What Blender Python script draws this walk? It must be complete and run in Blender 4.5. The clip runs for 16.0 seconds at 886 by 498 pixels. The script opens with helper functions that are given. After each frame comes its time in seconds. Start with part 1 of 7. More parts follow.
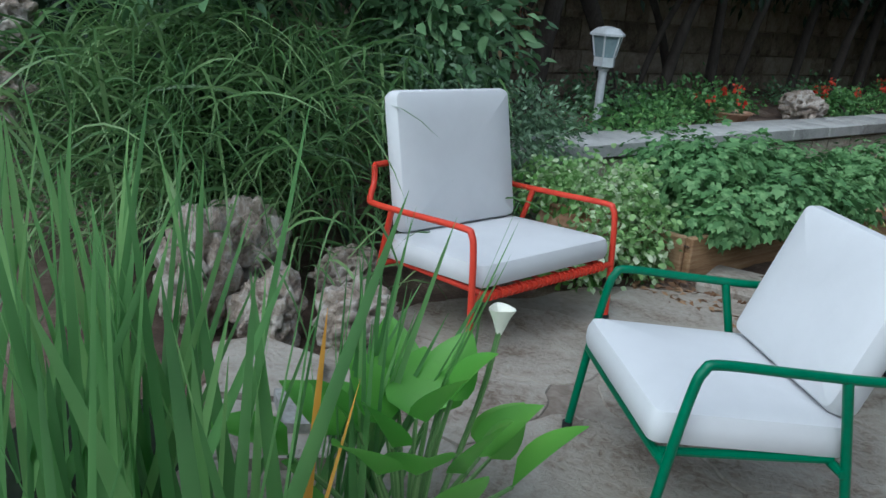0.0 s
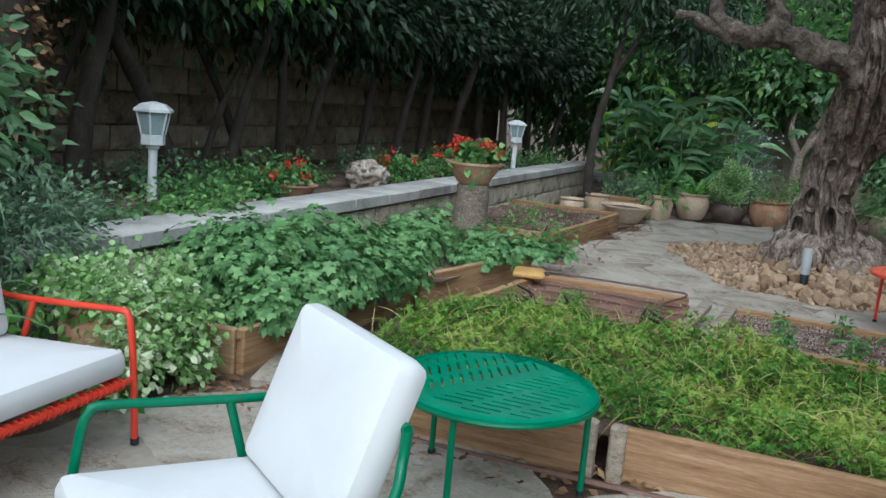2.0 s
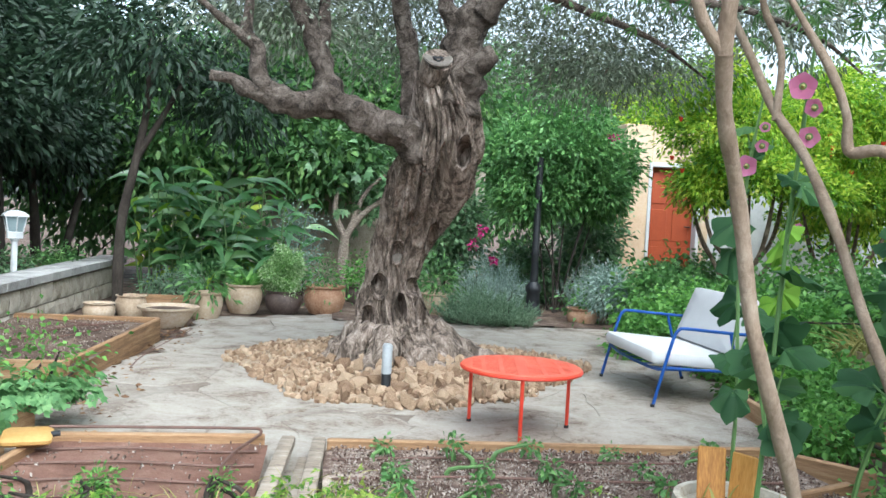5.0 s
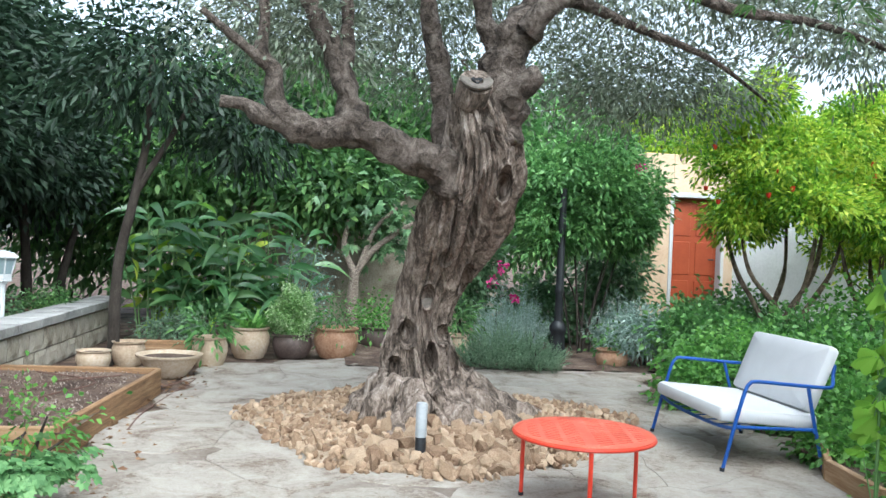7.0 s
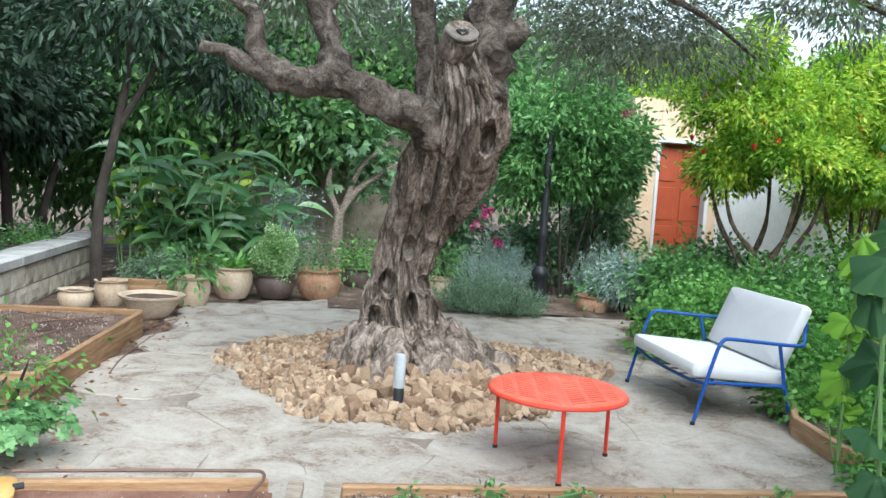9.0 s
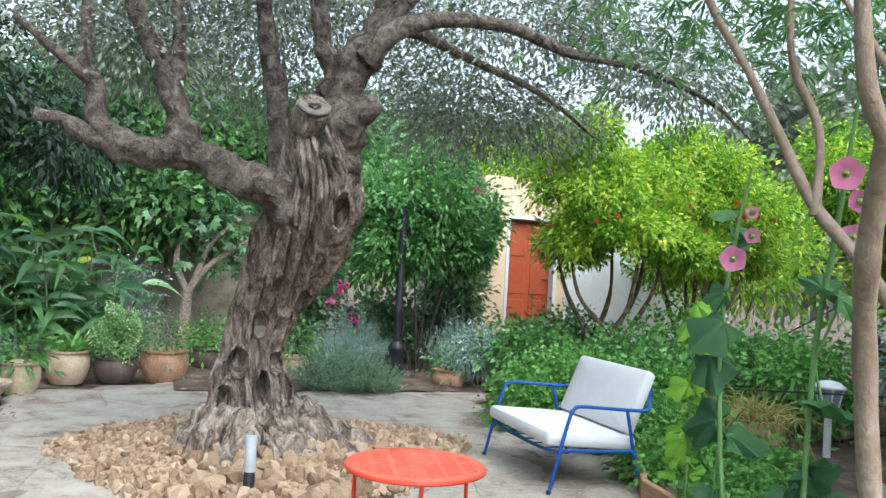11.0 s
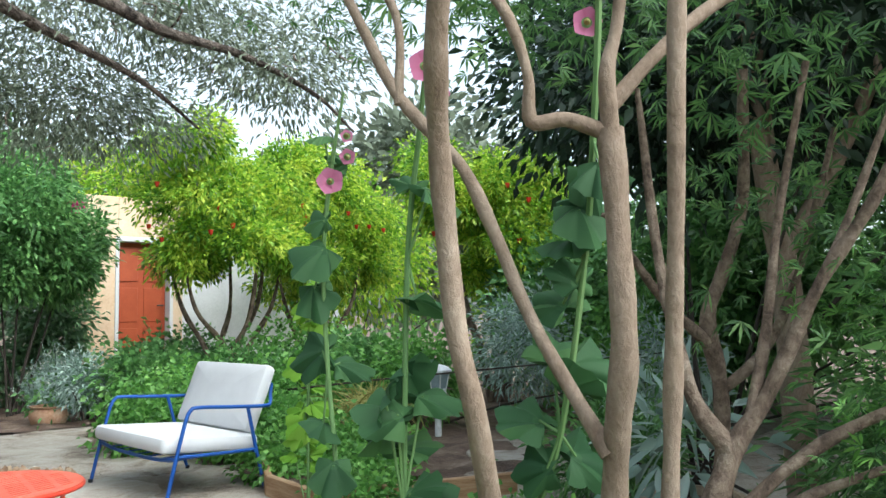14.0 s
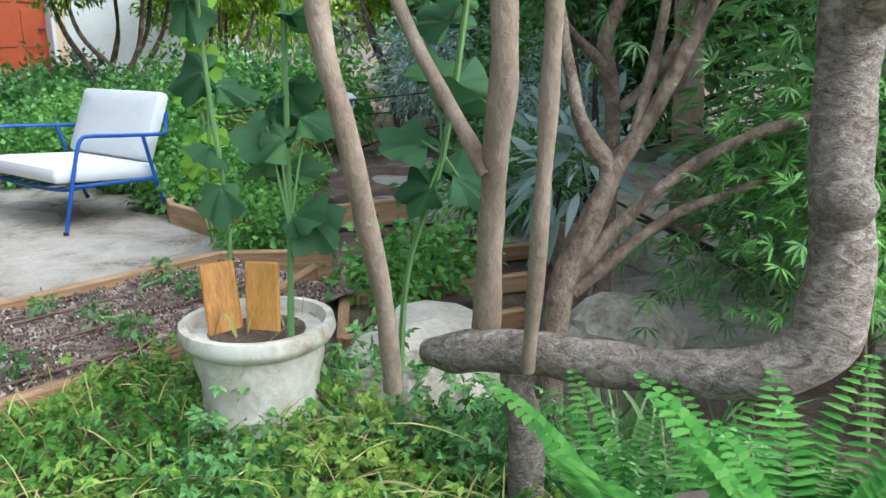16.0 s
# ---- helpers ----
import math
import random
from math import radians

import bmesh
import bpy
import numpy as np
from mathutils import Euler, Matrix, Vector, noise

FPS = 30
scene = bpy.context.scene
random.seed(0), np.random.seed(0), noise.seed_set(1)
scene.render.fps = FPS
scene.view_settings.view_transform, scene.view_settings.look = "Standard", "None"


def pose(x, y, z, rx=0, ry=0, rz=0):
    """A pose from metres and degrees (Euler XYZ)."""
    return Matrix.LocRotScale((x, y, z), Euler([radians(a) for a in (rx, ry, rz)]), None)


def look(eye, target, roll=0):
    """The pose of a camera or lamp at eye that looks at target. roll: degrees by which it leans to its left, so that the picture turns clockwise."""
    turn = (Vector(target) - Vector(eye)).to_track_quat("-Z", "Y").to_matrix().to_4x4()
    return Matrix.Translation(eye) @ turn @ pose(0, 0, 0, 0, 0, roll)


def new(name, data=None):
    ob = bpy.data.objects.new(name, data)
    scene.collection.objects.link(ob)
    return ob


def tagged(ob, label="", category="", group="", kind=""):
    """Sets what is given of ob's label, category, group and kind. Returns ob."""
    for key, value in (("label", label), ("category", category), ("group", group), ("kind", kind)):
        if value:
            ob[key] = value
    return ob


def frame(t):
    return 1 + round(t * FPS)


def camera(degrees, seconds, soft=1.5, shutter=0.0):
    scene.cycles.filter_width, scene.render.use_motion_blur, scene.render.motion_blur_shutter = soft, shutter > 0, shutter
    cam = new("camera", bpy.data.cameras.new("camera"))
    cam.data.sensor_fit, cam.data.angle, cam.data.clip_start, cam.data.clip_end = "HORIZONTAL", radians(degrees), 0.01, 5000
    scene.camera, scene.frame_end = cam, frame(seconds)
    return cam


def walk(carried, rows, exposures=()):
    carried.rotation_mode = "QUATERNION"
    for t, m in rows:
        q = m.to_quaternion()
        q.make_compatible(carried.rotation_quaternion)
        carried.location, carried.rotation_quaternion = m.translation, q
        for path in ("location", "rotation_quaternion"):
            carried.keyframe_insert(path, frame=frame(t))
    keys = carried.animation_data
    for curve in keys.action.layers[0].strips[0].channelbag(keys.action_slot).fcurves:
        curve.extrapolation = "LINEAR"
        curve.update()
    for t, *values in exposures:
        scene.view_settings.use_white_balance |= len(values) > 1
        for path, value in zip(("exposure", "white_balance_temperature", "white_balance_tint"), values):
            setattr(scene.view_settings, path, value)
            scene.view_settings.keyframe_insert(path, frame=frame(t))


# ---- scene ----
cam = camera(56.7, 16.0)
PATH = [
    (0, (0.706, -2.185, 1.252), (-0.733, -0.926, 0.665), 4.9),
    (0.5, (0.717, -2.158, 1.287), (-0.57, -0.711, 0.787), 5.2),
    (1, (0.725, -2.051, 1.308), (-0.439, -0.489, 0.856), 3.6),
    (1.5, (0.753, -1.855, 1.319), (-0.282, -0.188, 0.93), 3.8),
    (2, (0.762, -1.669, 1.315), (0.004, 0.148, 0.96), 4.9),
    (2.5, (0.694, -1.457, 1.315), (0.177, 0.448, 0.993), 2.5),
    (3, (0.665, -1.258, 1.316), (0.48, 0.713, 1.031), 1.1),
    (3.5, (0.665, -0.971, 1.319), (0.683, 1.015, 1.085), 1.8),
    (4, (0.635, -0.707, 1.31), (0.74, 1.28, 1.115), 2.8),
    (4.5, (0.544, -0.452, 1.316), (0.824, 1.526, 1.218), 3.1),
    (5, (0.487, -0.207, 1.297), (0.769, 1.771, 1.22), 3.0),
    (5.2, (0.479, -0.112, 1.31), (0.739, 1.871, 1.295), 3.0),
    (7.3, (0.296, 0.517, 1.368), (0.588, 2.495, 1.366), 2.6),
    (7.5, (0.326, 0.502, 1.393), (0.616, 2.481, 1.378), 3.0),
    (8, (0.32, 0.495, 1.442), (0.632, 2.47, 1.39), 3.7),
    (8.2, (0.33, 0.485, 1.47), (0.644, 2.459, 1.389), 3.7),
    (10.3, (0.338, 0.511, 1.487), (0.774, 2.454, 1.294), 3.6),
    (10.5, (0.343, 0.51, 1.486), (0.836, 2.443, 1.344), 3.6),
    (11, (0.355, 0.523, 1.456), (1.008, 2.412, 1.502), 3.3),
    (11.5, (0.369, 0.537, 1.391), (1.136, 2.379, 1.527), 2.6),
    (12, (0.39, 0.569, 1.345), (1.276, 2.351, 1.55), 2.3),
    (12.5, (0.418, 0.594, 1.262), (1.462, 2.284, 1.49), 1.5),
    (13, (0.443, 0.601, 1.225), (1.629, 2.196, 1.45), 0.6),
    (13.5, (0.49, 0.625, 1.181), (1.784, 2.136, 1.388), -0.4),
    (14, (0.515, 0.624, 1.151), (1.921, 2.038, 1.306), -0.9),
    (14.5, (0.525, 0.618, 1.127), (2.003, 1.965, 1.086), -0.3),
    (15, (0.542, 0.621, 1.118), (2.034, 1.933, 0.89), -0.3),
    (15.5, (0.563, 0.621, 1.124), (2.052, 1.91, 0.771), -0.7),
    (16, (0.592, 0.608, 1.128), (2.09, 1.837, 0.632), -0.7),
]
walk(cam, [(t, look(eye, target, roll)) for t, eye, target, roll in PATH], [(0, -0.2, 5400, 2), (1.5, -0.1, 5500, 1), (2.5, 0.7, 5700, 1), (3.5, 1.2, 5700, 2), (5, 1.25, 5700, 2), (11, 1.25, 5750, 2), (12.5, 1.2, 6050, 1), (13.5, 1.25, 6050, 1), (14.5, 1.3, 5800, 2), (16, 1.4, 5600, 3)])


# ---- light ----
world = bpy.data.worlds.new("overcast_sky")
scene.world = world
world.use_nodes = True
wn = world.node_tree.nodes
sky = wn.new("ShaderNodeTexSky")
sky.sky_type, sky.sun_disc = "NISHITA", False
sky.sun_elevation, sky.sun_rotation = radians(50), radians(168)
sky.air_density, sky.dust_density = 1.0, 3.5
haze = wn.new("ShaderNodeHueSaturation")
haze.inputs["Saturation"].default_value, haze.inputs["Value"].default_value = 0.4, 1.2
world.node_tree.links.new(sky.outputs[0], haze.inputs["Color"])
world.node_tree.links.new(haze.outputs[0], wn["Background"].inputs[0])
wn["Background"].inputs[1].default_value = 0.15
sun = new("sun", bpy.data.lights.new("sun", "SUN"))
sun.data.energy, sun.data.angle, sun.data.color = 1.15, radians(70), (1.0, 0.98, 0.96)
sun.matrix_world = look((0, 0, 0), (-math.sin(radians(168)) * math.cos(radians(50)), -math.cos(radians(168)) * math.cos(radians(50)), -math.sin(radians(50))))
sun.location = (3, -9, 14)

rng = np.random.default_rng(7)


# ---- materials ----
def shader(name, rough=0.7, metal=0.0, spec=0.5):
    m = bpy.data.materials.new(name)
    m.use_nodes = True
    b = m.node_tree.nodes["Principled BSDF"]
    b.inputs["Roughness"].default_value, b.inputs["Metallic"].default_value = rough, metal
    b.inputs["Specular IOR Level"].default_value = spec
    return m, m.node_tree.nodes, m.node_tree.links, b


def ramp(nodes, stops):
    r = nodes.new("ShaderNodeValToRGB")
    while len(r.color_ramp.elements) < len(stops):
        r.color_ramp.elements.new(0.5)
    for e, (p, c) in zip(r.color_ramp.elements, stops):
        e.position, e.color = p, (*c, 1)
    return r


def noisy(name, stops, scale=6.0, fine=60.0, rough=0.8, bump=0.3, dist=0.01, stretch=(1, 1, 1), random_by="", amount=0.5, metal=0.0, spec=0.4, warp=0.0, placed=False):
    """Two scales of noise through a colour ramp, with relief; random_by shifts the ramp per object or per island."""
    m, nodes, links, b = shader(name, rough, metal, spec)
    co = nodes.new("ShaderNodeTexCoord")
    mp = nodes.new("ShaderNodeMapping")
    mp.inputs["Scale"].default_value = stretch
    if placed:
        where = nodes.new("ShaderNodeNewGeometry")
        links.new(where.outputs["Position"], mp.inputs[0])
    else:
        links.new(co.outputs["Object"], mp.inputs[0])
    big, small = nodes.new("ShaderNodeTexNoise"), nodes.new("ShaderNodeTexNoise")
    for n, s, d in ((big, scale, 5), (small, fine, 6)):
        n.inputs["Scale"].default_value, n.inputs["Detail"].default_value, n.inputs["Roughness"].default_value = s, d, 0.62
        n.inputs["Distortion"].default_value = warp
        links.new(mp.outputs[0], n.inputs["Vector"])
    mix = nodes.new("ShaderNodeMath")
    mix.operation = "MULTIPLY_ADD"
    links.new(small.outputs[0], mix.inputs[0])
    mix.inputs[1].default_value = 0.5
    half = nodes.new("ShaderNodeMath")
    half.operation = "MULTIPLY_ADD"
    links.new(big.outputs[0], half.inputs[0])
    half.inputs[1].default_value, half.inputs[2].default_value = 0.9, -0.2
    links.new(half.outputs[0], mix.inputs[2])
    value = mix.outputs[0]
    if random_by:
        info = nodes.new("ShaderNodeObjectInfo" if random_by == "object" else "ShaderNodeNewGeometry")
        shift = nodes.new("ShaderNodeMath")
        shift.operation = "MULTIPLY_ADD"
        links.new(info.outputs["Random" if random_by == "object" else "Random Per Island"], shift.inputs[0])
        shift.inputs[1].default_value = amount
        sub = nodes.new("ShaderNodeMath")
        sub.operation = "SUBTRACT"
        links.new(value, sub.inputs[0])
        sub.inputs[1].default_value = amount / 2
        links.new(sub.outputs[0], shift.inputs[2])
        value = shift.outputs[0]
    r = ramp(nodes, stops)
    links.new(value, r.inputs[0])
    links.new(r.outputs[0], b.inputs["Base Color"])
    if bump:
        bp = nodes.new("ShaderNodeBump")
        bp.inputs["Strength"].default_value, bp.inputs["Distance"].default_value = bump, dist
        links.new(mix.outputs[0], bp.inputs["Height"])
        links.new(bp.outputs[0], b.inputs["Normal"])
    return m


def leafy(name, dark, mid, light, glow=0.35, rough=0.45, spec=0.4, single=0.6, patch=0.9):
    """Leaves: colour by island, finer mottling, and light that shines through."""
    m, nodes, links, b = shader(name, rough, 0, spec)
    geo = nodes.new("ShaderNodeNewGeometry")
    n = nodes.new("ShaderNodeTexNoise")
    n.inputs["Scale"].default_value = 2.2
    co = nodes.new("ShaderNodeTexCoord")
    links.new(co.outputs["Object"], n.inputs["Vector"])
    add = nodes.new("ShaderNodeMath")
    add.operation = "MULTIPLY_ADD"
    links.new(geo.outputs["Random Per Island"], add.inputs[0])
    add.inputs[1].default_value = single
    k = nodes.new("ShaderNodeMath")
    k.operation = "MULTIPLY_ADD"
    links.new(n.outputs[0], k.inputs[0])
    k.inputs[1].default_value, k.inputs[2].default_value = patch, 0.5 - 0.5 * single - 0.5 * patch
    links.new(k.outputs[0], add.inputs[2])
    r = ramp(nodes, [(0.05, dark), (0.5, mid), (0.95, light)])
    links.new(add.outputs[0], r.inputs[0])
    links.new(r.outputs[0], b.inputs["Base Color"])
    t = nodes.new("ShaderNodeBsdfTranslucent")
    links.new(r.outputs[0], t.inputs[0])
    mx = nodes.new("ShaderNodeMixShader")
    mx.inputs[0].default_value = glow
    links.new(b.outputs[0], mx.inputs[1])
    links.new(t.outputs[0], mx.inputs[2])
    links.new(mx.outputs[0], nodes["Material Output"].inputs[0])
    return m


FLAG = noisy("flagstone", [(0.24, (0.107, 0.076, 0.056)), (0.36, (0.210, 0.166, 0.130)), (0.47, (0.326, 0.285, 0.237)), (0.6, (0.393, 0.353, 0.304)), (0.8, (0.455, 0.416, 0.367))], 2.6, 34, 0.92, 1.0, 0.022, random_by="object", amount=0.05, warp=1.1, placed=True)
MORTAR = noisy("mortar", [(0.2, (0.099, 0.072, 0.054)), (0.38, (0.206, 0.167, 0.135)), (0.56, (0.303, 0.268, 0.225)), (0.8, (0.379, 0.343, 0.296))], 1.5, 22, 0.95, 0.6, 0.014, warp=0.7, placed=True)
SOIL = noisy("soil", [(0.3, (0.05, 0.032, 0.024)), (0.5, (0.13, 0.085, 0.062)), (0.64, (0.22, 0.16, 0.12)), (0.8, (0.42, 0.35, 0.28))], 3, 110, 0.95, 1.0, 0.03)
RED_SOIL = noisy("red_soil", [(0.25, (0.095, 0.046, 0.032)), (0.5, (0.216, 0.108, 0.074)), (0.75, (0.351, 0.216, 0.162))], 4, 120, 0.95, 1.0, 0.03)
MULCH = noisy("mulch_soil", [(0.3, (0.065, 0.039, 0.031)), (0.52, (0.169, 0.111, 0.085)), (0.62, (0.442, 0.351, 0.286)), (0.8, (0.650, 0.572, 0.494))], 6, 150, 0.95, 1.0, 0.02)
CHIP = noisy("chip", [(0.2, (0.08, 0.045, 0.034)), (0.5, (0.2, 0.14, 0.11)), (0.8, (0.45, 0.39, 0.34))], 20, 90, 0.9, 0.2, 0.003, random_by="island", amount=0.9)
TIMBER = noisy("timber", [(0.2, (0.11, 0.06, 0.032)), (0.48, (0.31, 0.18, 0.09)), (0.75, (0.47, 0.32, 0.19))], 3.0, 22, 0.75, 0.35, 0.006, (1, 6, 14), "object", 0.2)
TIMBER_Y = noisy("timber_along_y", [(0.2, (0.11, 0.06, 0.032)), (0.48, (0.31, 0.18, 0.09)), (0.75, (0.47, 0.32, 0.19))], 3.0, 22, 0.75, 0.35, 0.006, (6, 1, 14), "object", 0.2)
GREY_WOOD = noisy("weathered_wood", [(0.25, (0.12, 0.09, 0.07)), (0.5, (0.32, 0.26, 0.2)), (0.75, (0.46, 0.4, 0.33))], 2.5, 20, 0.9, 0.5, 0.006, (6, 1, 12), "object", 0.2)
ORANGE_WOOD = noisy("orange_board", [(0.25, (0.32, 0.13, 0.03)), (0.5, (0.55, 0.26, 0.06)), (0.8, (0.66, 0.38, 0.13))], 3, 25, 0.6, 0.2, 0.004, (8, 8, 1.5), "object", 0.2)
LIMESTONE = noisy("limestone_block", [(0.2, (0.2, 0.16, 0.12)), (0.45, (0.42, 0.37, 0.29)), (0.75, (0.58, 0.53, 0.44))], 5, 40, 0.9, 0.7, 0.012, random_by="object", amount=0.25)
OLD_STONE = noisy("old_wall_block", [(0.2, (0.07, 0.05, 0.038)), (0.45, (0.22, 0.17, 0.12)), (0.75, (0.4, 0.33, 0.25))], 4, 35, 0.95, 0.9, 0.02, random_by="object", amount=0.3)
CAPSTONE = noisy("cap_stone", [(0.2, (0.18, 0.17, 0.16)), (0.5, (0.41, 0.4, 0.38)), (0.8, (0.54, 0.53, 0.51))], 4, 50, 0.85, 0.4, 0.008, random_by="object", amount=0.15)
ROCK = noisy("pitted_rock", [(0.22, (0.06, 0.045, 0.035)), (0.42, (0.3, 0.24, 0.19)), (0.6, (0.5, 0.45, 0.4)), (0.8, (0.62, 0.59, 0.55))], 7, 45, 0.95, 1.0, 0.03, warp=0.8)
RUBBLE = noisy("rubble_stone", [(0.15, (0.128, 0.073, 0.043)), (0.5, (0.306, 0.209, 0.133)), (0.85, (0.476, 0.363, 0.252))], 9, 60, 0.9, 0.6, 0.008, random_by="object", amount=0.5)
RUBBLE_MASS = noisy("rubble_mass", [(0.15, (0.128, 0.073, 0.043)), (0.5, (0.306, 0.209, 0.133)), (0.85, (0.476, 0.363, 0.252))], 9, 60, 0.9, 0.6, 0.008, random_by="island", amount=0.5)
GRAVEL = noisy("sandy_gravel", [(0.25, (0.12, 0.075, 0.045)), (0.5, (0.33, 0.24, 0.16)), (0.75, (0.52, 0.43, 0.33))], 8, 90, 0.95, 1.0, 0.02)
OLIVE_BARK = noisy("olive_bark", [(0.30, (0.022, 0.016, 0.012)), (0.43, (0.110, 0.083, 0.064)), (0.55, (0.270, 0.212, 0.172)), (0.72, (0.500, 0.425, 0.370))], 12, 55, 0.95, 1.0, 0.04, (1, 1, 0.35), warp=0.9)
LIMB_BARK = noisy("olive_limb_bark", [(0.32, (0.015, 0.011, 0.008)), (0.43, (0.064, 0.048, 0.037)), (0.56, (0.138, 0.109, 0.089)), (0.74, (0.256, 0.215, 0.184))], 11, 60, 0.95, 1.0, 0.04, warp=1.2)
SMOOTH_BARK = noisy("smooth_bark", [(0.2, (0.125, 0.086, 0.060)), (0.42, (0.225, 0.162, 0.115)), (0.6, (0.300, 0.226, 0.168)), (0.8, (0.390, 0.312, 0.240))], 15, 95, 0.9, 1.0, 0.007, (1, 1, 0.6), warp=0.5)
GREY_BARK = noisy("grey_bark", [(0.26, (0.055, 0.040, 0.031)), (0.42, (0.165, 0.128, 0.100)), (0.58, (0.285, 0.235, 0.190)), (0.76, (0.480, 0.440, 0.380))], 30, 130, 0.92, 1.0, 0.014, (1, 1, 1.7), warp=0.9)
BROWN_BARK = noisy("brown_bark", [(0.26, (0.045, 0.030, 0.022)), (0.45, (0.135, 0.094, 0.068)), (0.62, (0.235, 0.175, 0.130)), (0.8, (0.38, 0.31, 0.245))], 16, 80, 0.92, 1.0, 0.012, (1, 1, 0.8), warp=0.5)
DARK_BARK = noisy("dark_bark", [(0.2, (0.013, 0.010, 0.008)), (0.5, (0.045, 0.036, 0.029)), (0.8, (0.090, 0.076, 0.063))], 8, 60, 0.95, 0.6, 0.01, (1, 1, 0.4))
CUT_WOOD = noisy("cut_wood", [(0.2, (0.062, 0.051, 0.041)), (0.5, (0.136, 0.118, 0.099)), (0.8, (0.211, 0.186, 0.161))], 14, 60, 0.9, 0.3, 0.004)
TERRACOTTA = noisy("terracotta", [(0.2, (0.25, 0.12, 0.07)), (0.5, (0.45, 0.26, 0.16)), (0.8, (0.58, 0.44, 0.33))], 5, 40, 0.85, 0.25, 0.004, random_by="object", amount=0.15)
SAND_POT = noisy("sandy_clay", [(0.2, (0.3, 0.21, 0.14)), (0.5, (0.48, 0.37, 0.26)), (0.8, (0.6, 0.52, 0.42))], 5, 40, 0.85, 0.25, 0.004, random_by="object", amount=0.15)
CREAM_POT = noisy("cream_glaze", [(0.25, (0.26, 0.18, 0.12)), (0.4, (0.47, 0.41, 0.32)), (0.55, (0.6, 0.55, 0.46)), (0.75, (0.69, 0.66, 0.58))], 9, 45, 0.6, 0.3, 0.006, warp=0.6)
DARK_POT = noisy("dark_clay", [(0.2, (0.05, 0.035, 0.03)), (0.5, (0.11, 0.08, 0.07)), (0.8, (0.2, 0.155, 0.135))], 6, 40, 0.6, 0.2, 0.004)
CUSHION = noisy("white_fabric", [(0.2, (0.571, 0.571, 0.578)), (0.6, (0.632, 0.632, 0.640)), (0.9, (0.655, 0.655, 0.663))], 4, 500, 0.95, 0.12, 0.002, spec=0.2)
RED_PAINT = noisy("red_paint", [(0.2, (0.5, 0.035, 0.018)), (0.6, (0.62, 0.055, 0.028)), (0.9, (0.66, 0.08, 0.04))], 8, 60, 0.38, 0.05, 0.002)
# tabletop red, paler and more blotched than the rim and legs
RED_TOP = noisy("pale_mottled_red_paint", [(0.2, (0.55, 0.07, 0.04)), (0.55, (0.66, 0.12, 0.07)), (0.75, (0.7, 0.22, 0.15)), (0.95, (0.75, 0.45, 0.36))], 7, 60, 0.42, 0.05, 0.002)
GREEN_PAINT = noisy("green_paint", [(0.2, (0.0, 0.1, 0.045)), (0.6, (0.004, 0.15, 0.07)), (0.9, (0.02, 0.2, 0.1))], 8, 60, 0.35, 0.05, 0.002)
GREEN_TOP = noisy("wet_green_paint", [(0.2, (0.0, 0.14, 0.07)), (0.6, (0.005, 0.21, 0.11)), (0.78, (0.03, 0.27, 0.16)), (0.95, (0.25, 0.42, 0.33))], 6, 45, 0.22, 0.08, 0.002)
BLUE_PAINT = noisy("blue_paint", [(0.2, (0.012, 0.055, 0.24)), (0.6, (0.018, 0.085, 0.34)), (0.9, (0.03, 0.11, 0.4))], 8, 60, 0.35, 0.05, 0.002)
BLACK_METAL = noisy("black_iron", [(0.2, (0.012, 0.013, 0.015)), (0.7, (0.03, 0.032, 0.036))], 9, 60, 0.45, 0.1, 0.003, metal=0.2)
LANTERN_WHITE = noisy("lantern_paint", [(0.2, (0.5, 0.52, 0.53)), (0.6, (0.68, 0.7, 0.71)), (0.9, (0.76, 0.77, 0.78))], 9, 60, 0.5, 0.1, 0.003)
LANTERN_GLASS = noisy("frosted_pane", [(0.2, (0.2, 0.27, 0.29)), (0.6, (0.3, 0.38, 0.4)), (0.9, (0.42, 0.5, 0.52))], 6, 40, 0.25, 0.05, 0.002)
GREY_PLASTIC = noisy("grey_plastic", [(0.2, (0.28, 0.3, 0.31)), (0.8, (0.42, 0.44, 0.46))], 9, 60, 0.45, 0.05, 0.002)
HOSE = noisy("brown_drip_hose", [(0.2, (0.075, 0.042, 0.030)), (0.6, (0.165, 0.090, 0.068)), (0.9, (0.255, 0.165, 0.128))], 9, 60, 0.6, 0.1, 0.003)
PLASTER = noisy("warm_plaster", [(0.2, (0.440, 0.288, 0.176)), (0.5, (0.592, 0.432, 0.288)), (0.8, (0.640, 0.528, 0.400))], 1.5, 30, 0.95, 0.3, 0.006)
WHITE_WALL = noisy("white_plaster", [(0.2, (0.413, 0.413, 0.405)), (0.5, (0.540, 0.540, 0.532)), (0.8, (0.600, 0.600, 0.593))], 1.5, 30, 0.95, 0.2, 0.005)
DOOR_PAINT = noisy("orange_red_door_paint", [(0.2, (0.252, 0.042, 0.014)), (0.6, (0.350, 0.070, 0.025)), (0.9, (0.392, 0.098, 0.035))], 3, 40, 0.5, 0.1, 0.003)
WATER = noisy("pond_water", [(0.3, (0.01, 0.014, 0.01)), (0.8, (0.03, 0.035, 0.028))], 3, 20, 0.08, 0.05, 0.004)
YELLOW_PLASTIC = noisy("yellow_brush", [(0.2, (0.36, 0.2, 0.05)), (0.8, (0.55, 0.34, 0.12))], 9, 60, 0.6, 0.3, 0.006)

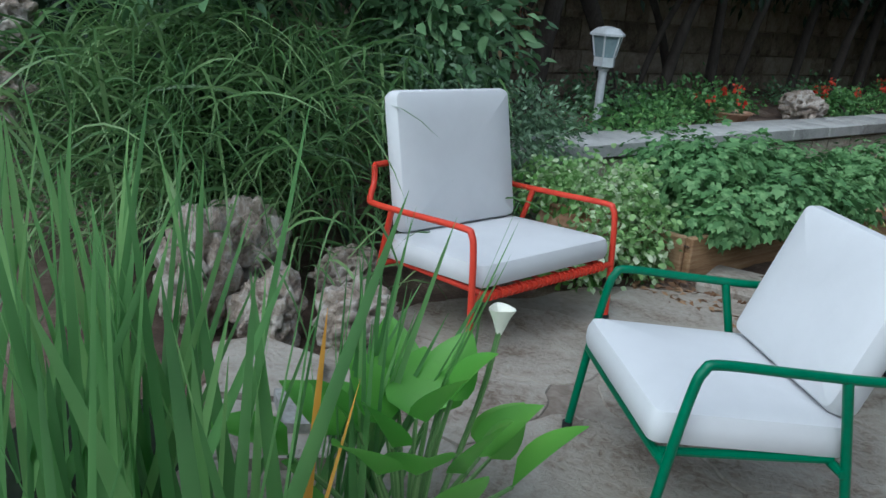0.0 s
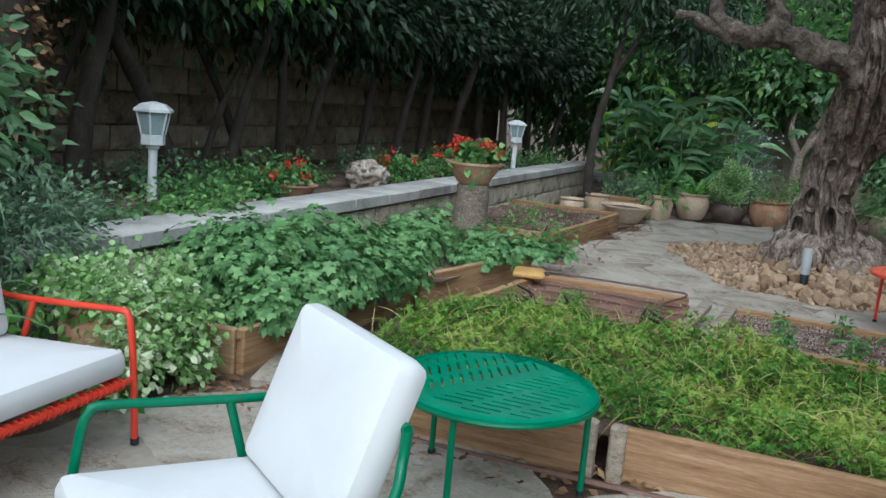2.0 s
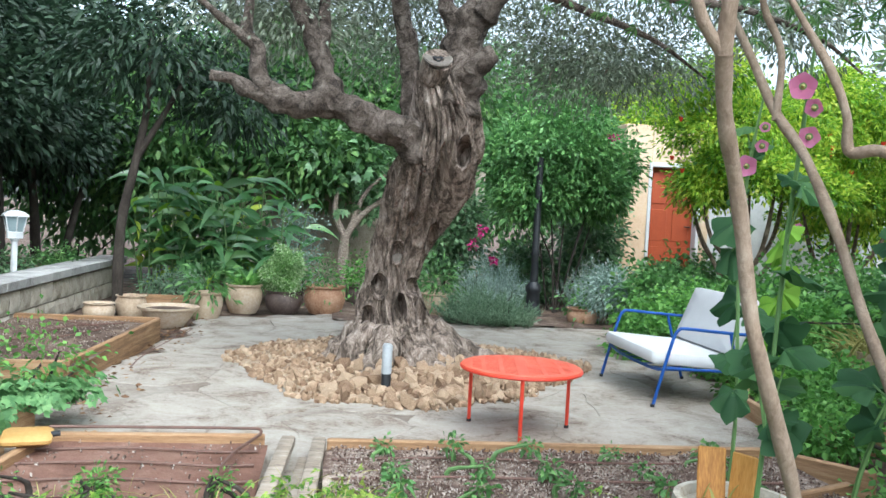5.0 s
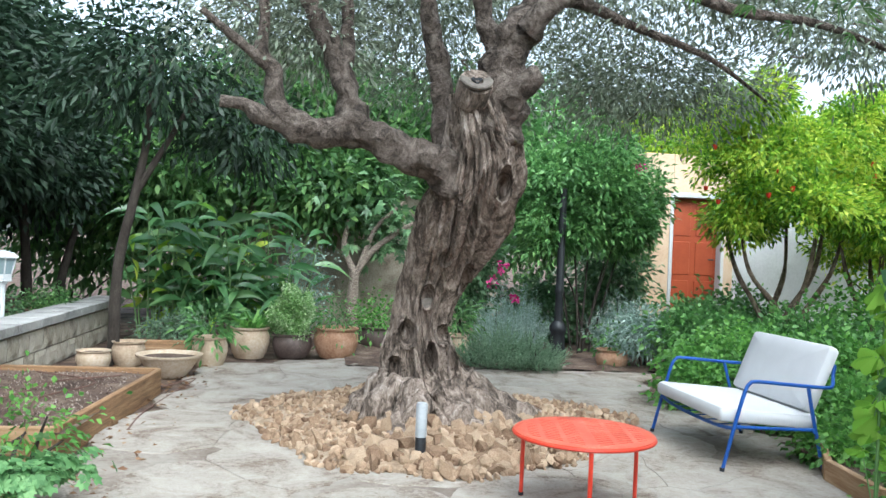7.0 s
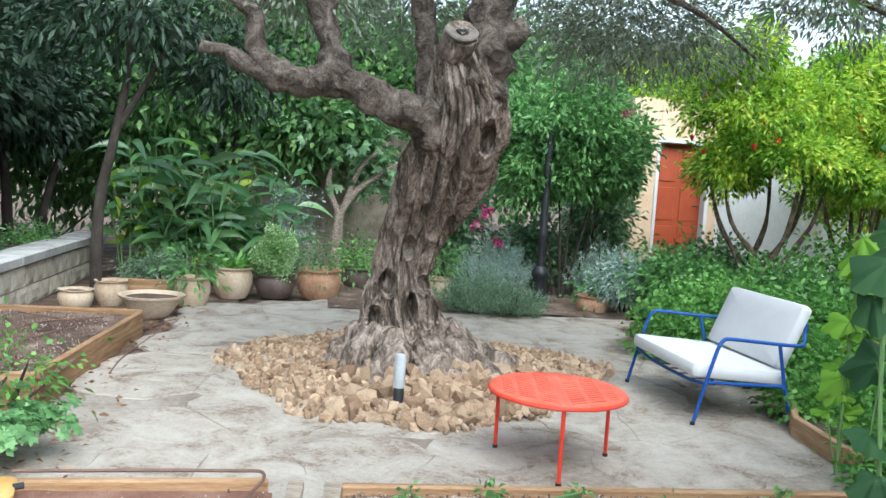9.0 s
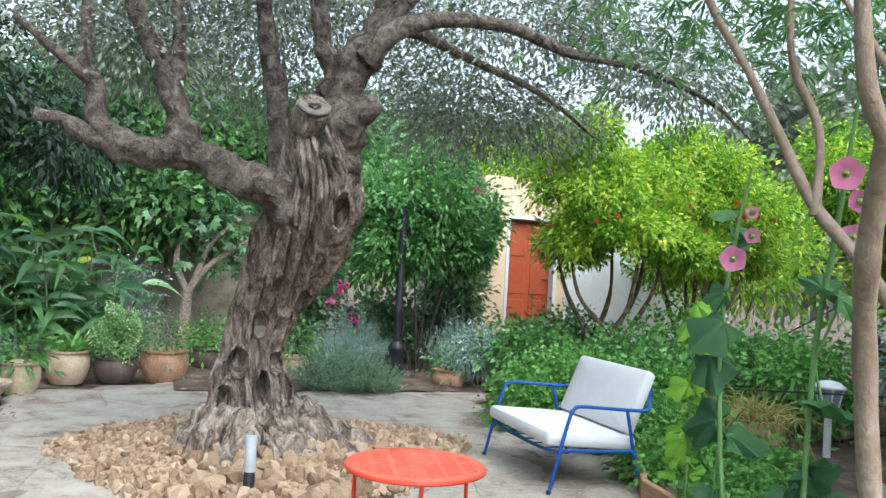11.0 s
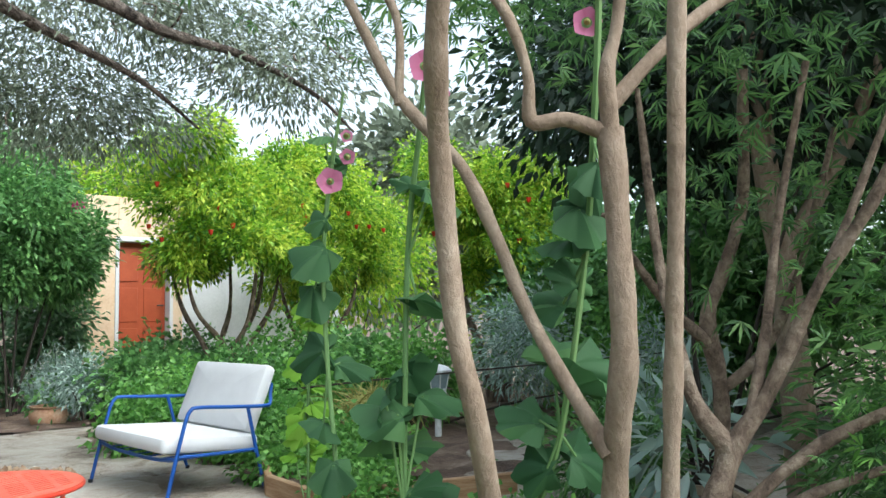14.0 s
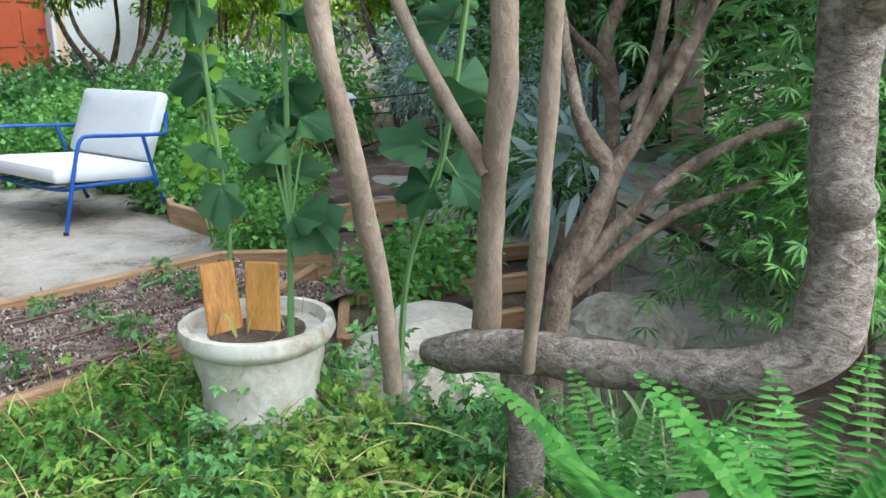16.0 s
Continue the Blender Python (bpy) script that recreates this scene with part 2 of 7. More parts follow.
L_OLIVE = leafy("olive_leaf", (0.090, 0.108, 0.072), (0.192, 0.228, 0.156), (0.360, 0.408, 0.312), 0.3, 0.5)
# Very low albedo: shade within the dense crowns is put into this leaf colour.
L_DARK = leafy("shade_darkened_leaf", (0.009, 0.022, 0.012), (0.024, 0.05, 0.026), (0.065, 0.11, 0.06), 0.18, 0.45, 0.35)
L_IVY = leafy("ivy_leaf", (0.055, 0.109, 0.055), (0.130, 0.252, 0.109), (0.283, 0.437, 0.217), 0.25, 0.4)
L_POM = leafy("pomegranate_leaf", (0.07, 0.19, 0.02), (0.26, 0.46, 0.035), (0.62, 0.7, 0.09), 0.5, 0.4, single=0.75, patch=1.4)
L_GREEN = leafy("bright_leaf", (0.049, 0.141, 0.026), (0.141, 0.333, 0.067), (0.316, 0.583, 0.141), 0.4, 0.45)
L_MID = leafy("mid_leaf", (0.053, 0.124, 0.037), (0.124, 0.280, 0.083), (0.290, 0.517, 0.165), 0.35, 0.45)
L_PEL = leafy("pelargonium_leaf", (0.062, 0.155, 0.055), (0.15, 0.31, 0.112), (0.31, 0.51, 0.215), 0.35, 0.6)
L_PARSLEY = leafy("parsley_leaf", (0.043, 0.129, 0.016), (0.118, 0.27, 0.034), (0.36, 0.46, 0.085), 0.4, 0.6, 0.4, single=0.55, patch=2.0)
L_STRAW = leafy("yellowed_stalk", (0.2, 0.2, 0.05), (0.38, 0.36, 0.11), (0.55, 0.5, 0.22), 0.3, 0.6)
L_IRIS = leafy("iris_blade", (0.085, 0.2, 0.07), (0.18, 0.38, 0.125), (0.36, 0.58, 0.22), 0.5, 0.4)
L_ORANGE = leafy("withered_blade", (0.500, 0.216, 0.024), (0.750, 0.360, 0.048), (0.850, 0.504, 0.120), 0.35, 0.5)
L_GRASS = leafy("border_grass", (0.045, 0.105, 0.033), (0.13, 0.245, 0.08), (0.31, 0.44, 0.19), 0.35, 0.35, 0.5)
L_ARUM = leafy("arum_leaf", (0.070, 0.238, 0.035), (0.140, 0.392, 0.056), (0.280, 0.588, 0.112), 0.4, 0.35)
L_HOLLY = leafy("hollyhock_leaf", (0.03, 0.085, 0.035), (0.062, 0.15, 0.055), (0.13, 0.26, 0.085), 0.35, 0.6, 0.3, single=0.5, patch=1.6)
# Lit copy of L_HOLLY: falling light is put into the brighter green.
L_HOLLY_LIT = leafy("lit_young_hollyhock_leaf", (0.12, 0.29, 0.025), (0.22, 0.43, 0.05), (0.36, 0.56, 0.1), 0.5, 0.8, 0.2)
L_SILVER = leafy("silver_leaf", (0.163, 0.250, 0.200), (0.338, 0.450, 0.388), (0.575, 0.675, 0.625), 0.25, 0.6)
L_ROSEMARY = leafy("rosemary_leaf", (0.068, 0.121, 0.068), (0.162, 0.257, 0.149), (0.324, 0.446, 0.297), 0.25, 0.5)
L_VARIEG = leafy("variegated_leaf", (0.106, 0.238, 0.053), (0.317, 0.503, 0.185), (0.820, 0.850, 0.661), 0.3, 0.5)
L_FERN = leafy("fern_leaf", (0.045, 0.16, 0.028), (0.105, 0.3, 0.055), (0.24, 0.46, 0.11), 0.45, 0.5)
L_DRY = leafy("dry_leaf", (0.09, 0.045, 0.025), (0.22, 0.12, 0.06), (0.42, 0.28, 0.16), 0.2, 0.7)
L_VITEX = leafy("fingered_leaf", (0.04, 0.1, 0.032), (0.1, 0.215, 0.066), (0.22, 0.37, 0.11), 0.4, 0.5)
L_GINGER = leafy("ginger_leaf", (0.045, 0.12, 0.045), (0.11, 0.25, 0.085), (0.27, 0.44, 0.16), 0.35, 0.25, 0.7)
PINK = leafy("pink_petal", (0.5, 0.1, 0.24), (0.7, 0.22, 0.4), (0.8, 0.4, 0.55), 0.45, 0.6)
RED_PETAL = leafy("red_petal", (0.5, 0.03, 0.02), (0.68, 0.06, 0.03), (0.75, 0.14, 0.07), 0.4, 0.6)
MAGENTA = leafy("magenta_petal", (0.4, 0.01, 0.12), (0.58, 0.03, 0.22), (0.68, 0.1, 0.34), 0.4, 0.6)
WHITE_PETAL = leafy("white_petal", (0.6, 0.62, 0.5), (0.74, 0.75, 0.65), (0.8, 0.8, 0.75), 0.35, 0.6)
SPATHE = noisy("cream_spathe", [(0.2, (0.74, 0.73, 0.6)), (0.6, (0.8, 0.79, 0.7)), (0.9, (0.82, 0.82, 0.76))], 10, 60, 0.5, 0.1, 0.001)
VIOLET = leafy("violet_petal", (0.16, 0.1, 0.35), (0.26, 0.18, 0.5), (0.4, 0.3, 0.62), 0.35, 0.6)
STEM = leafy("green_stem", (0.08, 0.16, 0.05), (0.15, 0.27, 0.09), (0.25, 0.38, 0.15), 0.1, 0.6)


# ---- mesh helpers ----
class Shape:
    """Gathers vertices and faces for one mesh."""

    def __init__(self):
        self.v, self.f = [], []

    def add(self, verts, faces):
        o = len(self.v)
        self.v += [tuple(p) for p in verts]
        self.f += [tuple(o + i for i in f) for f in faces]
        return self

    def box(self, lo, hi, bevel=0.006, m=None):
        x0, y0, z0 = lo
        x1, y1, z1 = hi
        b = min(bevel, (x1 - x0) / 3, (y1 - y0) / 3, (z1 - z0) / 3)
        pts = []
        for z, s in ((z0, b), (z0 + b, 0), (z1 - b, 0), (z1, b)):
            pts += [(x0 + s + b, y0 + s, z), (x1 - s - b, y0 + s, z), (x1 - s, y0 + s + b, z), (x1 - s, y1 - s - b, z),
                    (x1 - s - b, y1 - s, z), (x0 + s + b, y1 - s, z), (x0 + s, y1 - s - b, z), (x0 + s, y0 + s + b, z)]
        faces = [tuple(range(7, -1, -1)), tuple(range(24, 32))]
        for r in range(3):
            for i in range(8):
                j = (i + 1) % 8
                faces.append((8 * r + i, 8 * r + j, 8 * r + 8 + j, 8 * r + 8 + i))
        if m is not None:
            pts = [m @ Vector(p) for p in pts]
        return self.add(pts, faces)

    def tube(self, pts, radii, sides=8, steps=4, wobble=0.0, freq=4.0, caps=True):
        c, r = spline(pts, radii, steps)
        n = len(c)
        tangent = np.gradient(c, axis=0)
        tangent /= np.linalg.norm(tangent, axis=1)[:, None] + 1e-9
        ref = np.array([0.0, 0.0, 1.0]) if abs(tangent[0][2]) < 0.9 else np.array([1.0, 0.0, 0.0])
        verts = []
        for i in range(n):
            a = np.cross(tangent[i], ref)
            a /= np.linalg.norm(a) + 1e-9
            b = np.cross(a, tangent[i])
            ref = b if i == 0 else ref - tangent[i] * (ref @ tangent[i])
            for k in range(sides):
                q = 2 * math.pi * k / sides
                d = a * math.cos(q) + b * math.sin(q)
                w = r[i]
                if wobble:
                    w *= 1 + wobble * noise.noise(Vector((c[i] + d * r[i]) * freq)) * 1.6
                verts.append(tuple(c[i] + d * w))
        faces = [(i * sides + k, i * sides + (k + 1) % sides, (i + 1) * sides + (k + 1) % sides, (i + 1) * sides + k) for i in range(n - 1) for k in range(sides)]
        if caps:
            faces += [tuple(range(sides - 1, -1, -1)), tuple((n - 1) * sides + k for k in range(sides))]
        return self.add(verts, faces)

    def lathe(self, profile, at=(0, 0, 0), sides=28, wobble=0.0):
        """A turned shape from (radius, height) pairs."""
        verts, n = [], len(profile)
        for r, z in profile:
            for k in range(sides):
                q = 2 * math.pi * k / sides
                w = r * (1 + wobble * math.sin(3 * q + 4 * z))
                verts.append((at[0] + w * math.cos(q), at[1] + w * math.sin(q), at[2] + z))
        faces = [(i * sides + k, i * sides + (k + 1) % sides, (i + 1) * sides + (k + 1) % sides, (i + 1) * sides + k) for i in range(n - 1) for k in range(sides)]
        faces += [tuple(range(sides - 1, -1, -1)), tuple((n - 1) * sides + k for k in range(sides))]
        return self.add(verts, faces)


def spline(pts, radii, steps=4):
    """A smooth line through points with radii."""
    p = np.array(pts, float)
    r = np.array(radii if np.ndim(radii) else [radii] * len(p), float)
    if len(p) == 2 or steps < 2:
        return p, r
    q = np.vstack([2 * p[0] - p[1], p, 2 * p[-1] - p[-2]])
    out, rad = [], []
    for i in range(len(p) - 1):
        for s in np.linspace(0, 1, steps, endpoint=False):
            a, b, c, d = q[i : i + 4]
            out.append(0.5 * (2 * b + (c - a) * s + (2 * a - 5 * b + 4 * c - d) * s * s + (3 * b - a - 3 * c + d) * s**3))
            rad.append(r[i] * (1 - s) + r[i + 1] * s)
    return np.array(out + [p[-1]]), np.array(rad + [r[-1]])


def mesh_of(name, shape, material, smooth=True):
    me = bpy.data.meshes.new(name)
    me.from_pydata(shape.v, [], shape.f)
    me.materials.append(material)
    if smooth:
        me.polygons.foreach_set("use_smooth", [True] * len(me.polygons))
        me.set_sharp_from_angle(angle=radians(40))
    me.update()
    return me


def part(name, shape, material, parent=None, label="", smooth=True):
    me = shape if isinstance(shape, bpy.types.Mesh) else mesh_of(name, shape, material, smooth)
    ob = new(name, me)
    if parent is not None:
        ob.parent = parent
        ob.matrix_parent_inverse = Matrix()
    return tagged(ob, label)


def thing(name, label, category, at=None, group="", kind=""):
    ob = new(name)
    ob.empty_display_size = 0.1
    if at is not None:
        ob.matrix_world = at
    return tagged(ob, label, category, group, kind)


def array_mesh(name, verts, faces, material, smooth=False):
    """A mesh from arrays: verts (n, 3), faces (m, 3 or 4)."""
    me = bpy.data.meshes.new(name)
    k = faces.shape[1]
    me.vertices.add(len(verts))
    me.vertices.foreach_set("co", np.ascontiguousarray(verts, dtype=np.float32).ravel())
    me.loops.add(faces.size)
    me.loops.foreach_set("vertex_index", np.ascontiguousarray(faces, dtype=np.int32).ravel())
    me.polygons.add(len(faces))
    me.polygons.foreach_set("loop_start", np.arange(0, faces.size, k, dtype=np.int32))
    me.polygons.foreach_set("loop_total", np.full(len(faces), k, dtype=np.int32))
    if smooth:
        me.polygons.foreach_set("use_smooth", np.ones(len(faces), dtype=bool))
    me.materials.append(material)
    me.update(calc_edges=True)
    me.validate()
    return me


def unit(a):
    return a / (np.linalg.norm(a, axis=-1, keepdims=True) + 1e-9)


def leaf_arrays(p, axis, length, width, rows=2, bend=0.25, fold=0.18, shape="oval", up=None):
    """Many leaves: base points, directions, lengths and widths; each has rows segments, a midrib fold and a droop."""
    n = len(p)
    axis = unit(axis)
    if up is None:
        up = np.tile([0.0, 0.0, 0.7], (n, 1)) + rng.normal(0, 0.75, (n, 3))
    side = unit(np.cross(axis, up))
    nor = np.cross(side, axis)
    length, width = np.broadcast_to(length, n)[:, None], np.broadcast_to(width, n)[:, None]
    bend = np.broadcast_to(bend, n)[:, None]
    if rows == 2:
        mid = p + axis * length * 0.48 - np.array([0, 0, 1]) * bend * length * 0.2
        tip = p + axis * length - np.array([0, 0, 1]) * bend * length
        lift = nor * width * fold
        v = np.stack([p, mid - side * width * 0.5 + lift, tip, mid + side * width * 0.5 + lift], 1).reshape(-1, 3)
        b = np.arange(n)[:, None] * 4
        f = np.concatenate([b + [0, 1, 2], b + [0, 2, 3]], 0)
        return v, f
    s = np.linspace(0, 1, rows + 1)
    if shape == "blade":
        w = np.clip(np.minimum(0.55 + 2.5 * s, (1 - s) ** 0.55 * 1.12), 0.02, 1)
    elif shape == "heart":
        w = np.clip(np.sin(math.pi * np.clip(s, 0, 1) ** 0.55) ** 0.8, 0.03, 1)
    elif shape == "round":
        w = np.clip(np.sqrt(np.clip(1 - (2 * s - 1) ** 2, 0, 1)), 0.12, 1)
    else:
        w = np.clip(np.sin(math.pi * s**0.8), 0.04, 1)
    spine = p[:, None] + axis[:, None] * (length * s)[..., None] - np.array([0, 0, 1]) * (bend * length * s**2)[..., None]
    off = side[:, None] * (0.5 * width * w)[..., None]
    lift = nor[:, None] * (fold * width * w)[..., None]
    v = np.stack([spine - off + lift, spine, spine + off + lift], 2)
    k = rows + 1
    b = (np.arange(n) * k * 3)[:, None]
    f = []
    for i in range(rows):
        for c in range(2):
            f.append(b + [3 * i + c, 3 * i + c + 1, 3 * i + 4 + c, 3 * i + 3 + c])
    return v.reshape(-1, 3), np.concatenate(f, 0)


def join_arrays(*pairs):
    vs, fs, o = [], [], 0
    for v, f in pairs:
        vs.append(v)
        fs.append(f + o)
        o += len(v)
    return np.concatenate(vs), np.concatenate(fs)


def clumps(centre, radii, count, per, spread, shell=0.55, floor=None):
    """Leaf bases in clumps inside an uneven ellipsoid, and the ways they point."""
    d = unit(rng.normal(0, 1, (count, 3)))
    r = rng.uniform(shell**3, 1, count) ** (1 / 3)
    bumps = np.array([0.78 + 0.5 * noise.noise(Vector(q * 1.7 + np.array(centre))) for q in d])
    c = np.array(centre) + d * (r * bumps)[:, None] * np.array(radii)
    p = np.repeat(c, per, 0) + rng.normal(0, 1, (count * per, 3)) * spread
    if floor is not None:
        p[:, 2] = np.maximum(p[:, 2], floor + rng.uniform(0, 0.06, len(p)))
    a = 0.55 * unit(p - np.array(centre)) + unit(p - np.repeat(c, per, 0)) + rng.normal(0, 0.35, p.shape)
    return p, a


def crown(name, parent, material, blobs, length, width, per=14, spread=0.12, rows=2, bend=0.25, shape="oval", shell=0.5, floor=None, droop=0.0, label=""):
    """A mass of single leaves in several blobs: (centre, radii, clump count)."""
    arrays = []
    for centre, radii, count in blobs:
        p, a = clumps(centre, radii, count, per, spread, shell, floor)
        a[:, 2] -= droop
        arrays.append(leaf_arrays(p, a, rng.uniform(0.7, 1.25, len(p)) * length, rng.uniform(0.75, 1.2, len(p)) * width, rows, bend, shape=shape))
    v, f = join_arrays(*arrays)
    return part(name, array_mesh(name, v, f, material, rows > 2), material, parent, label)


def bush(name, label, category, material, blobs, length, width, group="", stems=0, stem_mat=None, **kw):
    c = blobs[0][0]
    foot = kw.pop("foot", 0.0)
    stems = stems or 4
    t = thing(name, label, category, pose(c[0], c[1], foot), group)
    moved = [((b[0][0] - c[0], b[0][1] - c[1], b[0][2] - foot), b[1], b[2]) for b in blobs]
    crown("foliage", t, material, moved, length, width, **kw)
    for i in range(stems):
        b = moved[i % len(moved)]
        e = rng.normal(0, 0.35, 3) * np.array(b[1]) + np.array(b[0])
        s = rng.normal(0, 0.08, 2)
        part("stem", Shape().tube([(s[0], s[1], -0.04), (e[0] * 0.4 + s[0], e[1] * 0.4 + s[1], e[2] * 0.5), tuple(e)], [0.016, 0.012, 0.005], 6, 3), stem_mat or DARK_BARK, t)
    return t


def blades(name, parent, material, base, count, length, width, lean=0.25, bend=0.3, spread=0.06, rows=6, shape="blade", fold=0.15, toward=(0, 0)):
    p = np.tile(np.array(base, float), (count, 1))
    p[:, :2] += rng.normal(0, spread, (count, 2))
    a = np.zeros((count, 3))
    a[:, :2] = rng.normal(0, lean, (count, 2)) + np.array(toward)
    a[:, 2] = 1
    v, f = leaf_arrays(p, a, rng.uniform(0.6, 1.1, count) * length, rng.uniform(0.7, 1.2, count) * width, rows, rng.uniform(0.3, 1.6, count) * bend, fold, shape, up=rng.normal(0, 1, (count, 3)) * np.array([1, 1, 0.1]))
    return part(name, array_mesh(name, v, f, material, True), material, parent)


def palmate(name, parent, material, blobs, size, per=5, spread=0.08, shell=0.3, fingers=5, slim=0.2, label=""):
    """Leaves of several narrow leaflets spread like fingers, in blobs."""
    sets = [clumps(centre, radii, count, per, spread, shell) for centre, radii, count in blobs]
    p, a = np.concatenate([q[0] for q in sets]), np.concatenate([q[1] for q in sets])
    nor = unit(np.array([0, 0, 0.8]) + rng.normal(0, 0.7, p.shape))
    e1 = unit(np.cross(np.cross(nor, a), nor))
    e2 = np.cross(nor, e1)
    s = rng.uniform(0.65, 1.3, len(p)) * size
    pairs = []
    for k in range(fingers):
        q = (k - (fingers - 1) / 2) * 0.62
        pairs.append(leaf_arrays(p, e1 * math.cos(q) + e2 * math.sin(q), s * (1 - 0.12 * abs(q)), s * slim, 2, 0.22, 0.1, up=nor))
    v, f = join_arrays(*pairs)
    return part(name, array_mesh(name, v, f, material), material, parent, label)


def needle_bush(name, label, material, centre, radius, height, stems, needle, width, per=34, lean=0.9, tip=None):
    """A bush of many upright stems clothed in short needles, some ending in flowers."""
    t = thing(name, label, "shrub", pose(centre[0], centre[1], centre[2]))
    q, r = rng.uniform(0, 2 * math.pi, stems), np.sqrt(rng.uniform(0, 1, stems))
    out = np.stack([np.cos(q), np.sin(q)], 1) * r[:, None]
    lumps = np.array([1 + 0.45 * noise.noise(Vector((x * 2.2 + centre[0], y * 2.2 + centre[1], 0.7))) for x, y in out])
    base = np.zeros((stems, 3))
    base[:, :2] = out * radius * 0.55 + rng.normal(0, 0.02, (stems, 2))
    top = np.zeros((stems, 3))
    top[:, :2] = base[:, :2] + out * radius * lean * 0.5 + rng.normal(0, 0.07 * radius, (stems, 2))
    top[:, 2] = height * lumps * (1 - 0.55 * r**2) * rng.uniform(0.7, 1.15, stems)
    k = np.tile(np.linspace(0.12, 1, per), stems)
    b, e = np.repeat(base, per, 0), np.repeat(top, per, 0)
    p = b + (e - b) * k[:, None]
    p[:, :2] += (e - b)[:, :2] * (k**2 - k)[:, None] * 0.5
    a = unit(e - b) * 0.9 + rng.normal(0, 0.55, p.shape)
    v, f = leaf_arrays(p, a, rng.uniform(0.7, 1.2, len(p)) * needle * (1.15 - 0.5 * k), width, 2, 0.05, 0.05)
    part("foliage", array_mesh("foliage", v, f, material), material, t)
    for i in range(5):
        part("stem", Shape().tube([(0, 0, -0.03), tuple(0.5 * (base[i] + top[i])), tuple(top[i] * 0.9)], [0.014, 0.009, 0.003], 6, 3), DARK_BARK, t)
    if tip is not None:
        k = rng.choice(stems, stems // 3, replace=False)
        p = np.repeat(top[k], 6, 0) + rng.normal(0, 0.012, (len(k) * 6, 3))
        v, f = leaf_arrays(p, rng.normal(0, 1, p.shape), 0.02, 0.016, 2, 0.0)
        part("blossoms", array_mesh("blossoms", v, f, tip), tip, t, "small pale flowers at the stem tips")
    return t


# ---- ground, paving, walls ----
def ragged(x, y):
    """A point shifted by a field that wanders, so that stone edges run unevenly."""
    q = Vector((x * 3.1, y * 3.1, 0.4))
    r = Vector((x * 11.0, y * 11.0, 2.4))
    return Vector((x + 0.06 * noise.noise(q) + 0.022 * noise.noise(r), y + 0.06 * noise.noise(q + Vector((7, 3, 5))) + 0.022 * noise.noise(r + Vector((2, 9, 4)))))


def sheet(name, outline, z, thick, material, label, parent=None):
    """A slab with an outline given anticlockwise, its top at z."""
    if material is MORTAR:
        pts = []
        for a, b in zip(outline, outline[1:] + outline[:1]):
            k = max(2, int(math.hypot(b[0] - a[0], b[1] - a[1]) / 0.07))
            pts += [tuple(ragged(a[0] + (b[0] - a[0]) * i / k, a[1] + (b[1] - a[1]) * i / k)) for i in range(k)]
        outline = pts
    n = len(outline)
    s = Shape().add([(x, y, z) for x, y in outline] + [(x, y, z - thick) for x, y in outline], [tuple(range(n)), tuple(range(2 * n - 1, n - 1, -1))] + [(i + n, (i + 1) % n + n, (i + 1) % n, i) for i in range(n)])
    return tagged(part(name, s, material, parent, "", False), label, "", "", "structure")


def uneven(name, x0, y0, x1, y1, z, step, height, material, label, freq=3.0):
    """An uneven patch of earth over a rectangle."""
    nx, ny = max(2, int((x1 - x0) / step)), max(2, int((y1 - y0) / step))
    xs, ys = np.linspace(x0, x1, nx + 1), np.linspace(y0, y1, ny + 1)
    v = [(x, y, z + height * (noise.noise(Vector((x, y, 0.3)) * freq) + 0.5 * noise.noise(Vector((x, y, 1.3)) * freq * 4))) for y in ys for x in xs]
    f = [(j * (nx + 1) + i, j * (nx + 1) + i + 1, (j + 1) * (nx + 1) + i + 1, (j + 1) * (nx + 1) + i) for j in range(ny) for i in range(nx)]
    return tagged(part(name, Shape().add(v, f), material), label, "", "", "structure")


ground = tagged(part("ground", Shape().add([(-400, -400, -0.05), (400, -400, -0.05), (400, 400, -0.05), (-400, 400, -0.05)], [(0, 1, 2, 3)]), SOIL), "brown garden earth with leaf litter", "ground", "", "structure")
uneven("ground_border", -2.4, 0.9, 0.4, 5.7, -0.025, 0.06, 0.02, SOIL, "bare brown soil between paving and planters")
uneven("ground_path_edge", -2.4, 5.7, -0.4, 11.6, -0.025, 0.08, 0.02, SOIL, "bare brown soil beside the paved court")
uneven("ground_far_border", 0.6, 9.6, 9.5, 13.4, 0.02, 0.1, 0.05, SOIL, "bare brown soil under the far shrubs")
uneven("ground_right_border", 4.0, 4.6, 9.5, 9.6, 0.0, 0.1, 0.05, SOIL, "brown soil under the leafy border")
FRONT = [(-0.95, -1.35), (2.6, -4.5), (3.2, -1.0), (2.2, 0.6), (0.55, 0.98), (-0.02, 0.93), (-0.26, 0.7), (-0.22, 1.02), (-0.4, 1.16), (-0.9, 1.12), (-1.25, 1.13), (-1.52, 0.95), (-1.66, 0.45), (-1.8, 0.08), (-1.62, -0.35), (-1.6, -0.72), (-1.45, -0.9)]
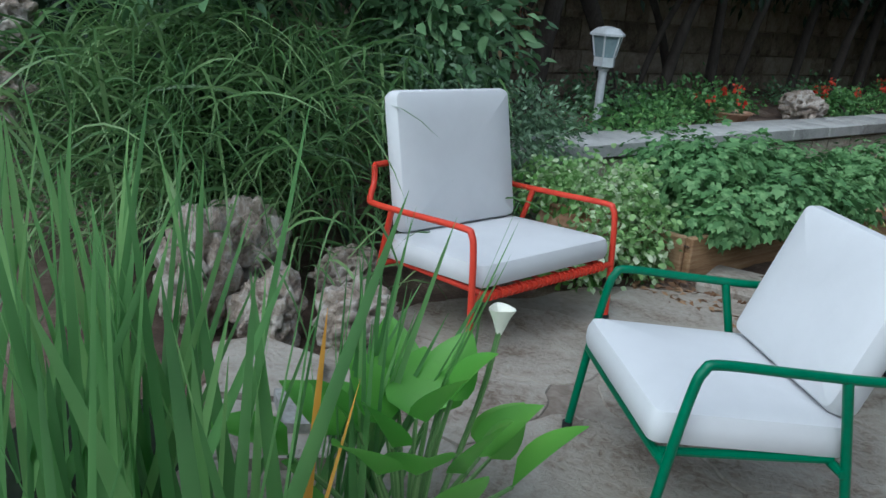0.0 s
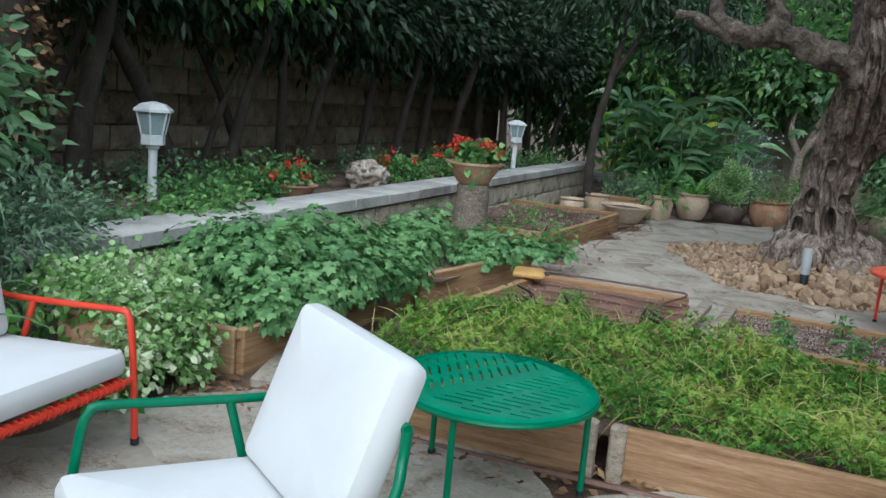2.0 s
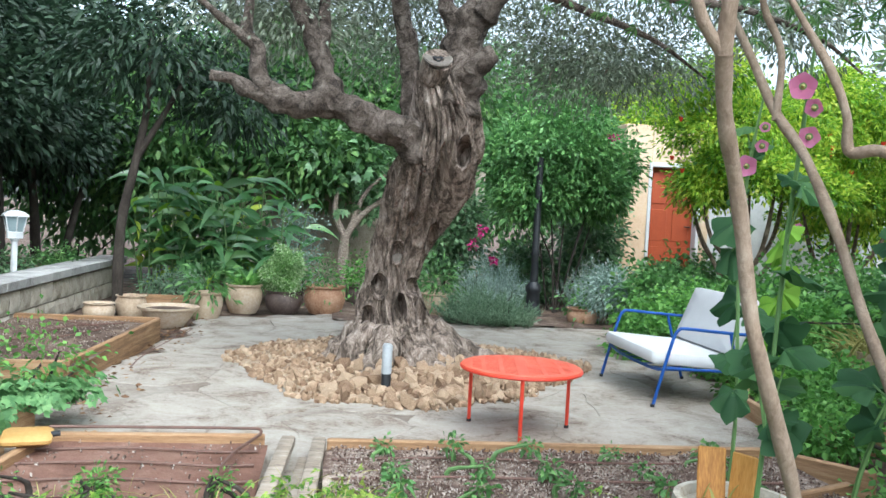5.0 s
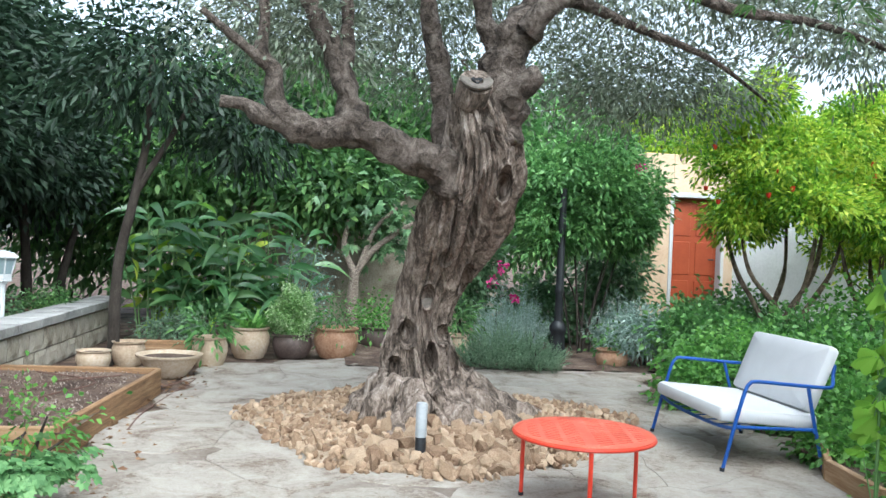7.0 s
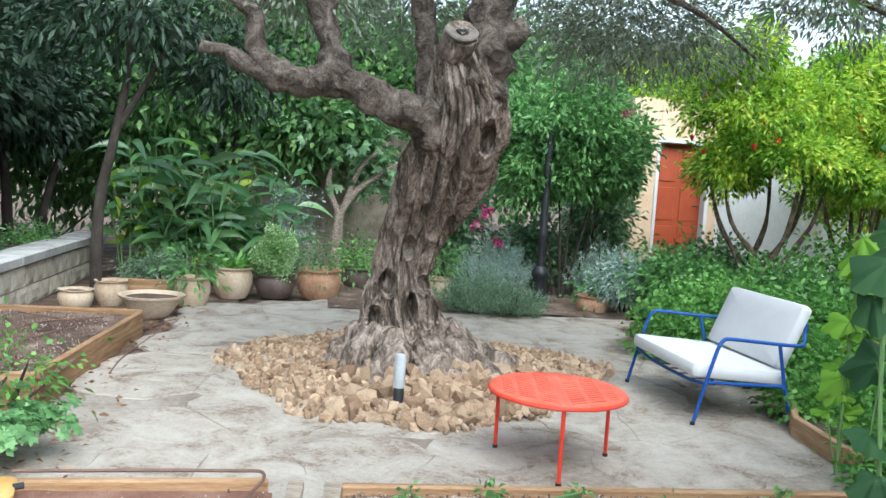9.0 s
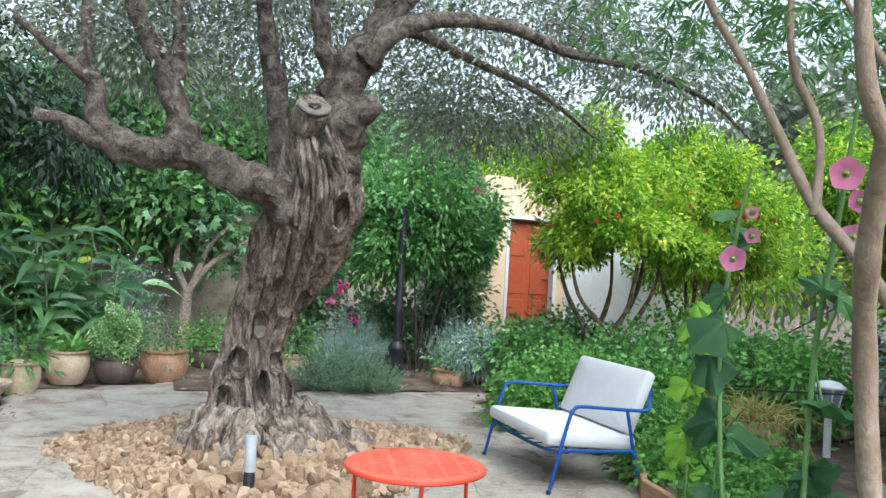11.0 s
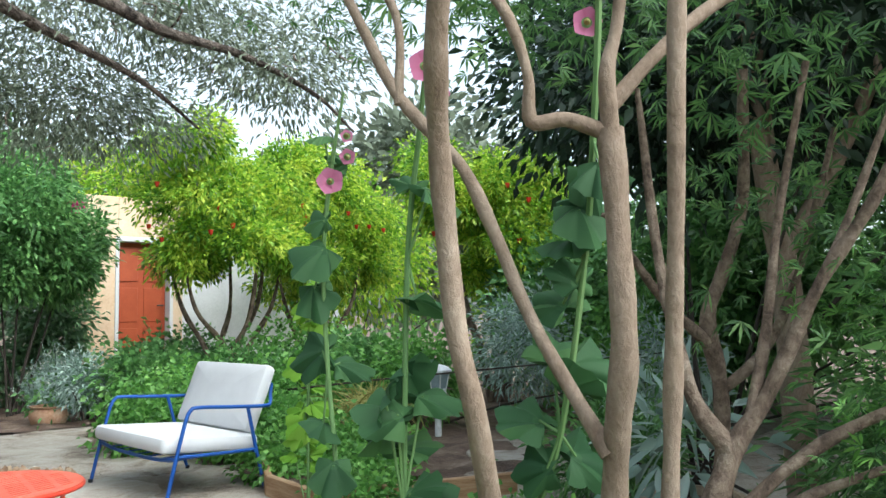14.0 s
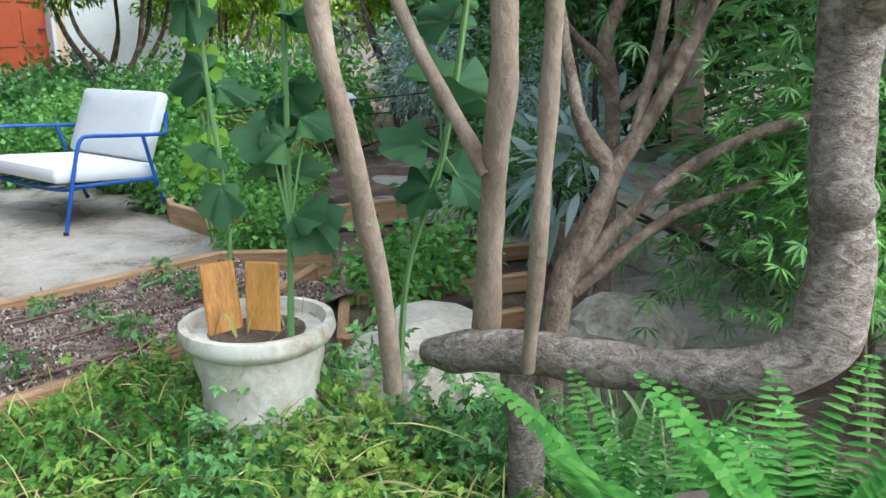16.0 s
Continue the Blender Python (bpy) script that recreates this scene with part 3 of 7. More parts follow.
COURT = [(-1.02, 4.12), (3.1, 4.06), (3.5, 4.7), (3.62, 5.3), (4.0, 6.0), (3.8, 6.6), (3.35, 7.4), (3.45, 8.3), (3.8, 9.6), (3.2, 10.0), (2.2, 9.7), (1.6, 10.1), (0.6, 10.1), (-0.1, 10.0), (-0.5, 9.25), (-0.72, 8.5), (-0.92, 7.85), (-0.74, 7.3), (-0.92, 7.0), (-0.78, 6.4), (-0.98, 6.1), (-1.1, 5.8), (-1.02, 5.3), (-1.08, 4.9)]
SIDE = [(3.5, 1.3), (9.0, 0.6), (9.5, 4.6), (6.4, 5.6), (4.9, 4.3), (4.6, 3.0), (3.9, 2.6)]
patio_front = sheet("pavement_front", FRONT, -0.007, 0.06, MORTAR, "grey mortar bed of the seating patio")
patio_court = sheet("pavement_court", COURT, -0.005, 0.06, MORTAR, "grey mortar bed of the court around the olive tree")
patio_side = sheet("pavement_side", SIDE, -0.012, 0.06, MORTAR, "grey mortar bed of the side path")

TERRACE = [(-14, 0.7), (-2.6, 0.7), (-2.6, 12.2), (-14, 12.2)]
sheet("ground_terrace", TERRACE, 0.42, 0.5, SOIL, "raised soil terrace behind the low limestone wall")
uneven("ground_terrace_top", -5.2, 0.8, -2.62, 12.1, 0.425, 0.1, 0.04, SOIL, "leaf-strewn soil of the raised terrace")

wall_low = tagged(part("wall_low", Shape().box((-2.66, 0.9, -0.05), (-2.42, 12.15, 0.4)), MORTAR), "low limestone retaining wall with a pale capping", "wall", "", "structure")
wall_old = tagged(part("wall_old", Shape().box((-5.3, 0.3, 0.2), (-5.0, 14.5, 2.1)), OLD_STONE), "old brown stone boundary wall in shade", "wall", "", "structure")

house = tagged(part("wall_house", Shape().box((5.58, 13.62, -0.05), (6.08, 14.2, 3.1), 0.01).box((6.98, 13.62, -0.05), (7.2, 14.2, 3.1), 0.01).box((6.08, 13.62, 2.4), (6.98, 14.2, 3.1), 0.01).box((6.08, 13.62, -0.05), (6.98, 14.2, 0.3), 0.01), PLASTER), "warm plastered house wall around the red door", "wall", "", "structure")
tagged(part("wall_house_white", Shape().box((7.2, 13.66, -0.05), (10.8, 14.2, 2.7), 0.01), WHITE_WALL), "white plastered wall beside the red door", "wall", "", "structure")
tagged(part("wall_far", Shape().box((-1.2, 14.0, -0.05), (3.2, 14.3, 2.2), 0.01), LIMESTONE), "grey stone garden wall far behind the plants", "wall", "", "structure")
door = tagged(part("door_1", Shape().box((6.09, 13.78, 0.31), (6.97, 13.83, 2.39), 0.008), DOOR_PAINT), "closed orange-red painted wooden house door", "door", "", "structure")
for i in range(2):
    for j in range(3):
        part("door_panel", Shape().box((6.17 + 0.41 * i, 13.765, 0.42 + 0.66 * j), (6.48 + 0.41 * i, 13.782, 0.98 + 0.66 * j), 0.012), DOOR_PAINT, door)
part("door_handle", Shape().tube([(6.9, 13.78, 1.35), (6.9, 13.72, 1.35), (6.8, 13.72, 1.35)], 0.012, 8), BLACK_METAL, door)
part("door_jamb", Shape().box((6.04, 13.6, 0.3), (6.1, 13.8, 2.46), 0.006).box((6.96, 13.6, 0.3), (7.02, 13.8, 2.46), 0.006).box((6.1, 13.6, 2.38), (6.96, 13.8, 2.46), 0.006), WHITE_WALL, door, "pale stone door surround")


# ---- timber beds ----
def plank(name, a, b, z0, z1, thick, material, parent=None):
    """A board on edge from a to b, weathered at its edges."""
    d = Vector((b[0] - a[0], b[1] - a[1], 0))
    m = Matrix.Translation((a[0], a[1], 0)) @ Matrix.Rotation(math.atan2(d.y, d.x), 4, "Z")
    ob = part(name, Shape().box((0, -thick / 2, z0), (d.length, thick / 2, z1), 0.007), TIMBER if material is None else material, parent)
    ob.matrix_basis = m
    return ob


def planter(name, label, boards, z1, soil=None, soil_mat=None):
    t = thing(name, label, "planter", pose(boards[0][0][0], boards[0][0][1], 0))
    off = Vector((boards[0][0][0], boards[0][0][1], 0))
    for a, b in boards:
        plank("board", (a[0] - off.x, a[1] - off.y), (b[0] - off.x, b[1] - off.y), -0.04, z1, 0.045, None, t)
    if soil:
        x0, y0, x1, y1 = soil
        nx = 24
        v = [(x - off.x, y - off.y, z1 - 0.045 + 0.02 * noise.noise(Vector((x, y, 2)) * 5)) for y in np.linspace(y0, y1, nx) for x in np.linspace(x0, x1, nx)]
        f = [(j * nx + i, j * nx + i + 1, (j + 1) * nx + i + 1, (j + 1) * nx + i) for j in range(nx - 1) for i in range(nx - 1)]
        part("soil", Shape().add(v, f), soil_mat or SOIL, t)
    return t


planter("raised_planter", "orange-brown timber planter full of scented pelargonium", [((-2.36, 1.26), (-1.5, 1.36)), ((-1.48, 1.36), (-1.42, 3.1))], 0.2, (-2.36, 1.34, -1.47, 3.1))
planter("raised_planter", "orange-brown timber planter with trailing green plants", [((-1.36, 3.06), (-1.06, 4.5)), ((-1.4, 3.12), (-2.36, 3.12)), ((-1.06, 4.52), (-2.36, 4.52))], 0.2, (-2.36, 3.14, -1.24, 4.5))
planter("raised_planter", "orange-brown timber planter with bare soil and drip hoses", [((-1.22, 5.62), (-1.06, 7.88)), ((-2.36, 5.56), (-1.22, 5.6)), ((-1.06, 7.9), (-2.36, 7.9))], 0.2, (-2.36, 5.6, -1.14, 7.88))
bed_back = planter("vegetable_bed", "low timber-edged bed of reddish soil", [((-0.84, 4.06), (0.22, 4.08)), ((-0.84, 4.04), (-0.98, 2.92)), ((-0.96, 2.9), (0.22, 3.04))], 0.13, (-0.9, 2.96, 0.24, 4.05), RED_SOIL)
bed_mulch = planter("vegetable_bed", "low timber-edged bed of pale wood mulch with seedlings", [((0.54, 4.05), (2.95, 3.97)), ((0.6, 3.06), (2.1, 3.0)), ((2.1, 3.0), (3.05, 3.4)), ((2.95, 3.97), (3.3, 3.55))], 0.12, (0.52, 3.04, 3.0, 4.02), MULCH)
bed_parsley = planter("vegetable_bed", "long low timber bed overgrown with parsley", [((-1.0, 1.3), (-0.5, 1.18)), ((-0.5, 1.18), (0.2, 1.22)), ((0.3, 1.27), (1.95, 1.33)), ((0.6, 2.9), (2.0, 2.82))], 0.19, (-1.05, 1.28, 1.95, 2.9))
for x in (0.2, 0.31, -0.5):
    part("post", Shape().box((x + 1.0 - 0.03, -0.03 - 0.06, -0.04), (x + 1.0 + 0.03, 0.03 - 0.06, 0.2), 0.008), GREY_WOOD, bed_parsley, "dark weathered corner post")
for a, b, w in (((0.34, 4.1), (0.27, 3.0), 0.07), ((0.5, 4.08), (0.44, 2.98), 0.07), ((0.42, 4.06), (0.36, 3.02), 0.05)):
    d = Vector((b[0] - a[0], b[1] - a[1], 0))
    ob = part("plank", Shape().box((0, -w / 2, 0.1 if w > 0.06 else 0.0), (d.length, w / 2, 0.15 if w > 0.06 else 0.05), 0.006), GREY_WOOD)
    ob.matrix_world = Matrix.Translation((a[0], a[1], -0.03)) @ Matrix.Rotation(math.atan2(d.y, d.x), 4, "Z")
    tagged(ob, "weathered grey plank lying between two beds", "plank", "planks between the beds")
planter("raised_planter", "weathered timber planter under leafy groundcover", [((3.42, 4.62), (3.5, 5.25)), ((3.42, 4.6), (4.6, 4.1)), ((3.5, 5.25), (3.9, 5.95))], 0.13, (3.55, 4.7, 4.6, 5.9))
planter("vegetable_bed", "timber-edged bed behind the hollyhocks", [((3.35, 3.5), (4.4, 2.9)), ((3.3, 3.45), (2.6, 2.75)), ((2.6, 2.75), (3.3, 2.4)), ((3.0, 3.1), (3.8, 2.65))], 0.05, (2.8, 2.7, 3.4, 3.3))
planter("raised_planter", "small far planter with a low green hedge plant", [((-1.75, 9.75), (-0.85, 9.75)), ((-0.85, 9.75), (-0.85, 10.4))], 0.22, (-1.75, 9.78, -0.87, 10.4))

# drip hoses
def hose(label, pts, r=0.0065):
    return tagged(part("drip_hose", Shape().tube(pts, r, 6, 5), HOSE), label, "hose", "drip hoses")


for y in (3.2, 3.42, 3.66, 3.88):
    hose("brown drip hose lying on the reddish bed", [(-0.85, y, 0.094), (-0.4, y + 0.03, 0.098), (0.0, y - 0.02, 0.098), (0.2, y + 0.01, 0.094)])
for y in (3.2, 3.5, 3.8):
    hose("brown drip hose lying on the mulch bed", [(0.56, y, 0.086), (1.2, y + 0.03, 0.09), (1.9, y - 0.03, 0.09), (2.8, y - 0.02, 0.086)])
hose("brown drip hose along the timber edge", [(-0.85, 4.13, 0.14), (0.0, 4.15, 0.14), (0.2, 4.1, 0.14), (0.1, 3.7, 0.14), (0.05, 3.3, 0.14)], 0.008)
hose("brown drip hose in the bare planter", [(-2.2, 6.0, 0.18), (-1.8, 6.6, 0.19), (-1.7, 7.2, 0.19), (-1.3, 7.6, 0.18)])
hose("brown drip hose in the bare planter", [(-1.4, 5.8, 0.18), (-1.6, 6.5, 0.19), (-1.4, 7.2, 0.19), (-2.0, 7.7, 0.18)])
hose("brown drip hose on the soil beside the court", [(-1.1, 8.0, 0.0), (-0.85, 8.6, 0.0), (-0.95, 7.6, 0.0), (-1.0, 6.9, 0.0), (-0.98, 6.4, 0.0)])
hose("brown hose running along the parsley bed", [(-0.6, 1.1, 0.0), (-0.1, 1.12, 0.0), (0.4, 1.15, 0.0), (1.2, 1.2, 0.0), (2.0, 1.2, 0.0)], 0.014)


# ---- chairs and tables ----
def rounded_pad(w, d, h, r=0.03, puff=0.012):
    """A cushion with rounded edges and a soft belly, lying on z = 0."""
    n, s = 14, Shape()
    vs, fs = [], []
    prof = [(r, 0), (r * 0.3, r * 0.3), (0, r), (0, h - r), (r * 0.3, h - r * 0.3), (r, h)]
    ring = []
    for inset, z in prof:
        pts = []
        for cx, cy, q0 in ((1, 1, 0), (-1, 1, 90), (-1, -1, 180), (1, -1, 270)):
            for k in range(4):
                q = radians(q0 + 30 * k)
                rr = 0.035
                pts.append((cx * (w / 2 - rr) + (rr - inset) * math.cos(q), cy * (d / 2 - rr) + (rr - inset) * math.sin(q), z))
        ring.append(pts)
        vs += pts
    for i in range(len(prof) - 1):
        for k in range(16):
            fs.append((16 * i + k, 16 * i + (k + 1) % 16, 16 * i + 16 + (k + 1) % 16, 16 * i + 16 + k))
    top = 16 * (len(prof) - 1)
    # top and bottom domes
    for base, sign, zc in ((top, 1, h), (0, -1, 0)):
        prev = list(range(base, base + 16))
        for frac, lift in ((0.7, 0.6), (0.35, 0.92)):
            o = len(vs)
            for k in range(16):
                x, y, z = vs[base + k]
                vs.append((x * frac, y * frac, zc + sign * puff * lift))
            cur = list(range(o, o + 16))
            for k in range(16):
                q = (prev[k], prev[(k + 1) % 16], cur[(k + 1) % 16], cur[k])
                fs.append(q if sign > 0 else q[::-1])
            prev = cur
        fs.append(tuple(prev) if sign > 0 else tuple(prev[::-1]))
    return s.add(vs, fs)


def lounge_chair(name, label, at, paint, w, d, seat_h, arm_h, back_w, back_h, tilt, seat_w, cords=False, rake=0.0):
    """A tube-framed garden chair facing +y: looped sides, seat rails, and two cushions."""
    t = thing(name, label, "chair", at)
    r = 0.0125
    sag = 0.025 if rake > 0.08 else 0.0
    for sx in (-1, 1):
        x = sx * w / 2
        side = part("side_frame", Shape().tube([(x, d * 0.5, 0.0), (x, d * 0.485 - rake * 0.5, arm_h * 0.5), (x, d * 0.465 - rake * 0.88, arm_h - 0.07), (x, d * 0.44 - rake * 0.98, arm_h - 0.015), (x, d * 0.38 - rake, arm_h), (x, -rake * 0.5, arm_h - 0.015), (x, -d * 0.42, arm_h - 0.03), (x * 0.97, -d * 0.5, arm_h - 0.02), (x * 0.86, -d * 0.56, arm_h + 0.03), (x * 0.84, -d * 0.58, arm_h + 0.1)], r, 10, 4), paint, t)
        rear = part("rear_leg", Shape().tube([(x, -d * 0.26, arm_h - 0.03), (x * 0.97, -d * 0.36, seat_h * 0.7), (x * 0.95, -d * 0.46, 0)], r, 10, 3), paint, t)
        part("foot_cap", Shape().lathe([(0.011, 0.0), (0.016, 0.003), (0.016, 0.025)], (x, d * 0.5, 0), 10), BLACK_METAL, side)
        part("foot_cap", Shape().lathe([(0.011, 0.0), (0.016, 0.003), (0.016, 0.025)], (x * 0.95, -d * 0.46, 0), 10), BLACK_METAL, rear)
        inset = 0.98 if rake > 0.08 else 0.84
        part("seat_rail", Shape().tube([(x * inset, d * 0.48 - rake * 0.45, seat_h - 0.09), (x * inset, 0, seat_h - 0.1), (x * inset, -d * 0.34, seat_h - 0.105)], r * 0.9, 8, 3), paint, t)
    front = part("front_rail", Shape().tube([(-w / 2, d * 0.48 - rake * 0.45, seat_h - 0.1), (-w * 0.25, d * 0.485 - rake * 0.45, seat_h - 0.1 - sag), (w * 0.25, d * 0.485 - rake * 0.45, seat_h - 0.1 - sag), (w / 2, d * 0.48 - rake * 0.45, seat_h - 0.1)], r, 8), paint, t)
    part("rear_rail", Shape().tube([(-w / 2, -d * 0.34, seat_h - 0.115), (w / 2, -d * 0.34, seat_h - 0.115)], r, 8), paint, t)
    part("back_rail", Shape().tube([(-w * 0.42, -d * 0.58, arm_h + 0.1), (0, -d * 0.6, arm_h + 0.11), (w * 0.42, -d * 0.58, arm_h + 0.1)], r, 8), paint, t)
    for i in range(7):
        x = (i - 3) * w / 7.5
        s = Shape().tube([(x, d * 0.48 - rake * 0.45, seat_h - 0.1 - sag), (x, -d * 0.34, seat_h - 0.113)], 0.005, 6)
        part("seat_cord", s, paint, t)
    if cords:
        for i in range(26):
            x = -w * 0.42 + i * w * 0.84 / 25
            part("cord_winding", Shape().tube([(x - 0.004, d * 0.48, seat_h - 0.1), (x + 0.004, d * 0.48, seat_h - 0.1)], [0.021, 0.021], 8), paint, front)
    seat = part("seat_cushion", rounded_pad(seat_w, d * 0.92, 0.1, 0.034, 0.016), CUSHION, t, "pale grey-white fabric seat cushion")
    seat.matrix_basis = pose(0, d * 0.05, seat_h - 0.092, 4)
    back = part("back_cushion", rounded_pad(back_w, back_h, 0.095, 0.034, 0.014), CUSHION, t, "pale grey-white fabric back cushion")
    back.matrix_basis = pose(0, -d * 0.34, seat_h - 0.005, 90 + tilt, 0, 0) @ pose(0, back_h / 2, -0.045)
    return t


lounge_chair("lounge_chair", "red tube-framed lounge chair with pale cushions on the patio", pose(-1.57, 0.07, 0, 0, 0, -87), RED_PAINT, 0.82, 0.62, 0.345, 0.49, 0.65, 0.56, 12, 0.75, True)
lounge_chair("lounge_chair", "green tube-framed lounge chair with pale cushions on the patio", pose(-0.31, -0.3, 0, 0, 0, 146), GREEN_PAINT, 0.65, 0.56, 0.375, 0.53, 0.53, 0.43, 21, 0.58, rake=0.05)
lounge_chair("lounge_chair", "wide low blue tube-framed lounge chair with white cushions", pose(3.26, 5.995, 0, 0, 0, 90), BLUE_PAINT, 1.13, 0.75, 0.375, 0.58, 0.98, 0.47, 22, 1.04, rake=0.12)


def slotted_disc(radius, thick, slots):
    """A round plate with a leaf-like pattern of slots cut through it."""
    disc = new("disc", mesh_of("disc", Shape().lathe([(radius - 0.006, 0), (radius, 0.004), (radius, thick - 0.004), (radius - 0.006, thick)], sides=64), RED_PAINT))
    cut = Shape()
    for x, y, length, angle in slots:
        cut.box((-length / 2, -0.0055, -0.02), (length / 2, 0.0055, thick + 0.02), 0.001, pose(x, y, 0, 0, 0, angle))
    tool = new("tool", mesh_of("tool", cut, RED_PAINT, False))
    mod = disc.modifiers.new("slots", "BOOLEAN")
    mod.operation, mod.solver, mod.object = "DIFFERENCE", "EXACT", tool
    me = bpy.data.meshes.new_from_object(disc.evaluated_get(bpy.context.evaluated_depsgraph_get()))
    for ob in (disc, tool):
        bpy.data.objects.remove(ob)
    return me


def slot_pattern(radius):
    """Slanting slots on both sides of one vein, like the ribs of a leaf."""
    out = []
    for side in (-1, 1):
        for i in range(-8, 9):
            q = radians(58) * side
            for s0, s1 in ((0.025, 0.12), (0.15, 0.245), (0.275, 0.34)):
                ends = [(i * 0.042 + s * math.cos(q), s * math.sin(q) + side * 0.012) for s in (s0, s1)]
                if max(math.hypot(*e) for e in ends) < radius - 0.022:
                    out.append(((ends[0][0] + ends[1][0]) / 2, (ends[0][1] + ends[1][1]) / 2, s1 - s0, math.degrees(q)))
    return out


def side_table(name, label, at, radius, height, paint, top_paint, legs):
    t = thing(name, label, "table", at)
    me = slotted_disc(radius, 0.014, slot_pattern(radius))
    me.materials.clear()
    me.materials.append(top_paint)
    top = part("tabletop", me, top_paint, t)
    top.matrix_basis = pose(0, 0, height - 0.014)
    part("rim", Shape().tube([(radius * math.cos(q), radius * math.sin(q), height - 0.018) for q in np.linspace(0, 2 * math.pi, 33)], 0.009, 8, 2, caps=False), paint, t)
    for a in legs:
        c, s = math.cos(radians(a)), math.sin(radians(a))
        leg = part("leg", Shape().tube([(radius * 0.97 * c, radius * 0.97 * s, 0), (radius * 0.97 * c, radius * 0.97 * s, height - 0.012)], 0.0115, 10), paint, t)
        part("foot_cap", Shape().lathe([(0.01, 0.0), (0.015, 0.003), (0.015, 0.02)], (radius * 0.97 * c, radius * 0.97 * s, 0), 10), BLACK_METAL, leg)
    return t


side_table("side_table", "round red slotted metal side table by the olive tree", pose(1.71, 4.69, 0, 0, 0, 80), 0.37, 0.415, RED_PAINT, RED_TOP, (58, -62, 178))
side_table("side_table", "round wet green slotted metal side table beside the parsley", pose(-0.06, 0.86, 0, 0, 0, 60), 0.345, 0.4, GREEN_PAINT, GREEN_TOP, (-32, 88, 208))


# ---- olive tree ----
def olive():
    t = thing("olive_tree", "old gnarled olive tree with a twisted grey-brown trunk", "tree", pose(1.12, 6.6, 0))
    nodes = [((0.02, 0.0, -0.06), 0.62), ((0.02, 0.0, 0.1), 0.52), ((-0.02, 0.0, 0.28), 0.36), ((-0.06, 0.0, 0.5), 0.26), ((-0.07, -0.02, 0.75), 0.205), ((-0.04, -0.06, 0.98), 0.215), ((0.05, -0.18, 1.22), 0.26), ((0.13, -0.38, 1.48), 0.295), ((0.19, -0.58, 1.75), 0.295), ((0.21, -0.72, 1.98), 0.25), ((0.17, -0.82, 2.18), 0.21), ((0.12, -0.9, 2.34), 0.16)]
    c, r = spline([n[0] for n in nodes], [n[1] for n in nodes], 16)
    sides, verts = 240, []
    for i in range(len(c)):
        z = c[i][2]
        twist = 0.75 * z
        for k in range(sides):
            q = 2 * math.pi * k / sides
            u = q + twist
            flute = 0.6 * math.sin(5 * u + 1.3 * math.sin(2.2 * z)) + 0.4 * math.sin(9 * u + 2.1 * z)
            ridge = abs(noise.noise(Vector((math.cos(u) * 3.4, math.sin(u) * 3.4, z * 0.9)))) - 0.25
            fine = noise.noise(Vector((math.cos(u) * 11, math.sin(u) * 11, z * 3.2)))
            lump = noise.noise(Vector((math.cos(q) * 1.6, math.sin(q) * 1.6, z * 2.2 + 4)))
            root = max(0, 0.45 - z) / 0.45
            crack = abs(noise.noise(Vector((math.cos(u) * 7.5, math.sin(u) * 7.5, z * 1.5 + 9))))
            split = abs(noise.noise(Vector((math.cos(u) * 13, math.sin(u) * 13, z * 2.4 + 5))))
            knob = noise.noise(Vector((math.cos(q) * 3.1, math.sin(q) * 3.1, z * 4.5)))
            w = r[i] * (0.93 + (0.075 + 0.09 * max(0, 1 - z)) * flute + 0.34 * ridge + 0.06 * fine + 0.13 * lump + 0.75 * min(crack, 0.18) + 0.12 * knob + 0.8 * min(split, 0.07) - 0.05 + 0.3 * root * max(0, math.sin(6 * q + 0.8)) )
            verts.append((c[i][0] + w * math.cos(q), c[i][1] + w * math.sin(q), z + 0.02 * lump))
    # rotted hollows and creases: x, z, half width, half height, depth
    for hx, hz, rx, rz, depth in ((-0.19, 0.72, 0.06, 0.1, 0.13), (0.08, 0.72, 0.06, 0.08, 0.12), (-0.07, 1.0, 0.05, 0.09, 0.1), (-0.02, 0.5, 0.055, 0.17, 0.13), (0.16, 0.5, 0.04, 0.16, 0.1), (-0.27, 0.42, 0.05, 0.14, 0.1), (0.02, 1.28, 0.05, 0.06, 0.06), (0.2, 1.12, 0.05, 0.13, 0.08), (0.33, 1.78, 0.055, 0.115, 0.16), (0.17, 1.62, 0.025, 0.22, 0.07), (0.04, 1.5, 0.02, 0.2, 0.05)):
        for i, (x, y, z) in enumerate(verts):
            e = ((x - hx) / rx) ** 2 + ((z - hz) / rz) ** 2
            if e < 1.6 and y < c[i // sides][1]:
                verts[i] = (x, y + depth * max(0, 1 - e) ** 0.7 - (0.03 * math.exp(-((e - 1.15) / 0.25) ** 2)), z)
    n = len(c)
    faces = [(i * sides + k, i * sides + (k + 1) % sides, (i + 1) * sides + (k + 1) % sides, (i + 1) * sides + k) for i in range(n - 1) for k in range(sides)]
    faces += [tuple((n - 1) * sides + k for k in range(sides))]
    part("trunk", Shape().add(verts, faces), OLIVE_BARK, t)
    for q, length, r0 in ((-65, 0.75, 0.08), (-25, 0.95, 0.1), (5, 1.1, 0.11), (-110, 0.6, 0.09), (-150, 0.75, 0.09), (175, 0.8, 0.1), (120, 0.7, 0.09), (60, 0.7, 0.09)):
        cq, sq = math.cos(radians(q)), math.sin(radians(q))
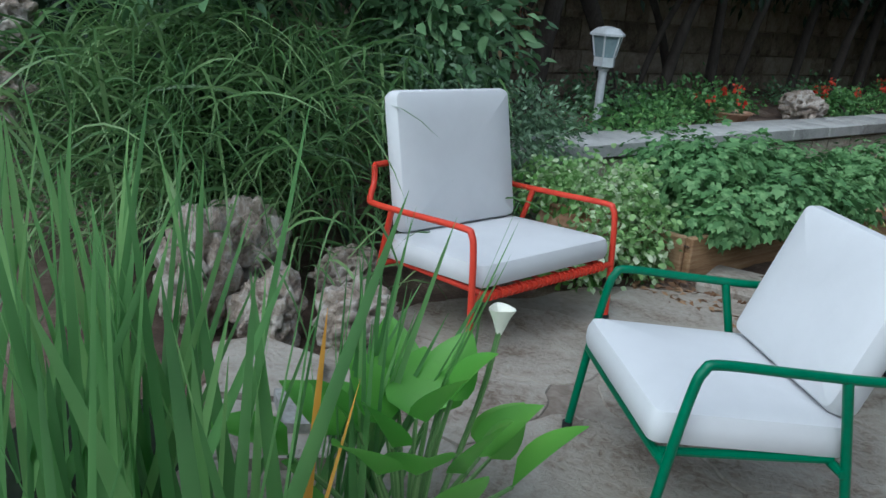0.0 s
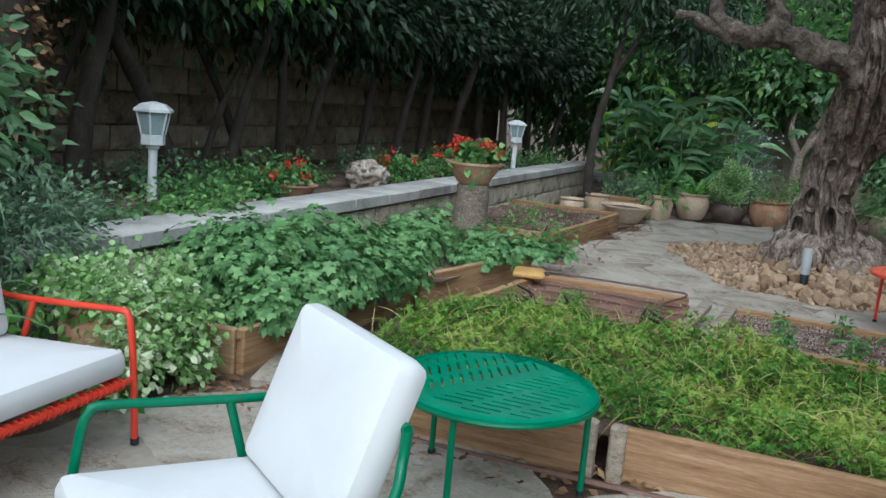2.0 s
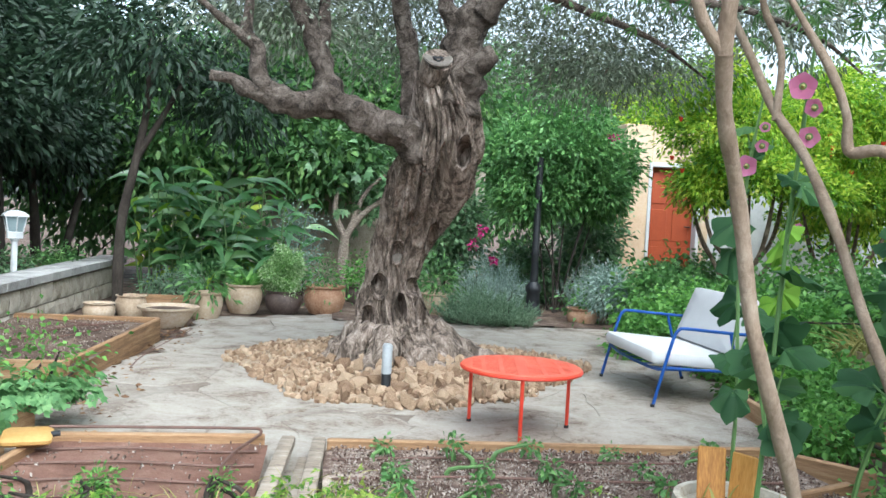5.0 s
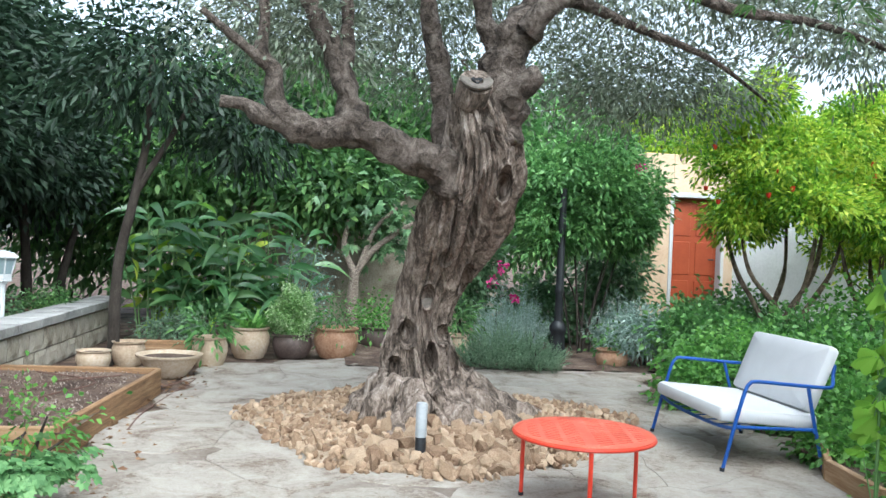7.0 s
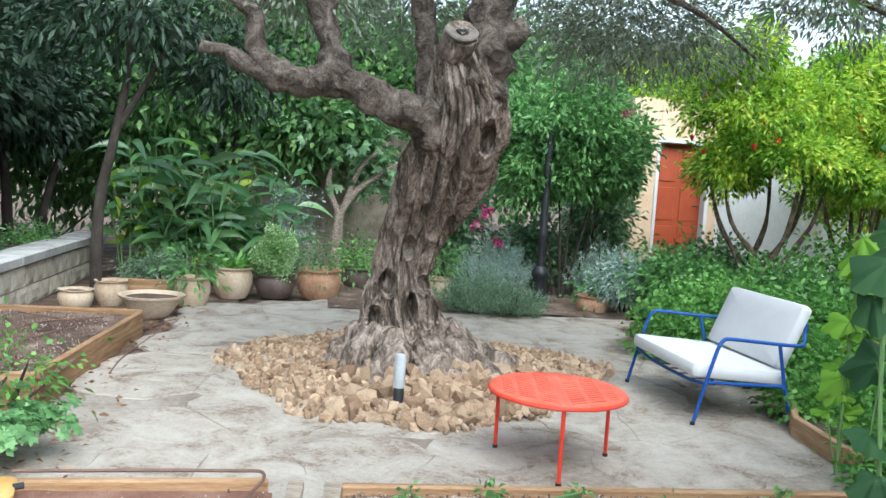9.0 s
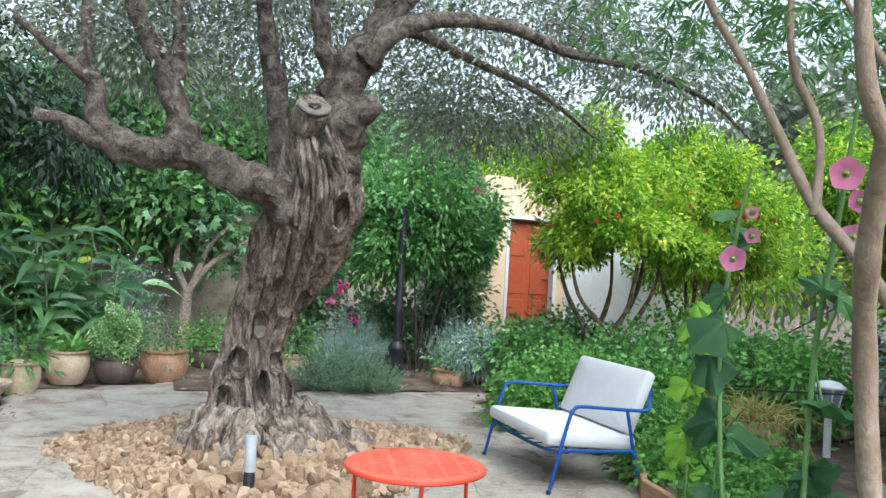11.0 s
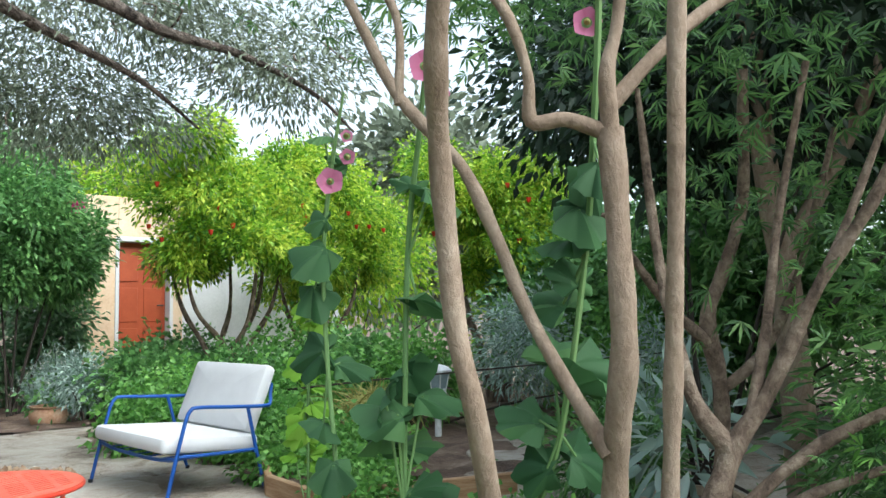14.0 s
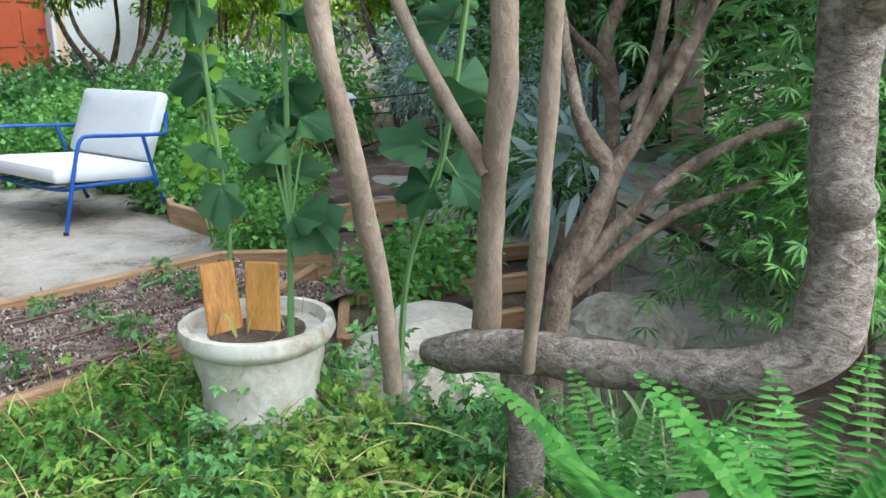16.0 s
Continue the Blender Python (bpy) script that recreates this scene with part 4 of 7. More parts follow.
        part("root", Shape().tube([(0.25 * cq, 0.25 * sq, 0.32), (0.45 * cq, 0.45 * sq, 0.17), (0.68 * length * cq + 0.05 * sq, 0.68 * length * sq, 0.08), (length * cq - 0.08 * sq, length * sq, 0.0)], [r0 * 1.5, r0 * 1.2, r0, r0 * 0.4], 14, 6, 0.3, 7), OLIVE_BARK, t)
    o = np.array([1.12, 6.6, 0])

    def limb(pts, radii, label="", w=0.3):
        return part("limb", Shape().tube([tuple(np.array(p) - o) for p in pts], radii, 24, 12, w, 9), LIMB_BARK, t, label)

    limb([(1.25, 5.95, 1.78), (1.02, 5.85, 1.9), (0.76, 5.82, 1.98), (0.54, 5.82, 2.06), (0.35, 5.84, 2.06), (0.1, 5.84, 2.08), (-0.12, 5.84, 2.14), (-0.24, 5.84, 2.2), (-0.38, 5.84, 2.22)], [0.18, 0.14, 0.115, 0.11, 0.1, 0.085, 0.065, 0.045, 0.035])
    limb([(0.5, 5.84, 2.08), (0.42, 5.86, 2.28), (0.37, 5.88, 2.45), (0.25, 5.9, 2.71), (0.12, 5.9, 2.95), (0.05, 5.9, 3.3)], [0.12, 0.09, 0.08, 0.06, 0.055, 0.045])
    limb([(0.4, 5.88, 2.5), (0.4, 5.95, 2.75), (0.36, 6.0, 3.1)], [0.06, 0.045, 0.04])
    limb([(0.05, 5.84, 2.1), (-0.05, 5.82, 2.26), (-0.06, 5.82, 2.43), (-0.14, 5.82, 2.55), (-0.13, 5.82, 2.75), (-0.14, 5.82, 2.95), (-0.1, 5.8, 3.3)], [0.085, 0.065, 0.055, 0.045, 0.035, 0.03, 0.025])
    limb([(-0.08, 5.82, 2.45), (-0.3, 5.75, 2.6), (-0.5, 5.7, 2.75)], [0.04, 0.03, 0.018])
    limb([(1.12, 6.1, 1.95), (1.08, 6.1, 2.2), (1.06, 6.1, 2.46), (0.97, 6.1, 2.85), (0.93, 6.1, 3.1), (0.9, 6.1, 3.6)], [0.11, 0.085, 0.075, 0.065, 0.06, 0.045])
    limb([(1.34, 5.8, 2.05), (1.39, 5.7, 2.3), (1.4, 5.65, 2.58), (1.5, 5.62, 2.78), (1.6, 5.62, 2.95), (1.75, 5.6, 3.35)], [0.19, 0.16, 0.13, 0.12, 0.1, 0.07])
    limb([(1.42, 5.7, 2.5), (1.33, 5.65, 2.68), (1.24, 5.66, 2.9), (1.2, 5.7, 3.3)], [0.1, 0.075, 0.06, 0.05])
    limb([(1.42, 5.62, 2.3), (1.54, 5.52, 2.42), (1.6, 5.5, 2.46)], [0.1, 0.07, 0.06])
    limb([(1.5, 5.5, 2.72), (1.65, 5.4, 2.9), (1.94, 5.35, 3.0), (2.4, 5.35, 3.02), (2.8, 5.35, 2.92), (3.37, 5.35, 2.88), (3.95, 5.35, 2.72), (4.3, 5.35, 2.5)], [0.08, 0.065, 0.05, 0.042, 0.035, 0.026, 0.016, 0.008], w=0.1)
    limb([(1.6, 5.6, 2.9), (1.85, 5.7, 3.0), (2.3, 5.8, 2.9), (2.9, 5.9, 2.75), (3.4, 6.0, 2.5)], [0.06, 0.045, 0.03, 0.02, 0.008], w=0.1)
    limb([(1.55, 5.6, 2.85), (1.8, 5.5, 3.2), (2.1, 5.5, 3.6)], [0.07, 0.05, 0.03], w=0.1)
    stump = part("cut_stump", Shape().lathe([(0.1, -0.02), (0.106, -0.004), (0.098, 0.004), (0.045, -0.002), (0.03, -0.03)], sides=28, wobble=0.06), CUT_WOOD, t, "sawn grey limb end with a hollow heart")
    stump.matrix_basis = pose(1.2 - o[0], 5.52 - o[1], 2.4, 36, 0, 0)
    part("stump_bark", Shape().tube([(0, 0.16, -0.42), (0, 0.06, -0.2), (0, 0, -0.012)], [0.13, 0.118, 0.106], 28, 8, 0.12, 12), OLIVE_BARK, stump, "rough bark below the saw cut")
    part("hollow_heart", Shape().lathe([(0.012, -0.03), (0.034, 0.0), (0.03, 0.006), (0.008, -0.02)], sides=14, wobble=0.3), BLACK_METAL, stump, "dark rotten heart")
    part("cut_stump", Shape().lathe([(0.05, -0.06), (0.052, 0.0), (0.048, 0.006)], sides=18, wobble=0.05), CUT_WOOD, t, "small pale sawn knot on the trunk").matrix_basis = pose(1.06 - o[0], 6.34 - o[1], 0.94, 82, 0, 0)
    blobs = [((0.0, 0.1, 3.6), (1.7, 1.1, 0.7), 260), ((-1.2, 0.0, 3.1), (0.9, 0.8, 0.7), 150), ((1.6, -0.5, 3.4), (1.5, 1.0, 0.55), 210), ((2.7, -0.9, 3.05), (1.0, 0.9, 0.4), 110), ((0.4, 1.3, 3.2), (1.8, 1.0, 0.8), 240), ((1.9, 0.5, 2.85), (1.3, 0.8, 0.5), 170), ((-0.9, -0.5, 2.75), (0.45, 0.4, 0.3), 30), ((-0.3, -1.4, 3.5), (1.2, 0.6, 0.4), 60)]
    crown("crown", t, L_OLIVE, blobs, 0.064, 0.02, per=38, spread=0.13, bend=0.15, shell=0.1, droop=0.25)
    for i in range(46):
        b = blobs[i % 6]
        s = rng.normal(0, 0.4, 3) * np.array(b[1]) + np.array(b[0])
        e = s + rng.normal(0, 0.2, 3) + np.array([0, 0, -0.05])
        part("twig", Shape().tube([tuple(s), tuple((s + e) / 2 + rng.normal(0, 0.06, 3)), tuple(e)], [0.009, 0.006, 0.003], 5, 3), OLIVE_BARK, t)


olive()


# ---- pots and lanterns ----
POT = [(0.7, 0), (0.86, 0.2), (0.98, 0.5), (0.97, 0.74), (0.86, 0.9), (0.88, 0.93), (0.97, 0.95), (0.98, 1.0), (0.88, 1.0), (0.8, 0.9), (0.3, 0.88)]
FLARED = [(0.45, 0), (0.55, 0.1), (0.8, 0.6), (0.93, 0.88), (1.0, 0.9), (1.02, 1.0), (0.92, 1.0), (0.82, 0.86), (0.3, 0.84)]
CREAM = [(0.84, 0), (0.9, 0.04), (0.88, 0.12), (0.77, 0.3), (0.77, 0.48), (0.86, 0.7), (0.86, 0.8), (0.98, 0.85), (1.03, 0.91), (1.0, 1.0), (0.9, 1.0), (0.85, 0.9), (0.3, 0.88)]
URN = [(0.72, 0), (0.78, 0.06), (0.72, 0.2), (0.74, 0.42), (0.86, 0.7), (0.92, 0.84), (1.0, 0.88), (1.02, 0.96), (0.98, 1.0), (0.88, 1.0), (0.84, 0.9), (0.3, 0.88)]


def pot(name, label, at, radius, height, profile, material, soil=True, group=""):
    t = thing(name, label, "pot", at, group)
    part("body", Shape().lathe([(r * radius, z * height) for r, z in profile], sides=32, wobble=0.008), material, t)
    if soil:
        part("soil", Shape().lathe([(radius * 0.82, height * 0.86), (radius * 0.6, height * 0.9), (radius * 0.2, height * 0.92)], sides=20, wobble=0.05), SOIL, t)
    return t


def lantern(label, at, h=0.62):
    t = thing("garden_lantern", label, "lantern", at, "white garden lanterns")
    part("post", Shape().lathe([(0.032, 0), (0.032, h - 0.28), (0.045, h - 0.27), (0.045, h - 0.25)], sides=14), LANTERN_WHITE, t)
    part("base_box", Shape().lathe([(0.07, h - 0.25), (0.085, h - 0.245), (0.085, h - 0.18), (0.075, h - 0.175)], sides=6), LANTERN_WHITE, t, smooth=False)
    head = part("head", Shape().lathe([(0.08, h - 0.175), (0.115, h - 0.02), (0.1, h - 0.015)], sides=6), LANTERN_GLASS, t, "grey frosted lantern panes", False)
    for k in range(6):
        q = math.pi * k / 3
        part("rib", Shape().tube([(0.082 * math.cos(q), 0.082 * math.sin(q), h - 0.175), (0.117 * math.cos(q), 0.117 * math.sin(q), h - 0.02)], 0.007, 6), LANTERN_WHITE, head)
    part("roof", Shape().lathe([(0.1, h - 0.022), (0.14, h - 0.02), (0.14, h - 0.004), (0.09, h + 0.035), (0.02, h + 0.05)], sides=6), LANTERN_WHITE, t, smooth=False)
    return t


lantern("white garden lantern on the shaded terrace", pose(-3.36, 2.82, 0.42), 0.67)
lantern("white garden lantern on the far terrace edge", pose(-2.75, 8.95, 0.42), 0.67)
lantern("white garden lantern in the leafy border", pose(5.96, 6.2, 0.0), 0.62)

t = pot("flower_pot", "flared terracotta bowl of red geraniums on a stump", pose(-1.88, 5.22, 0.6), 0.26, 0.2, FLARED, TERRACOTTA)
p, a = clumps((0, 0, 0.24), (0.24, 0.24, 0.12), 40, 6, 0.04)
v, f = leaf_arrays(p, a, 0.07, 0.07, 3, shape="round")
part("foliage", array_mesh("foliage", v, f, L_MID), L_MID, t)
for i in range(24):
    q, r = rng.uniform(0, 6.28), rng.uniform(0.05, 0.27)
    p, a = clumps((r * math.cos(q), r * math.sin(q), 0.34 + rng.uniform(-0.07, 0.06)), (0.025, 0.025, 0.02), 5, 3, 0.008)
    v, f = leaf_arrays(p, a, 0.03, 0.028, 2)
    part("bloom", array_mesh("bloom", v, f, RED_PETAL if i % 5 else MAGENTA), RED_PETAL, t)
part("stump_seat", Shape().tube([(0, 0, -0.64), (0.01, 0, -0.3), (0, 0, 0.0)], [0.17, 0.15, 0.15], 18, 5, 0.1, 6), GREY_BARK, t, "grey-brown log supporting the bowl")

pot("flower_pot", "small pale clay pot under the slim tree", pose(-1.92, 9.1, -0.02), 0.17, 0.2, POT, SAND_POT, group="pots along the court")
pot("flower_pot", "small pale clay pot under the slim tree", pose(-1.66, 9.42, -0.02), 0.17, 0.26, POT, SAND_POT, group="pots along the court")
pot("clay_bowl", "wide shallow sand-coloured clay bowl of gravel", pose(-1.13, 8.75, -0.02), 0.31, 0.23, FLARED, SAND_POT, group="pots along the court")


def planted(label, x, y, r, h, mat, leaf, blobs, ll, lw, **kw):
    t = pot("flower_pot", label, pose(x, y, -0.02), r, h, POT, mat, group="pots along the court")
    crown("foliage", t, leaf, blobs, ll, lw, **kw)
    return t


planted("round sandy clay pot with a green plant", -0.85, 9.5, 0.19, 0.32, SAND_POT, L_MID, [((0, 0, 0.42), (0.18, 0.18, 0.15), 40)], 0.1, 0.04, per=6)
t = pot("flower_pot", "round sandy clay pot with bright green ferns", pose(-0.5, 10.25, -0.02), 0.23, 0.36, POT, SAND_POT, group="pots along the court")
blades("foliage", t, L_GREEN, (0, 0, 0.32), 90, 0.38, 0.04, 0.7, 0.5, 0.06)
planted("clay pot holding a rounded clipped topiary bush", -0.02, 10.4, 0.24, 0.28, DARK_POT, L_VARIEG, [((0, 0, 0.5), (0.29, 0.29, 0.35), 760)], 0.032, 0.026, per=12, spread=0.025, shell=0.8)
planted("large terracotta pot with small flowers", 0.5, 10.45, 0.27, 0.36, TERRACOTTA, L_MID, [((0, 0, 0.46), (0.24, 0.24, 0.12), 50)], 0.07, 0.025, per=8)
planted("dark clay pot with a low leafy plant", 1.02, 11.3, 0.26, 0.3, DARK_POT, L_GREEN, [((0, 0, 0.4), (0.3, 0.3, 0.2), 70)], 0.06, 0.045, per=8)
planted("clay pot with a spiky green plant", 1.95, 10.6, 0.2, 0.3, SAND_POT, L_MID, [((0, 0, 0.45), (0.22, 0.22, 0.25), 40)], 0.14, 0.03, per=6)
planted("square terracotta trough beside the path", 3.8, 10.0, 0.2, 0.24, TERRACOTTA, L_MID, [((0, 0, 0.3), (0.2, 0.2, 0.14), 30)], 0.07, 0.04, per=6)
t = planted("terracotta pot under cascading variegated ivy", -1.88, 0.98, 0.22, 0.36, TERRACOTTA, L_VARIEG, [((0, 0, 0.42), (0.36, 0.36, 0.13), 150), ((0.3, 0.12, 0.22), (0.1, 0.16, 0.24), 60), ((0.28, -0.2, 0.2), (0.12, 0.2, 0.2), 40)], 0.032, 0.032, per=14, spread=0.045, rows=3, shape="round")

big = pot("plant_pot", "large cream glazed urn-shaped pot with orange boards", pose(1.83, 2.24, 0.13), 0.195, 0.31, CREAM, CREAM_POT)
for x, y, rz, lean in ((-0.06, 0.05, 20, -16), (0.0, -0.02, 62, -6)):
    ob = part("board", Shape().box((-0.045, -0.007, 0), (0.045, 0.007, 0.2), 0.004), ORANGE_WOOD, big, "orange wooden board stuck in the pot")
    ob.matrix_basis = pose(x, y, 0.26, lean, 0, -rz)
for i in range(7):
    blades("dry_stalk", big, L_STRAW, (0.02, 0, 0.28), 1, 0.16, 0.012, 0.5, 0.4, 0.07)

dark = pot("plant_pot", "dark brown rounded clay pot of fern", pose(1.5, 0.82, -0.01), 0.24, 0.5, URN, DARK_POT)


# ---- lamp post, bollard, brush ----
lamp = thing("lamp_post", "black cast-iron lamp post among the shrubs", "lamp post", pose(3.32, 10.71, 0.03))
part("base", Shape().lathe([(0.12, -0.05), (0.12, 0.06), (0.1, 0.1), (0.09, 0.3), (0.11, 0.33), (0.11, 0.38), (0.06, 0.45)], sides=16), BLACK_METAL, lamp)
part("post", Shape().lathe([(0.055, 0.44), (0.05, 0.8), (0.062, 0.83), (0.05, 0.87), (0.045, 2.15)], sides=14), BLACK_METAL, lamp)
bollard = thing("path_light", "grey plastic path light standing in the stones", "light", pose(0.95, 5.55, 0.05))
part("foot", Shape().lathe([(0.034, -0.04), (0.034, 0.12), (0.03, 0.13)], sides=14), BLACK_METAL, bollard)
part("tube", Shape().lathe([(0.036, 0.125), (0.036, 0.32), (0.03, 0.335), (0.01, 0.34)], sides=16), GREY_PLASTIC, bollard)
brush = thing("brush_head", "yellow brush head lying on the corner of the bed", "brush", pose(-0.86, 3.84, 0.145, 8, 0, 12))
part("bristles", Shape().box((-0.11, -0.08, 0), (0.11, 0.08, 0.045), 0.015), YELLOW_PLASTIC, brush)
part("handle_stub", Shape().tube([(0.1, 0, 0.03), (0.14, 0.01, 0.03)], 0.014, 8), BLACK_METAL, brush)


# ---- stones ----
def stone(radius, seed, squash=0.7, rough=0.35, detail=2):
    bm = bmesh.new()
    bmesh.ops.create_icosphere(bm, subdivisions=detail, radius=radius)
    o = Vector((seed * 3.7, seed * 1.3, seed * 0.7))
    for w in bm.verts:
        d = w.co.normalized()
        k = 1 + rough * noise.noise(d * 1.6 + o) + rough * 0.5 * noise.noise(d * 4 + o)
        w.co = Vector((d.x * k, d.y * k, d.z * k * squash)) * radius
    me = bpy.data.meshes.new("stone")
    bm.to_mesh(me)
    bm.free()
    return me


def pitted(name, label, at, size, seed, category="rock"):
    """A weathered limestone boulder full of holes."""
    bm = bmesh.new()
    bmesh.ops.create_icosphere(bm, subdivisions=5, radius=1)
    o = Vector((seed * 5.1, seed * 2.3, seed))
    for w in bm.verts:
        d = w.co.normalized()
        k = 1 + 0.35 * noise.noise(d * 1.4 + o) + 0.2 * noise.noise(d * 3 + o)
        hole = noise.noise(d * 4.2 + o * 2)
        k -= 0.95 * max(0, hole - 0.1) + 0.3 * max(0, noise.noise(d * 8.5 + o) - 0.25)
        k += 0.07 * noise.noise(d * 9 + o) + 0.035 * noise.noise(d * 22 + o)
        w.co = Vector((d.x * k * size[0], d.y * k * size[1], d.z * k * size[2]))
    me = bpy.data.meshes.new(name)
    bm.to_mesh(me)
    bm.free()
    me.materials.append(ROCK)
    me.polygons.foreach_set("use_smooth", [True] * len(me.polygons))
    ob = new(name, me)
    ob.matrix_world = at
    return tagged(ob, label, category, "pond rocks" if category == "rock" else "")


for i, (x, y, z, sx, sy, sz) in enumerate(((-2.05, -0.98, 0.18, 0.14, 0.14, 0.25), (-1.84, -0.78, 0.08, 0.14, 0.13, 0.17), (-1.62, -0.55, 0.1, 0.15, 0.13, 0.14), (-2.2, -0.72, 0.2, 0.17, 0.16, 0.22), (-2.95, -1.45, 0.72, 0.16, 0.16, 0.14), (-3.1, -1.35, 1.0, 0.16, 0.16, 0.14), (-2.05, -0.3, 0.1, 0.14, 0.12, 0.12))):
    pitted("pond_rock", "pitted pale limestone boulder at the pond edge", pose(x, y, z, 0, 0, 40 * i), (sx, sy, sz), i + 1)
pitted("terrace_stone", "pitted pale limestone stone on the terrace", pose(-3.0, 5.3, 0.55), (0.2, 0.16, 0.16), 14, "stone")
for x, y, z, s, i in ((2.62, 2.3, 0.05, 0.3, 21), (3.3, 1.95, 0.05, 0.22, 22), (2.15, 2.0, 0.16, 0.2, 23)):
    me = stone(s, i, 0.6, 0.25, 3)
    me.materials.append(LIMESTONE)
    ob = new("garden_stone", me)
    ob.matrix_world = pose(x, y, z)
    tagged(ob, "flat grey garden stone among the trunks", "stone")
tagged(sheet("water", [(-1.5, -1.9), (-0.95, -1.75), (-0.85, -1.3), (-1.05, -1.1), (-1.4, -1.15), (-1.75, -1.5)], -0.02, 0.03, WATER, "dark pond water between the rocks"), "", "", "", "structure")
for i, (pts, z) in enumerate(((((-1.75, -1.05), (-1.42, -1.2), (-1.22, -0.98), (-1.45, -0.78), (-1.72, -0.88)), 0.05), (((-1.4, -1.22), (-1.05, -1.3), (-0.92, -1.08), (-1.2, -0.98)), 0.04), (((-1.3, -1.06), (-1.1, -1.14), (-1.0, -1.0), (-1.2, -0.92)), 0.075))):
    n = len(pts)
    s = Shape().add([(x, y, z) for x, y in pts] + [(x * 1.01, y, z - 0.05) for x, y in pts], [tuple(range(n)), tuple(range(2 * n - 1, n - 1, -1))] + [(k + n, (k + 1) % n + n, (k + 1) % n, k) for k in range(n)])
    tagged(part("edging_slab", s, FLAG if i < 2 else CAPSTONE, None, "", False), "flat pale stone slab at the pond edge", "slab", "pond slabs")
tagged(part("stepping_slab", Shape().box((-0.22, -0.2, -0.04), (0.22, 0.2, 0.025), 0.012, pose(-1.2, 1.52, 0, 0, 0, 18)), FLAG), "flat square stone slab beside the planter", "slab")

# the mound of rubble round the olive
mound = thing("rubble_bed", "mound of loose brown rubble stones round the olive", "stones", pose(1.2, 6.8, 0.0), "", "stuff")
RX, RY = 1.56, 1.6


def mound_edge(q):
    lobe = (abs(math.cos(q)) ** 1.45 + abs(math.sin(q)) ** 1.45) ** (-1 / 1.45)
    return lobe * (1 + 0.06 * math.sin(3 * q + 1) + 0.05 * math.sin(5 * q) + 0.03 * math.sin(11 * q))


v = [(0, 0, 0.12)]
for r in (0.35, 0.7, 0.92, 1.0):
    for k in range(48):
        q = 2 * math.pi * k / 48
        v.append((RX * r * mound_edge(q) * math.cos(q), RY * r * mound_edge(q) * math.sin(q), (0.11 * (1 - r**2) + 0.012 if r < 1 else -0.02) + 0.012 * noise.noise(Vector((q * 3, r * 5, 0)))))
f = [(0, 1 + k, 1 + (k + 1) % 48) for k in range(48)] + [(1 + 48 * r + k, 1 + 48 * r + (k + 1) % 48, 49 + 48 * r + (k + 1) % 48, 49 + 48 * r + k) for r in range(3) for k in range(48)]
part("earth", Shape().add([(a, b, c) for a, b, c in v], f), GRAVEL, mound)
kinds = [stone(1.0, 30 + i, 0.8, 0.7, 1) for i in range(8)]
for me in kinds:
    me.materials.append(RUBBLE)
count = 0
while count < 290:
    q, r = rng.normal(1.55 * math.pi, 0.42), math.sqrt(rng.uniform(0.1, 0.96))
    e = mound_edge(q)
    x, y = RX * r * e * math.cos(q), RY * r * e * math.sin(q)
    s = rng.uniform(0.035, 0.078)
    ob = new("stone", kinds[count % 8])
    ob.parent = mound
    ob.matrix_basis = pose(x, y, max(0.0, 0.12 * (1 - r * r)) + s * 0.3 + rng.uniform(0, 0.02), *rng.uniform(0, 360, 3)) @ Matrix.Diagonal((s, s * rng.uniform(0.7, 1.1), s * rng.uniform(0.6, 0.9), 1))
    count += 1
small = Shape()
for i in range(3600):
    q, r = rng.uniform(0, 2 * math.pi), math.sqrt(rng.uniform(0.03, 1.05))
    e = mound_edge(q)
    s = rng.choice([rng.uniform(0.008, 0.02), rng.uniform(0.02, 0.045)])
    m = pose(RX * r * e * math.cos(q), RY * r * e * math.sin(q), max(0.0, 0.12 * (1 - r * r)) + s * 0.4, *rng.uniform(0, 360, 3)) @ Matrix.Diagonal((s, s * 0.8, s * 0.7, 1))
    me = kinds[i % 8]
    small.add([m @ w.co for w in me.vertices], [tuple(g.vertices) for g in me.polygons])
tagged(part("loose_rubble", small, RUBBLE_MASS, mound, "", False), "", "", "", "stuff")

chips = Shape()
for x0, x1, y0, y1, top, n in ((0.56, 2.95, 3.06, 4.02, 0.088, 5200), (-2.3, -1.2, 5.66, 7.84, 0.168, 1300), (-0.88, 0.22, 3.0, 4.02, 0.098, 220)):
    for i in range(n):
        x, y = rng.uniform(x0, x1), rng.uniform(y0, y1)
        s = rng.uniform(0.004, 0.011)
        m = pose(x, y, top + 0.02 * noise.noise(Vector((x, y, 2)) * 5), *rng.uniform(0, 360, 3))
        chips.add([m @ Vector(w) for w in ((-s, -s * 0.5, 0), (s, -s * 0.5, 0), (s, s * 0.5, 0.004), (-s, s * 0.5, 0.004), (0, 0, 0.008))], [(0, 1, 4), (1, 2, 4), (2, 3, 4), (3, 0, 4)])
tagged(part("wood_chips", chips, CHIP), "pale wood chips scattered over the bare beds", "mulch", "", "stuff")
n = 1500
zone = rng.integers(0, 3, n)
p = np.stack([np.where(zone == 0, rng.uniform(-2.3, 0.6, n), np.where(zone == 1, rng.uniform(-4.9, -2.7, n), rng.uniform(-1.9, -0.7, n))), np.where(zone == 0, rng.uniform(0.95, 1.3, n), np.where(zone == 1, rng.uniform(0.9, 11.5, n), rng.uniform(4.4, 9.5, n))), np.where(zone == 1, 0.47, 0.0)], 1)
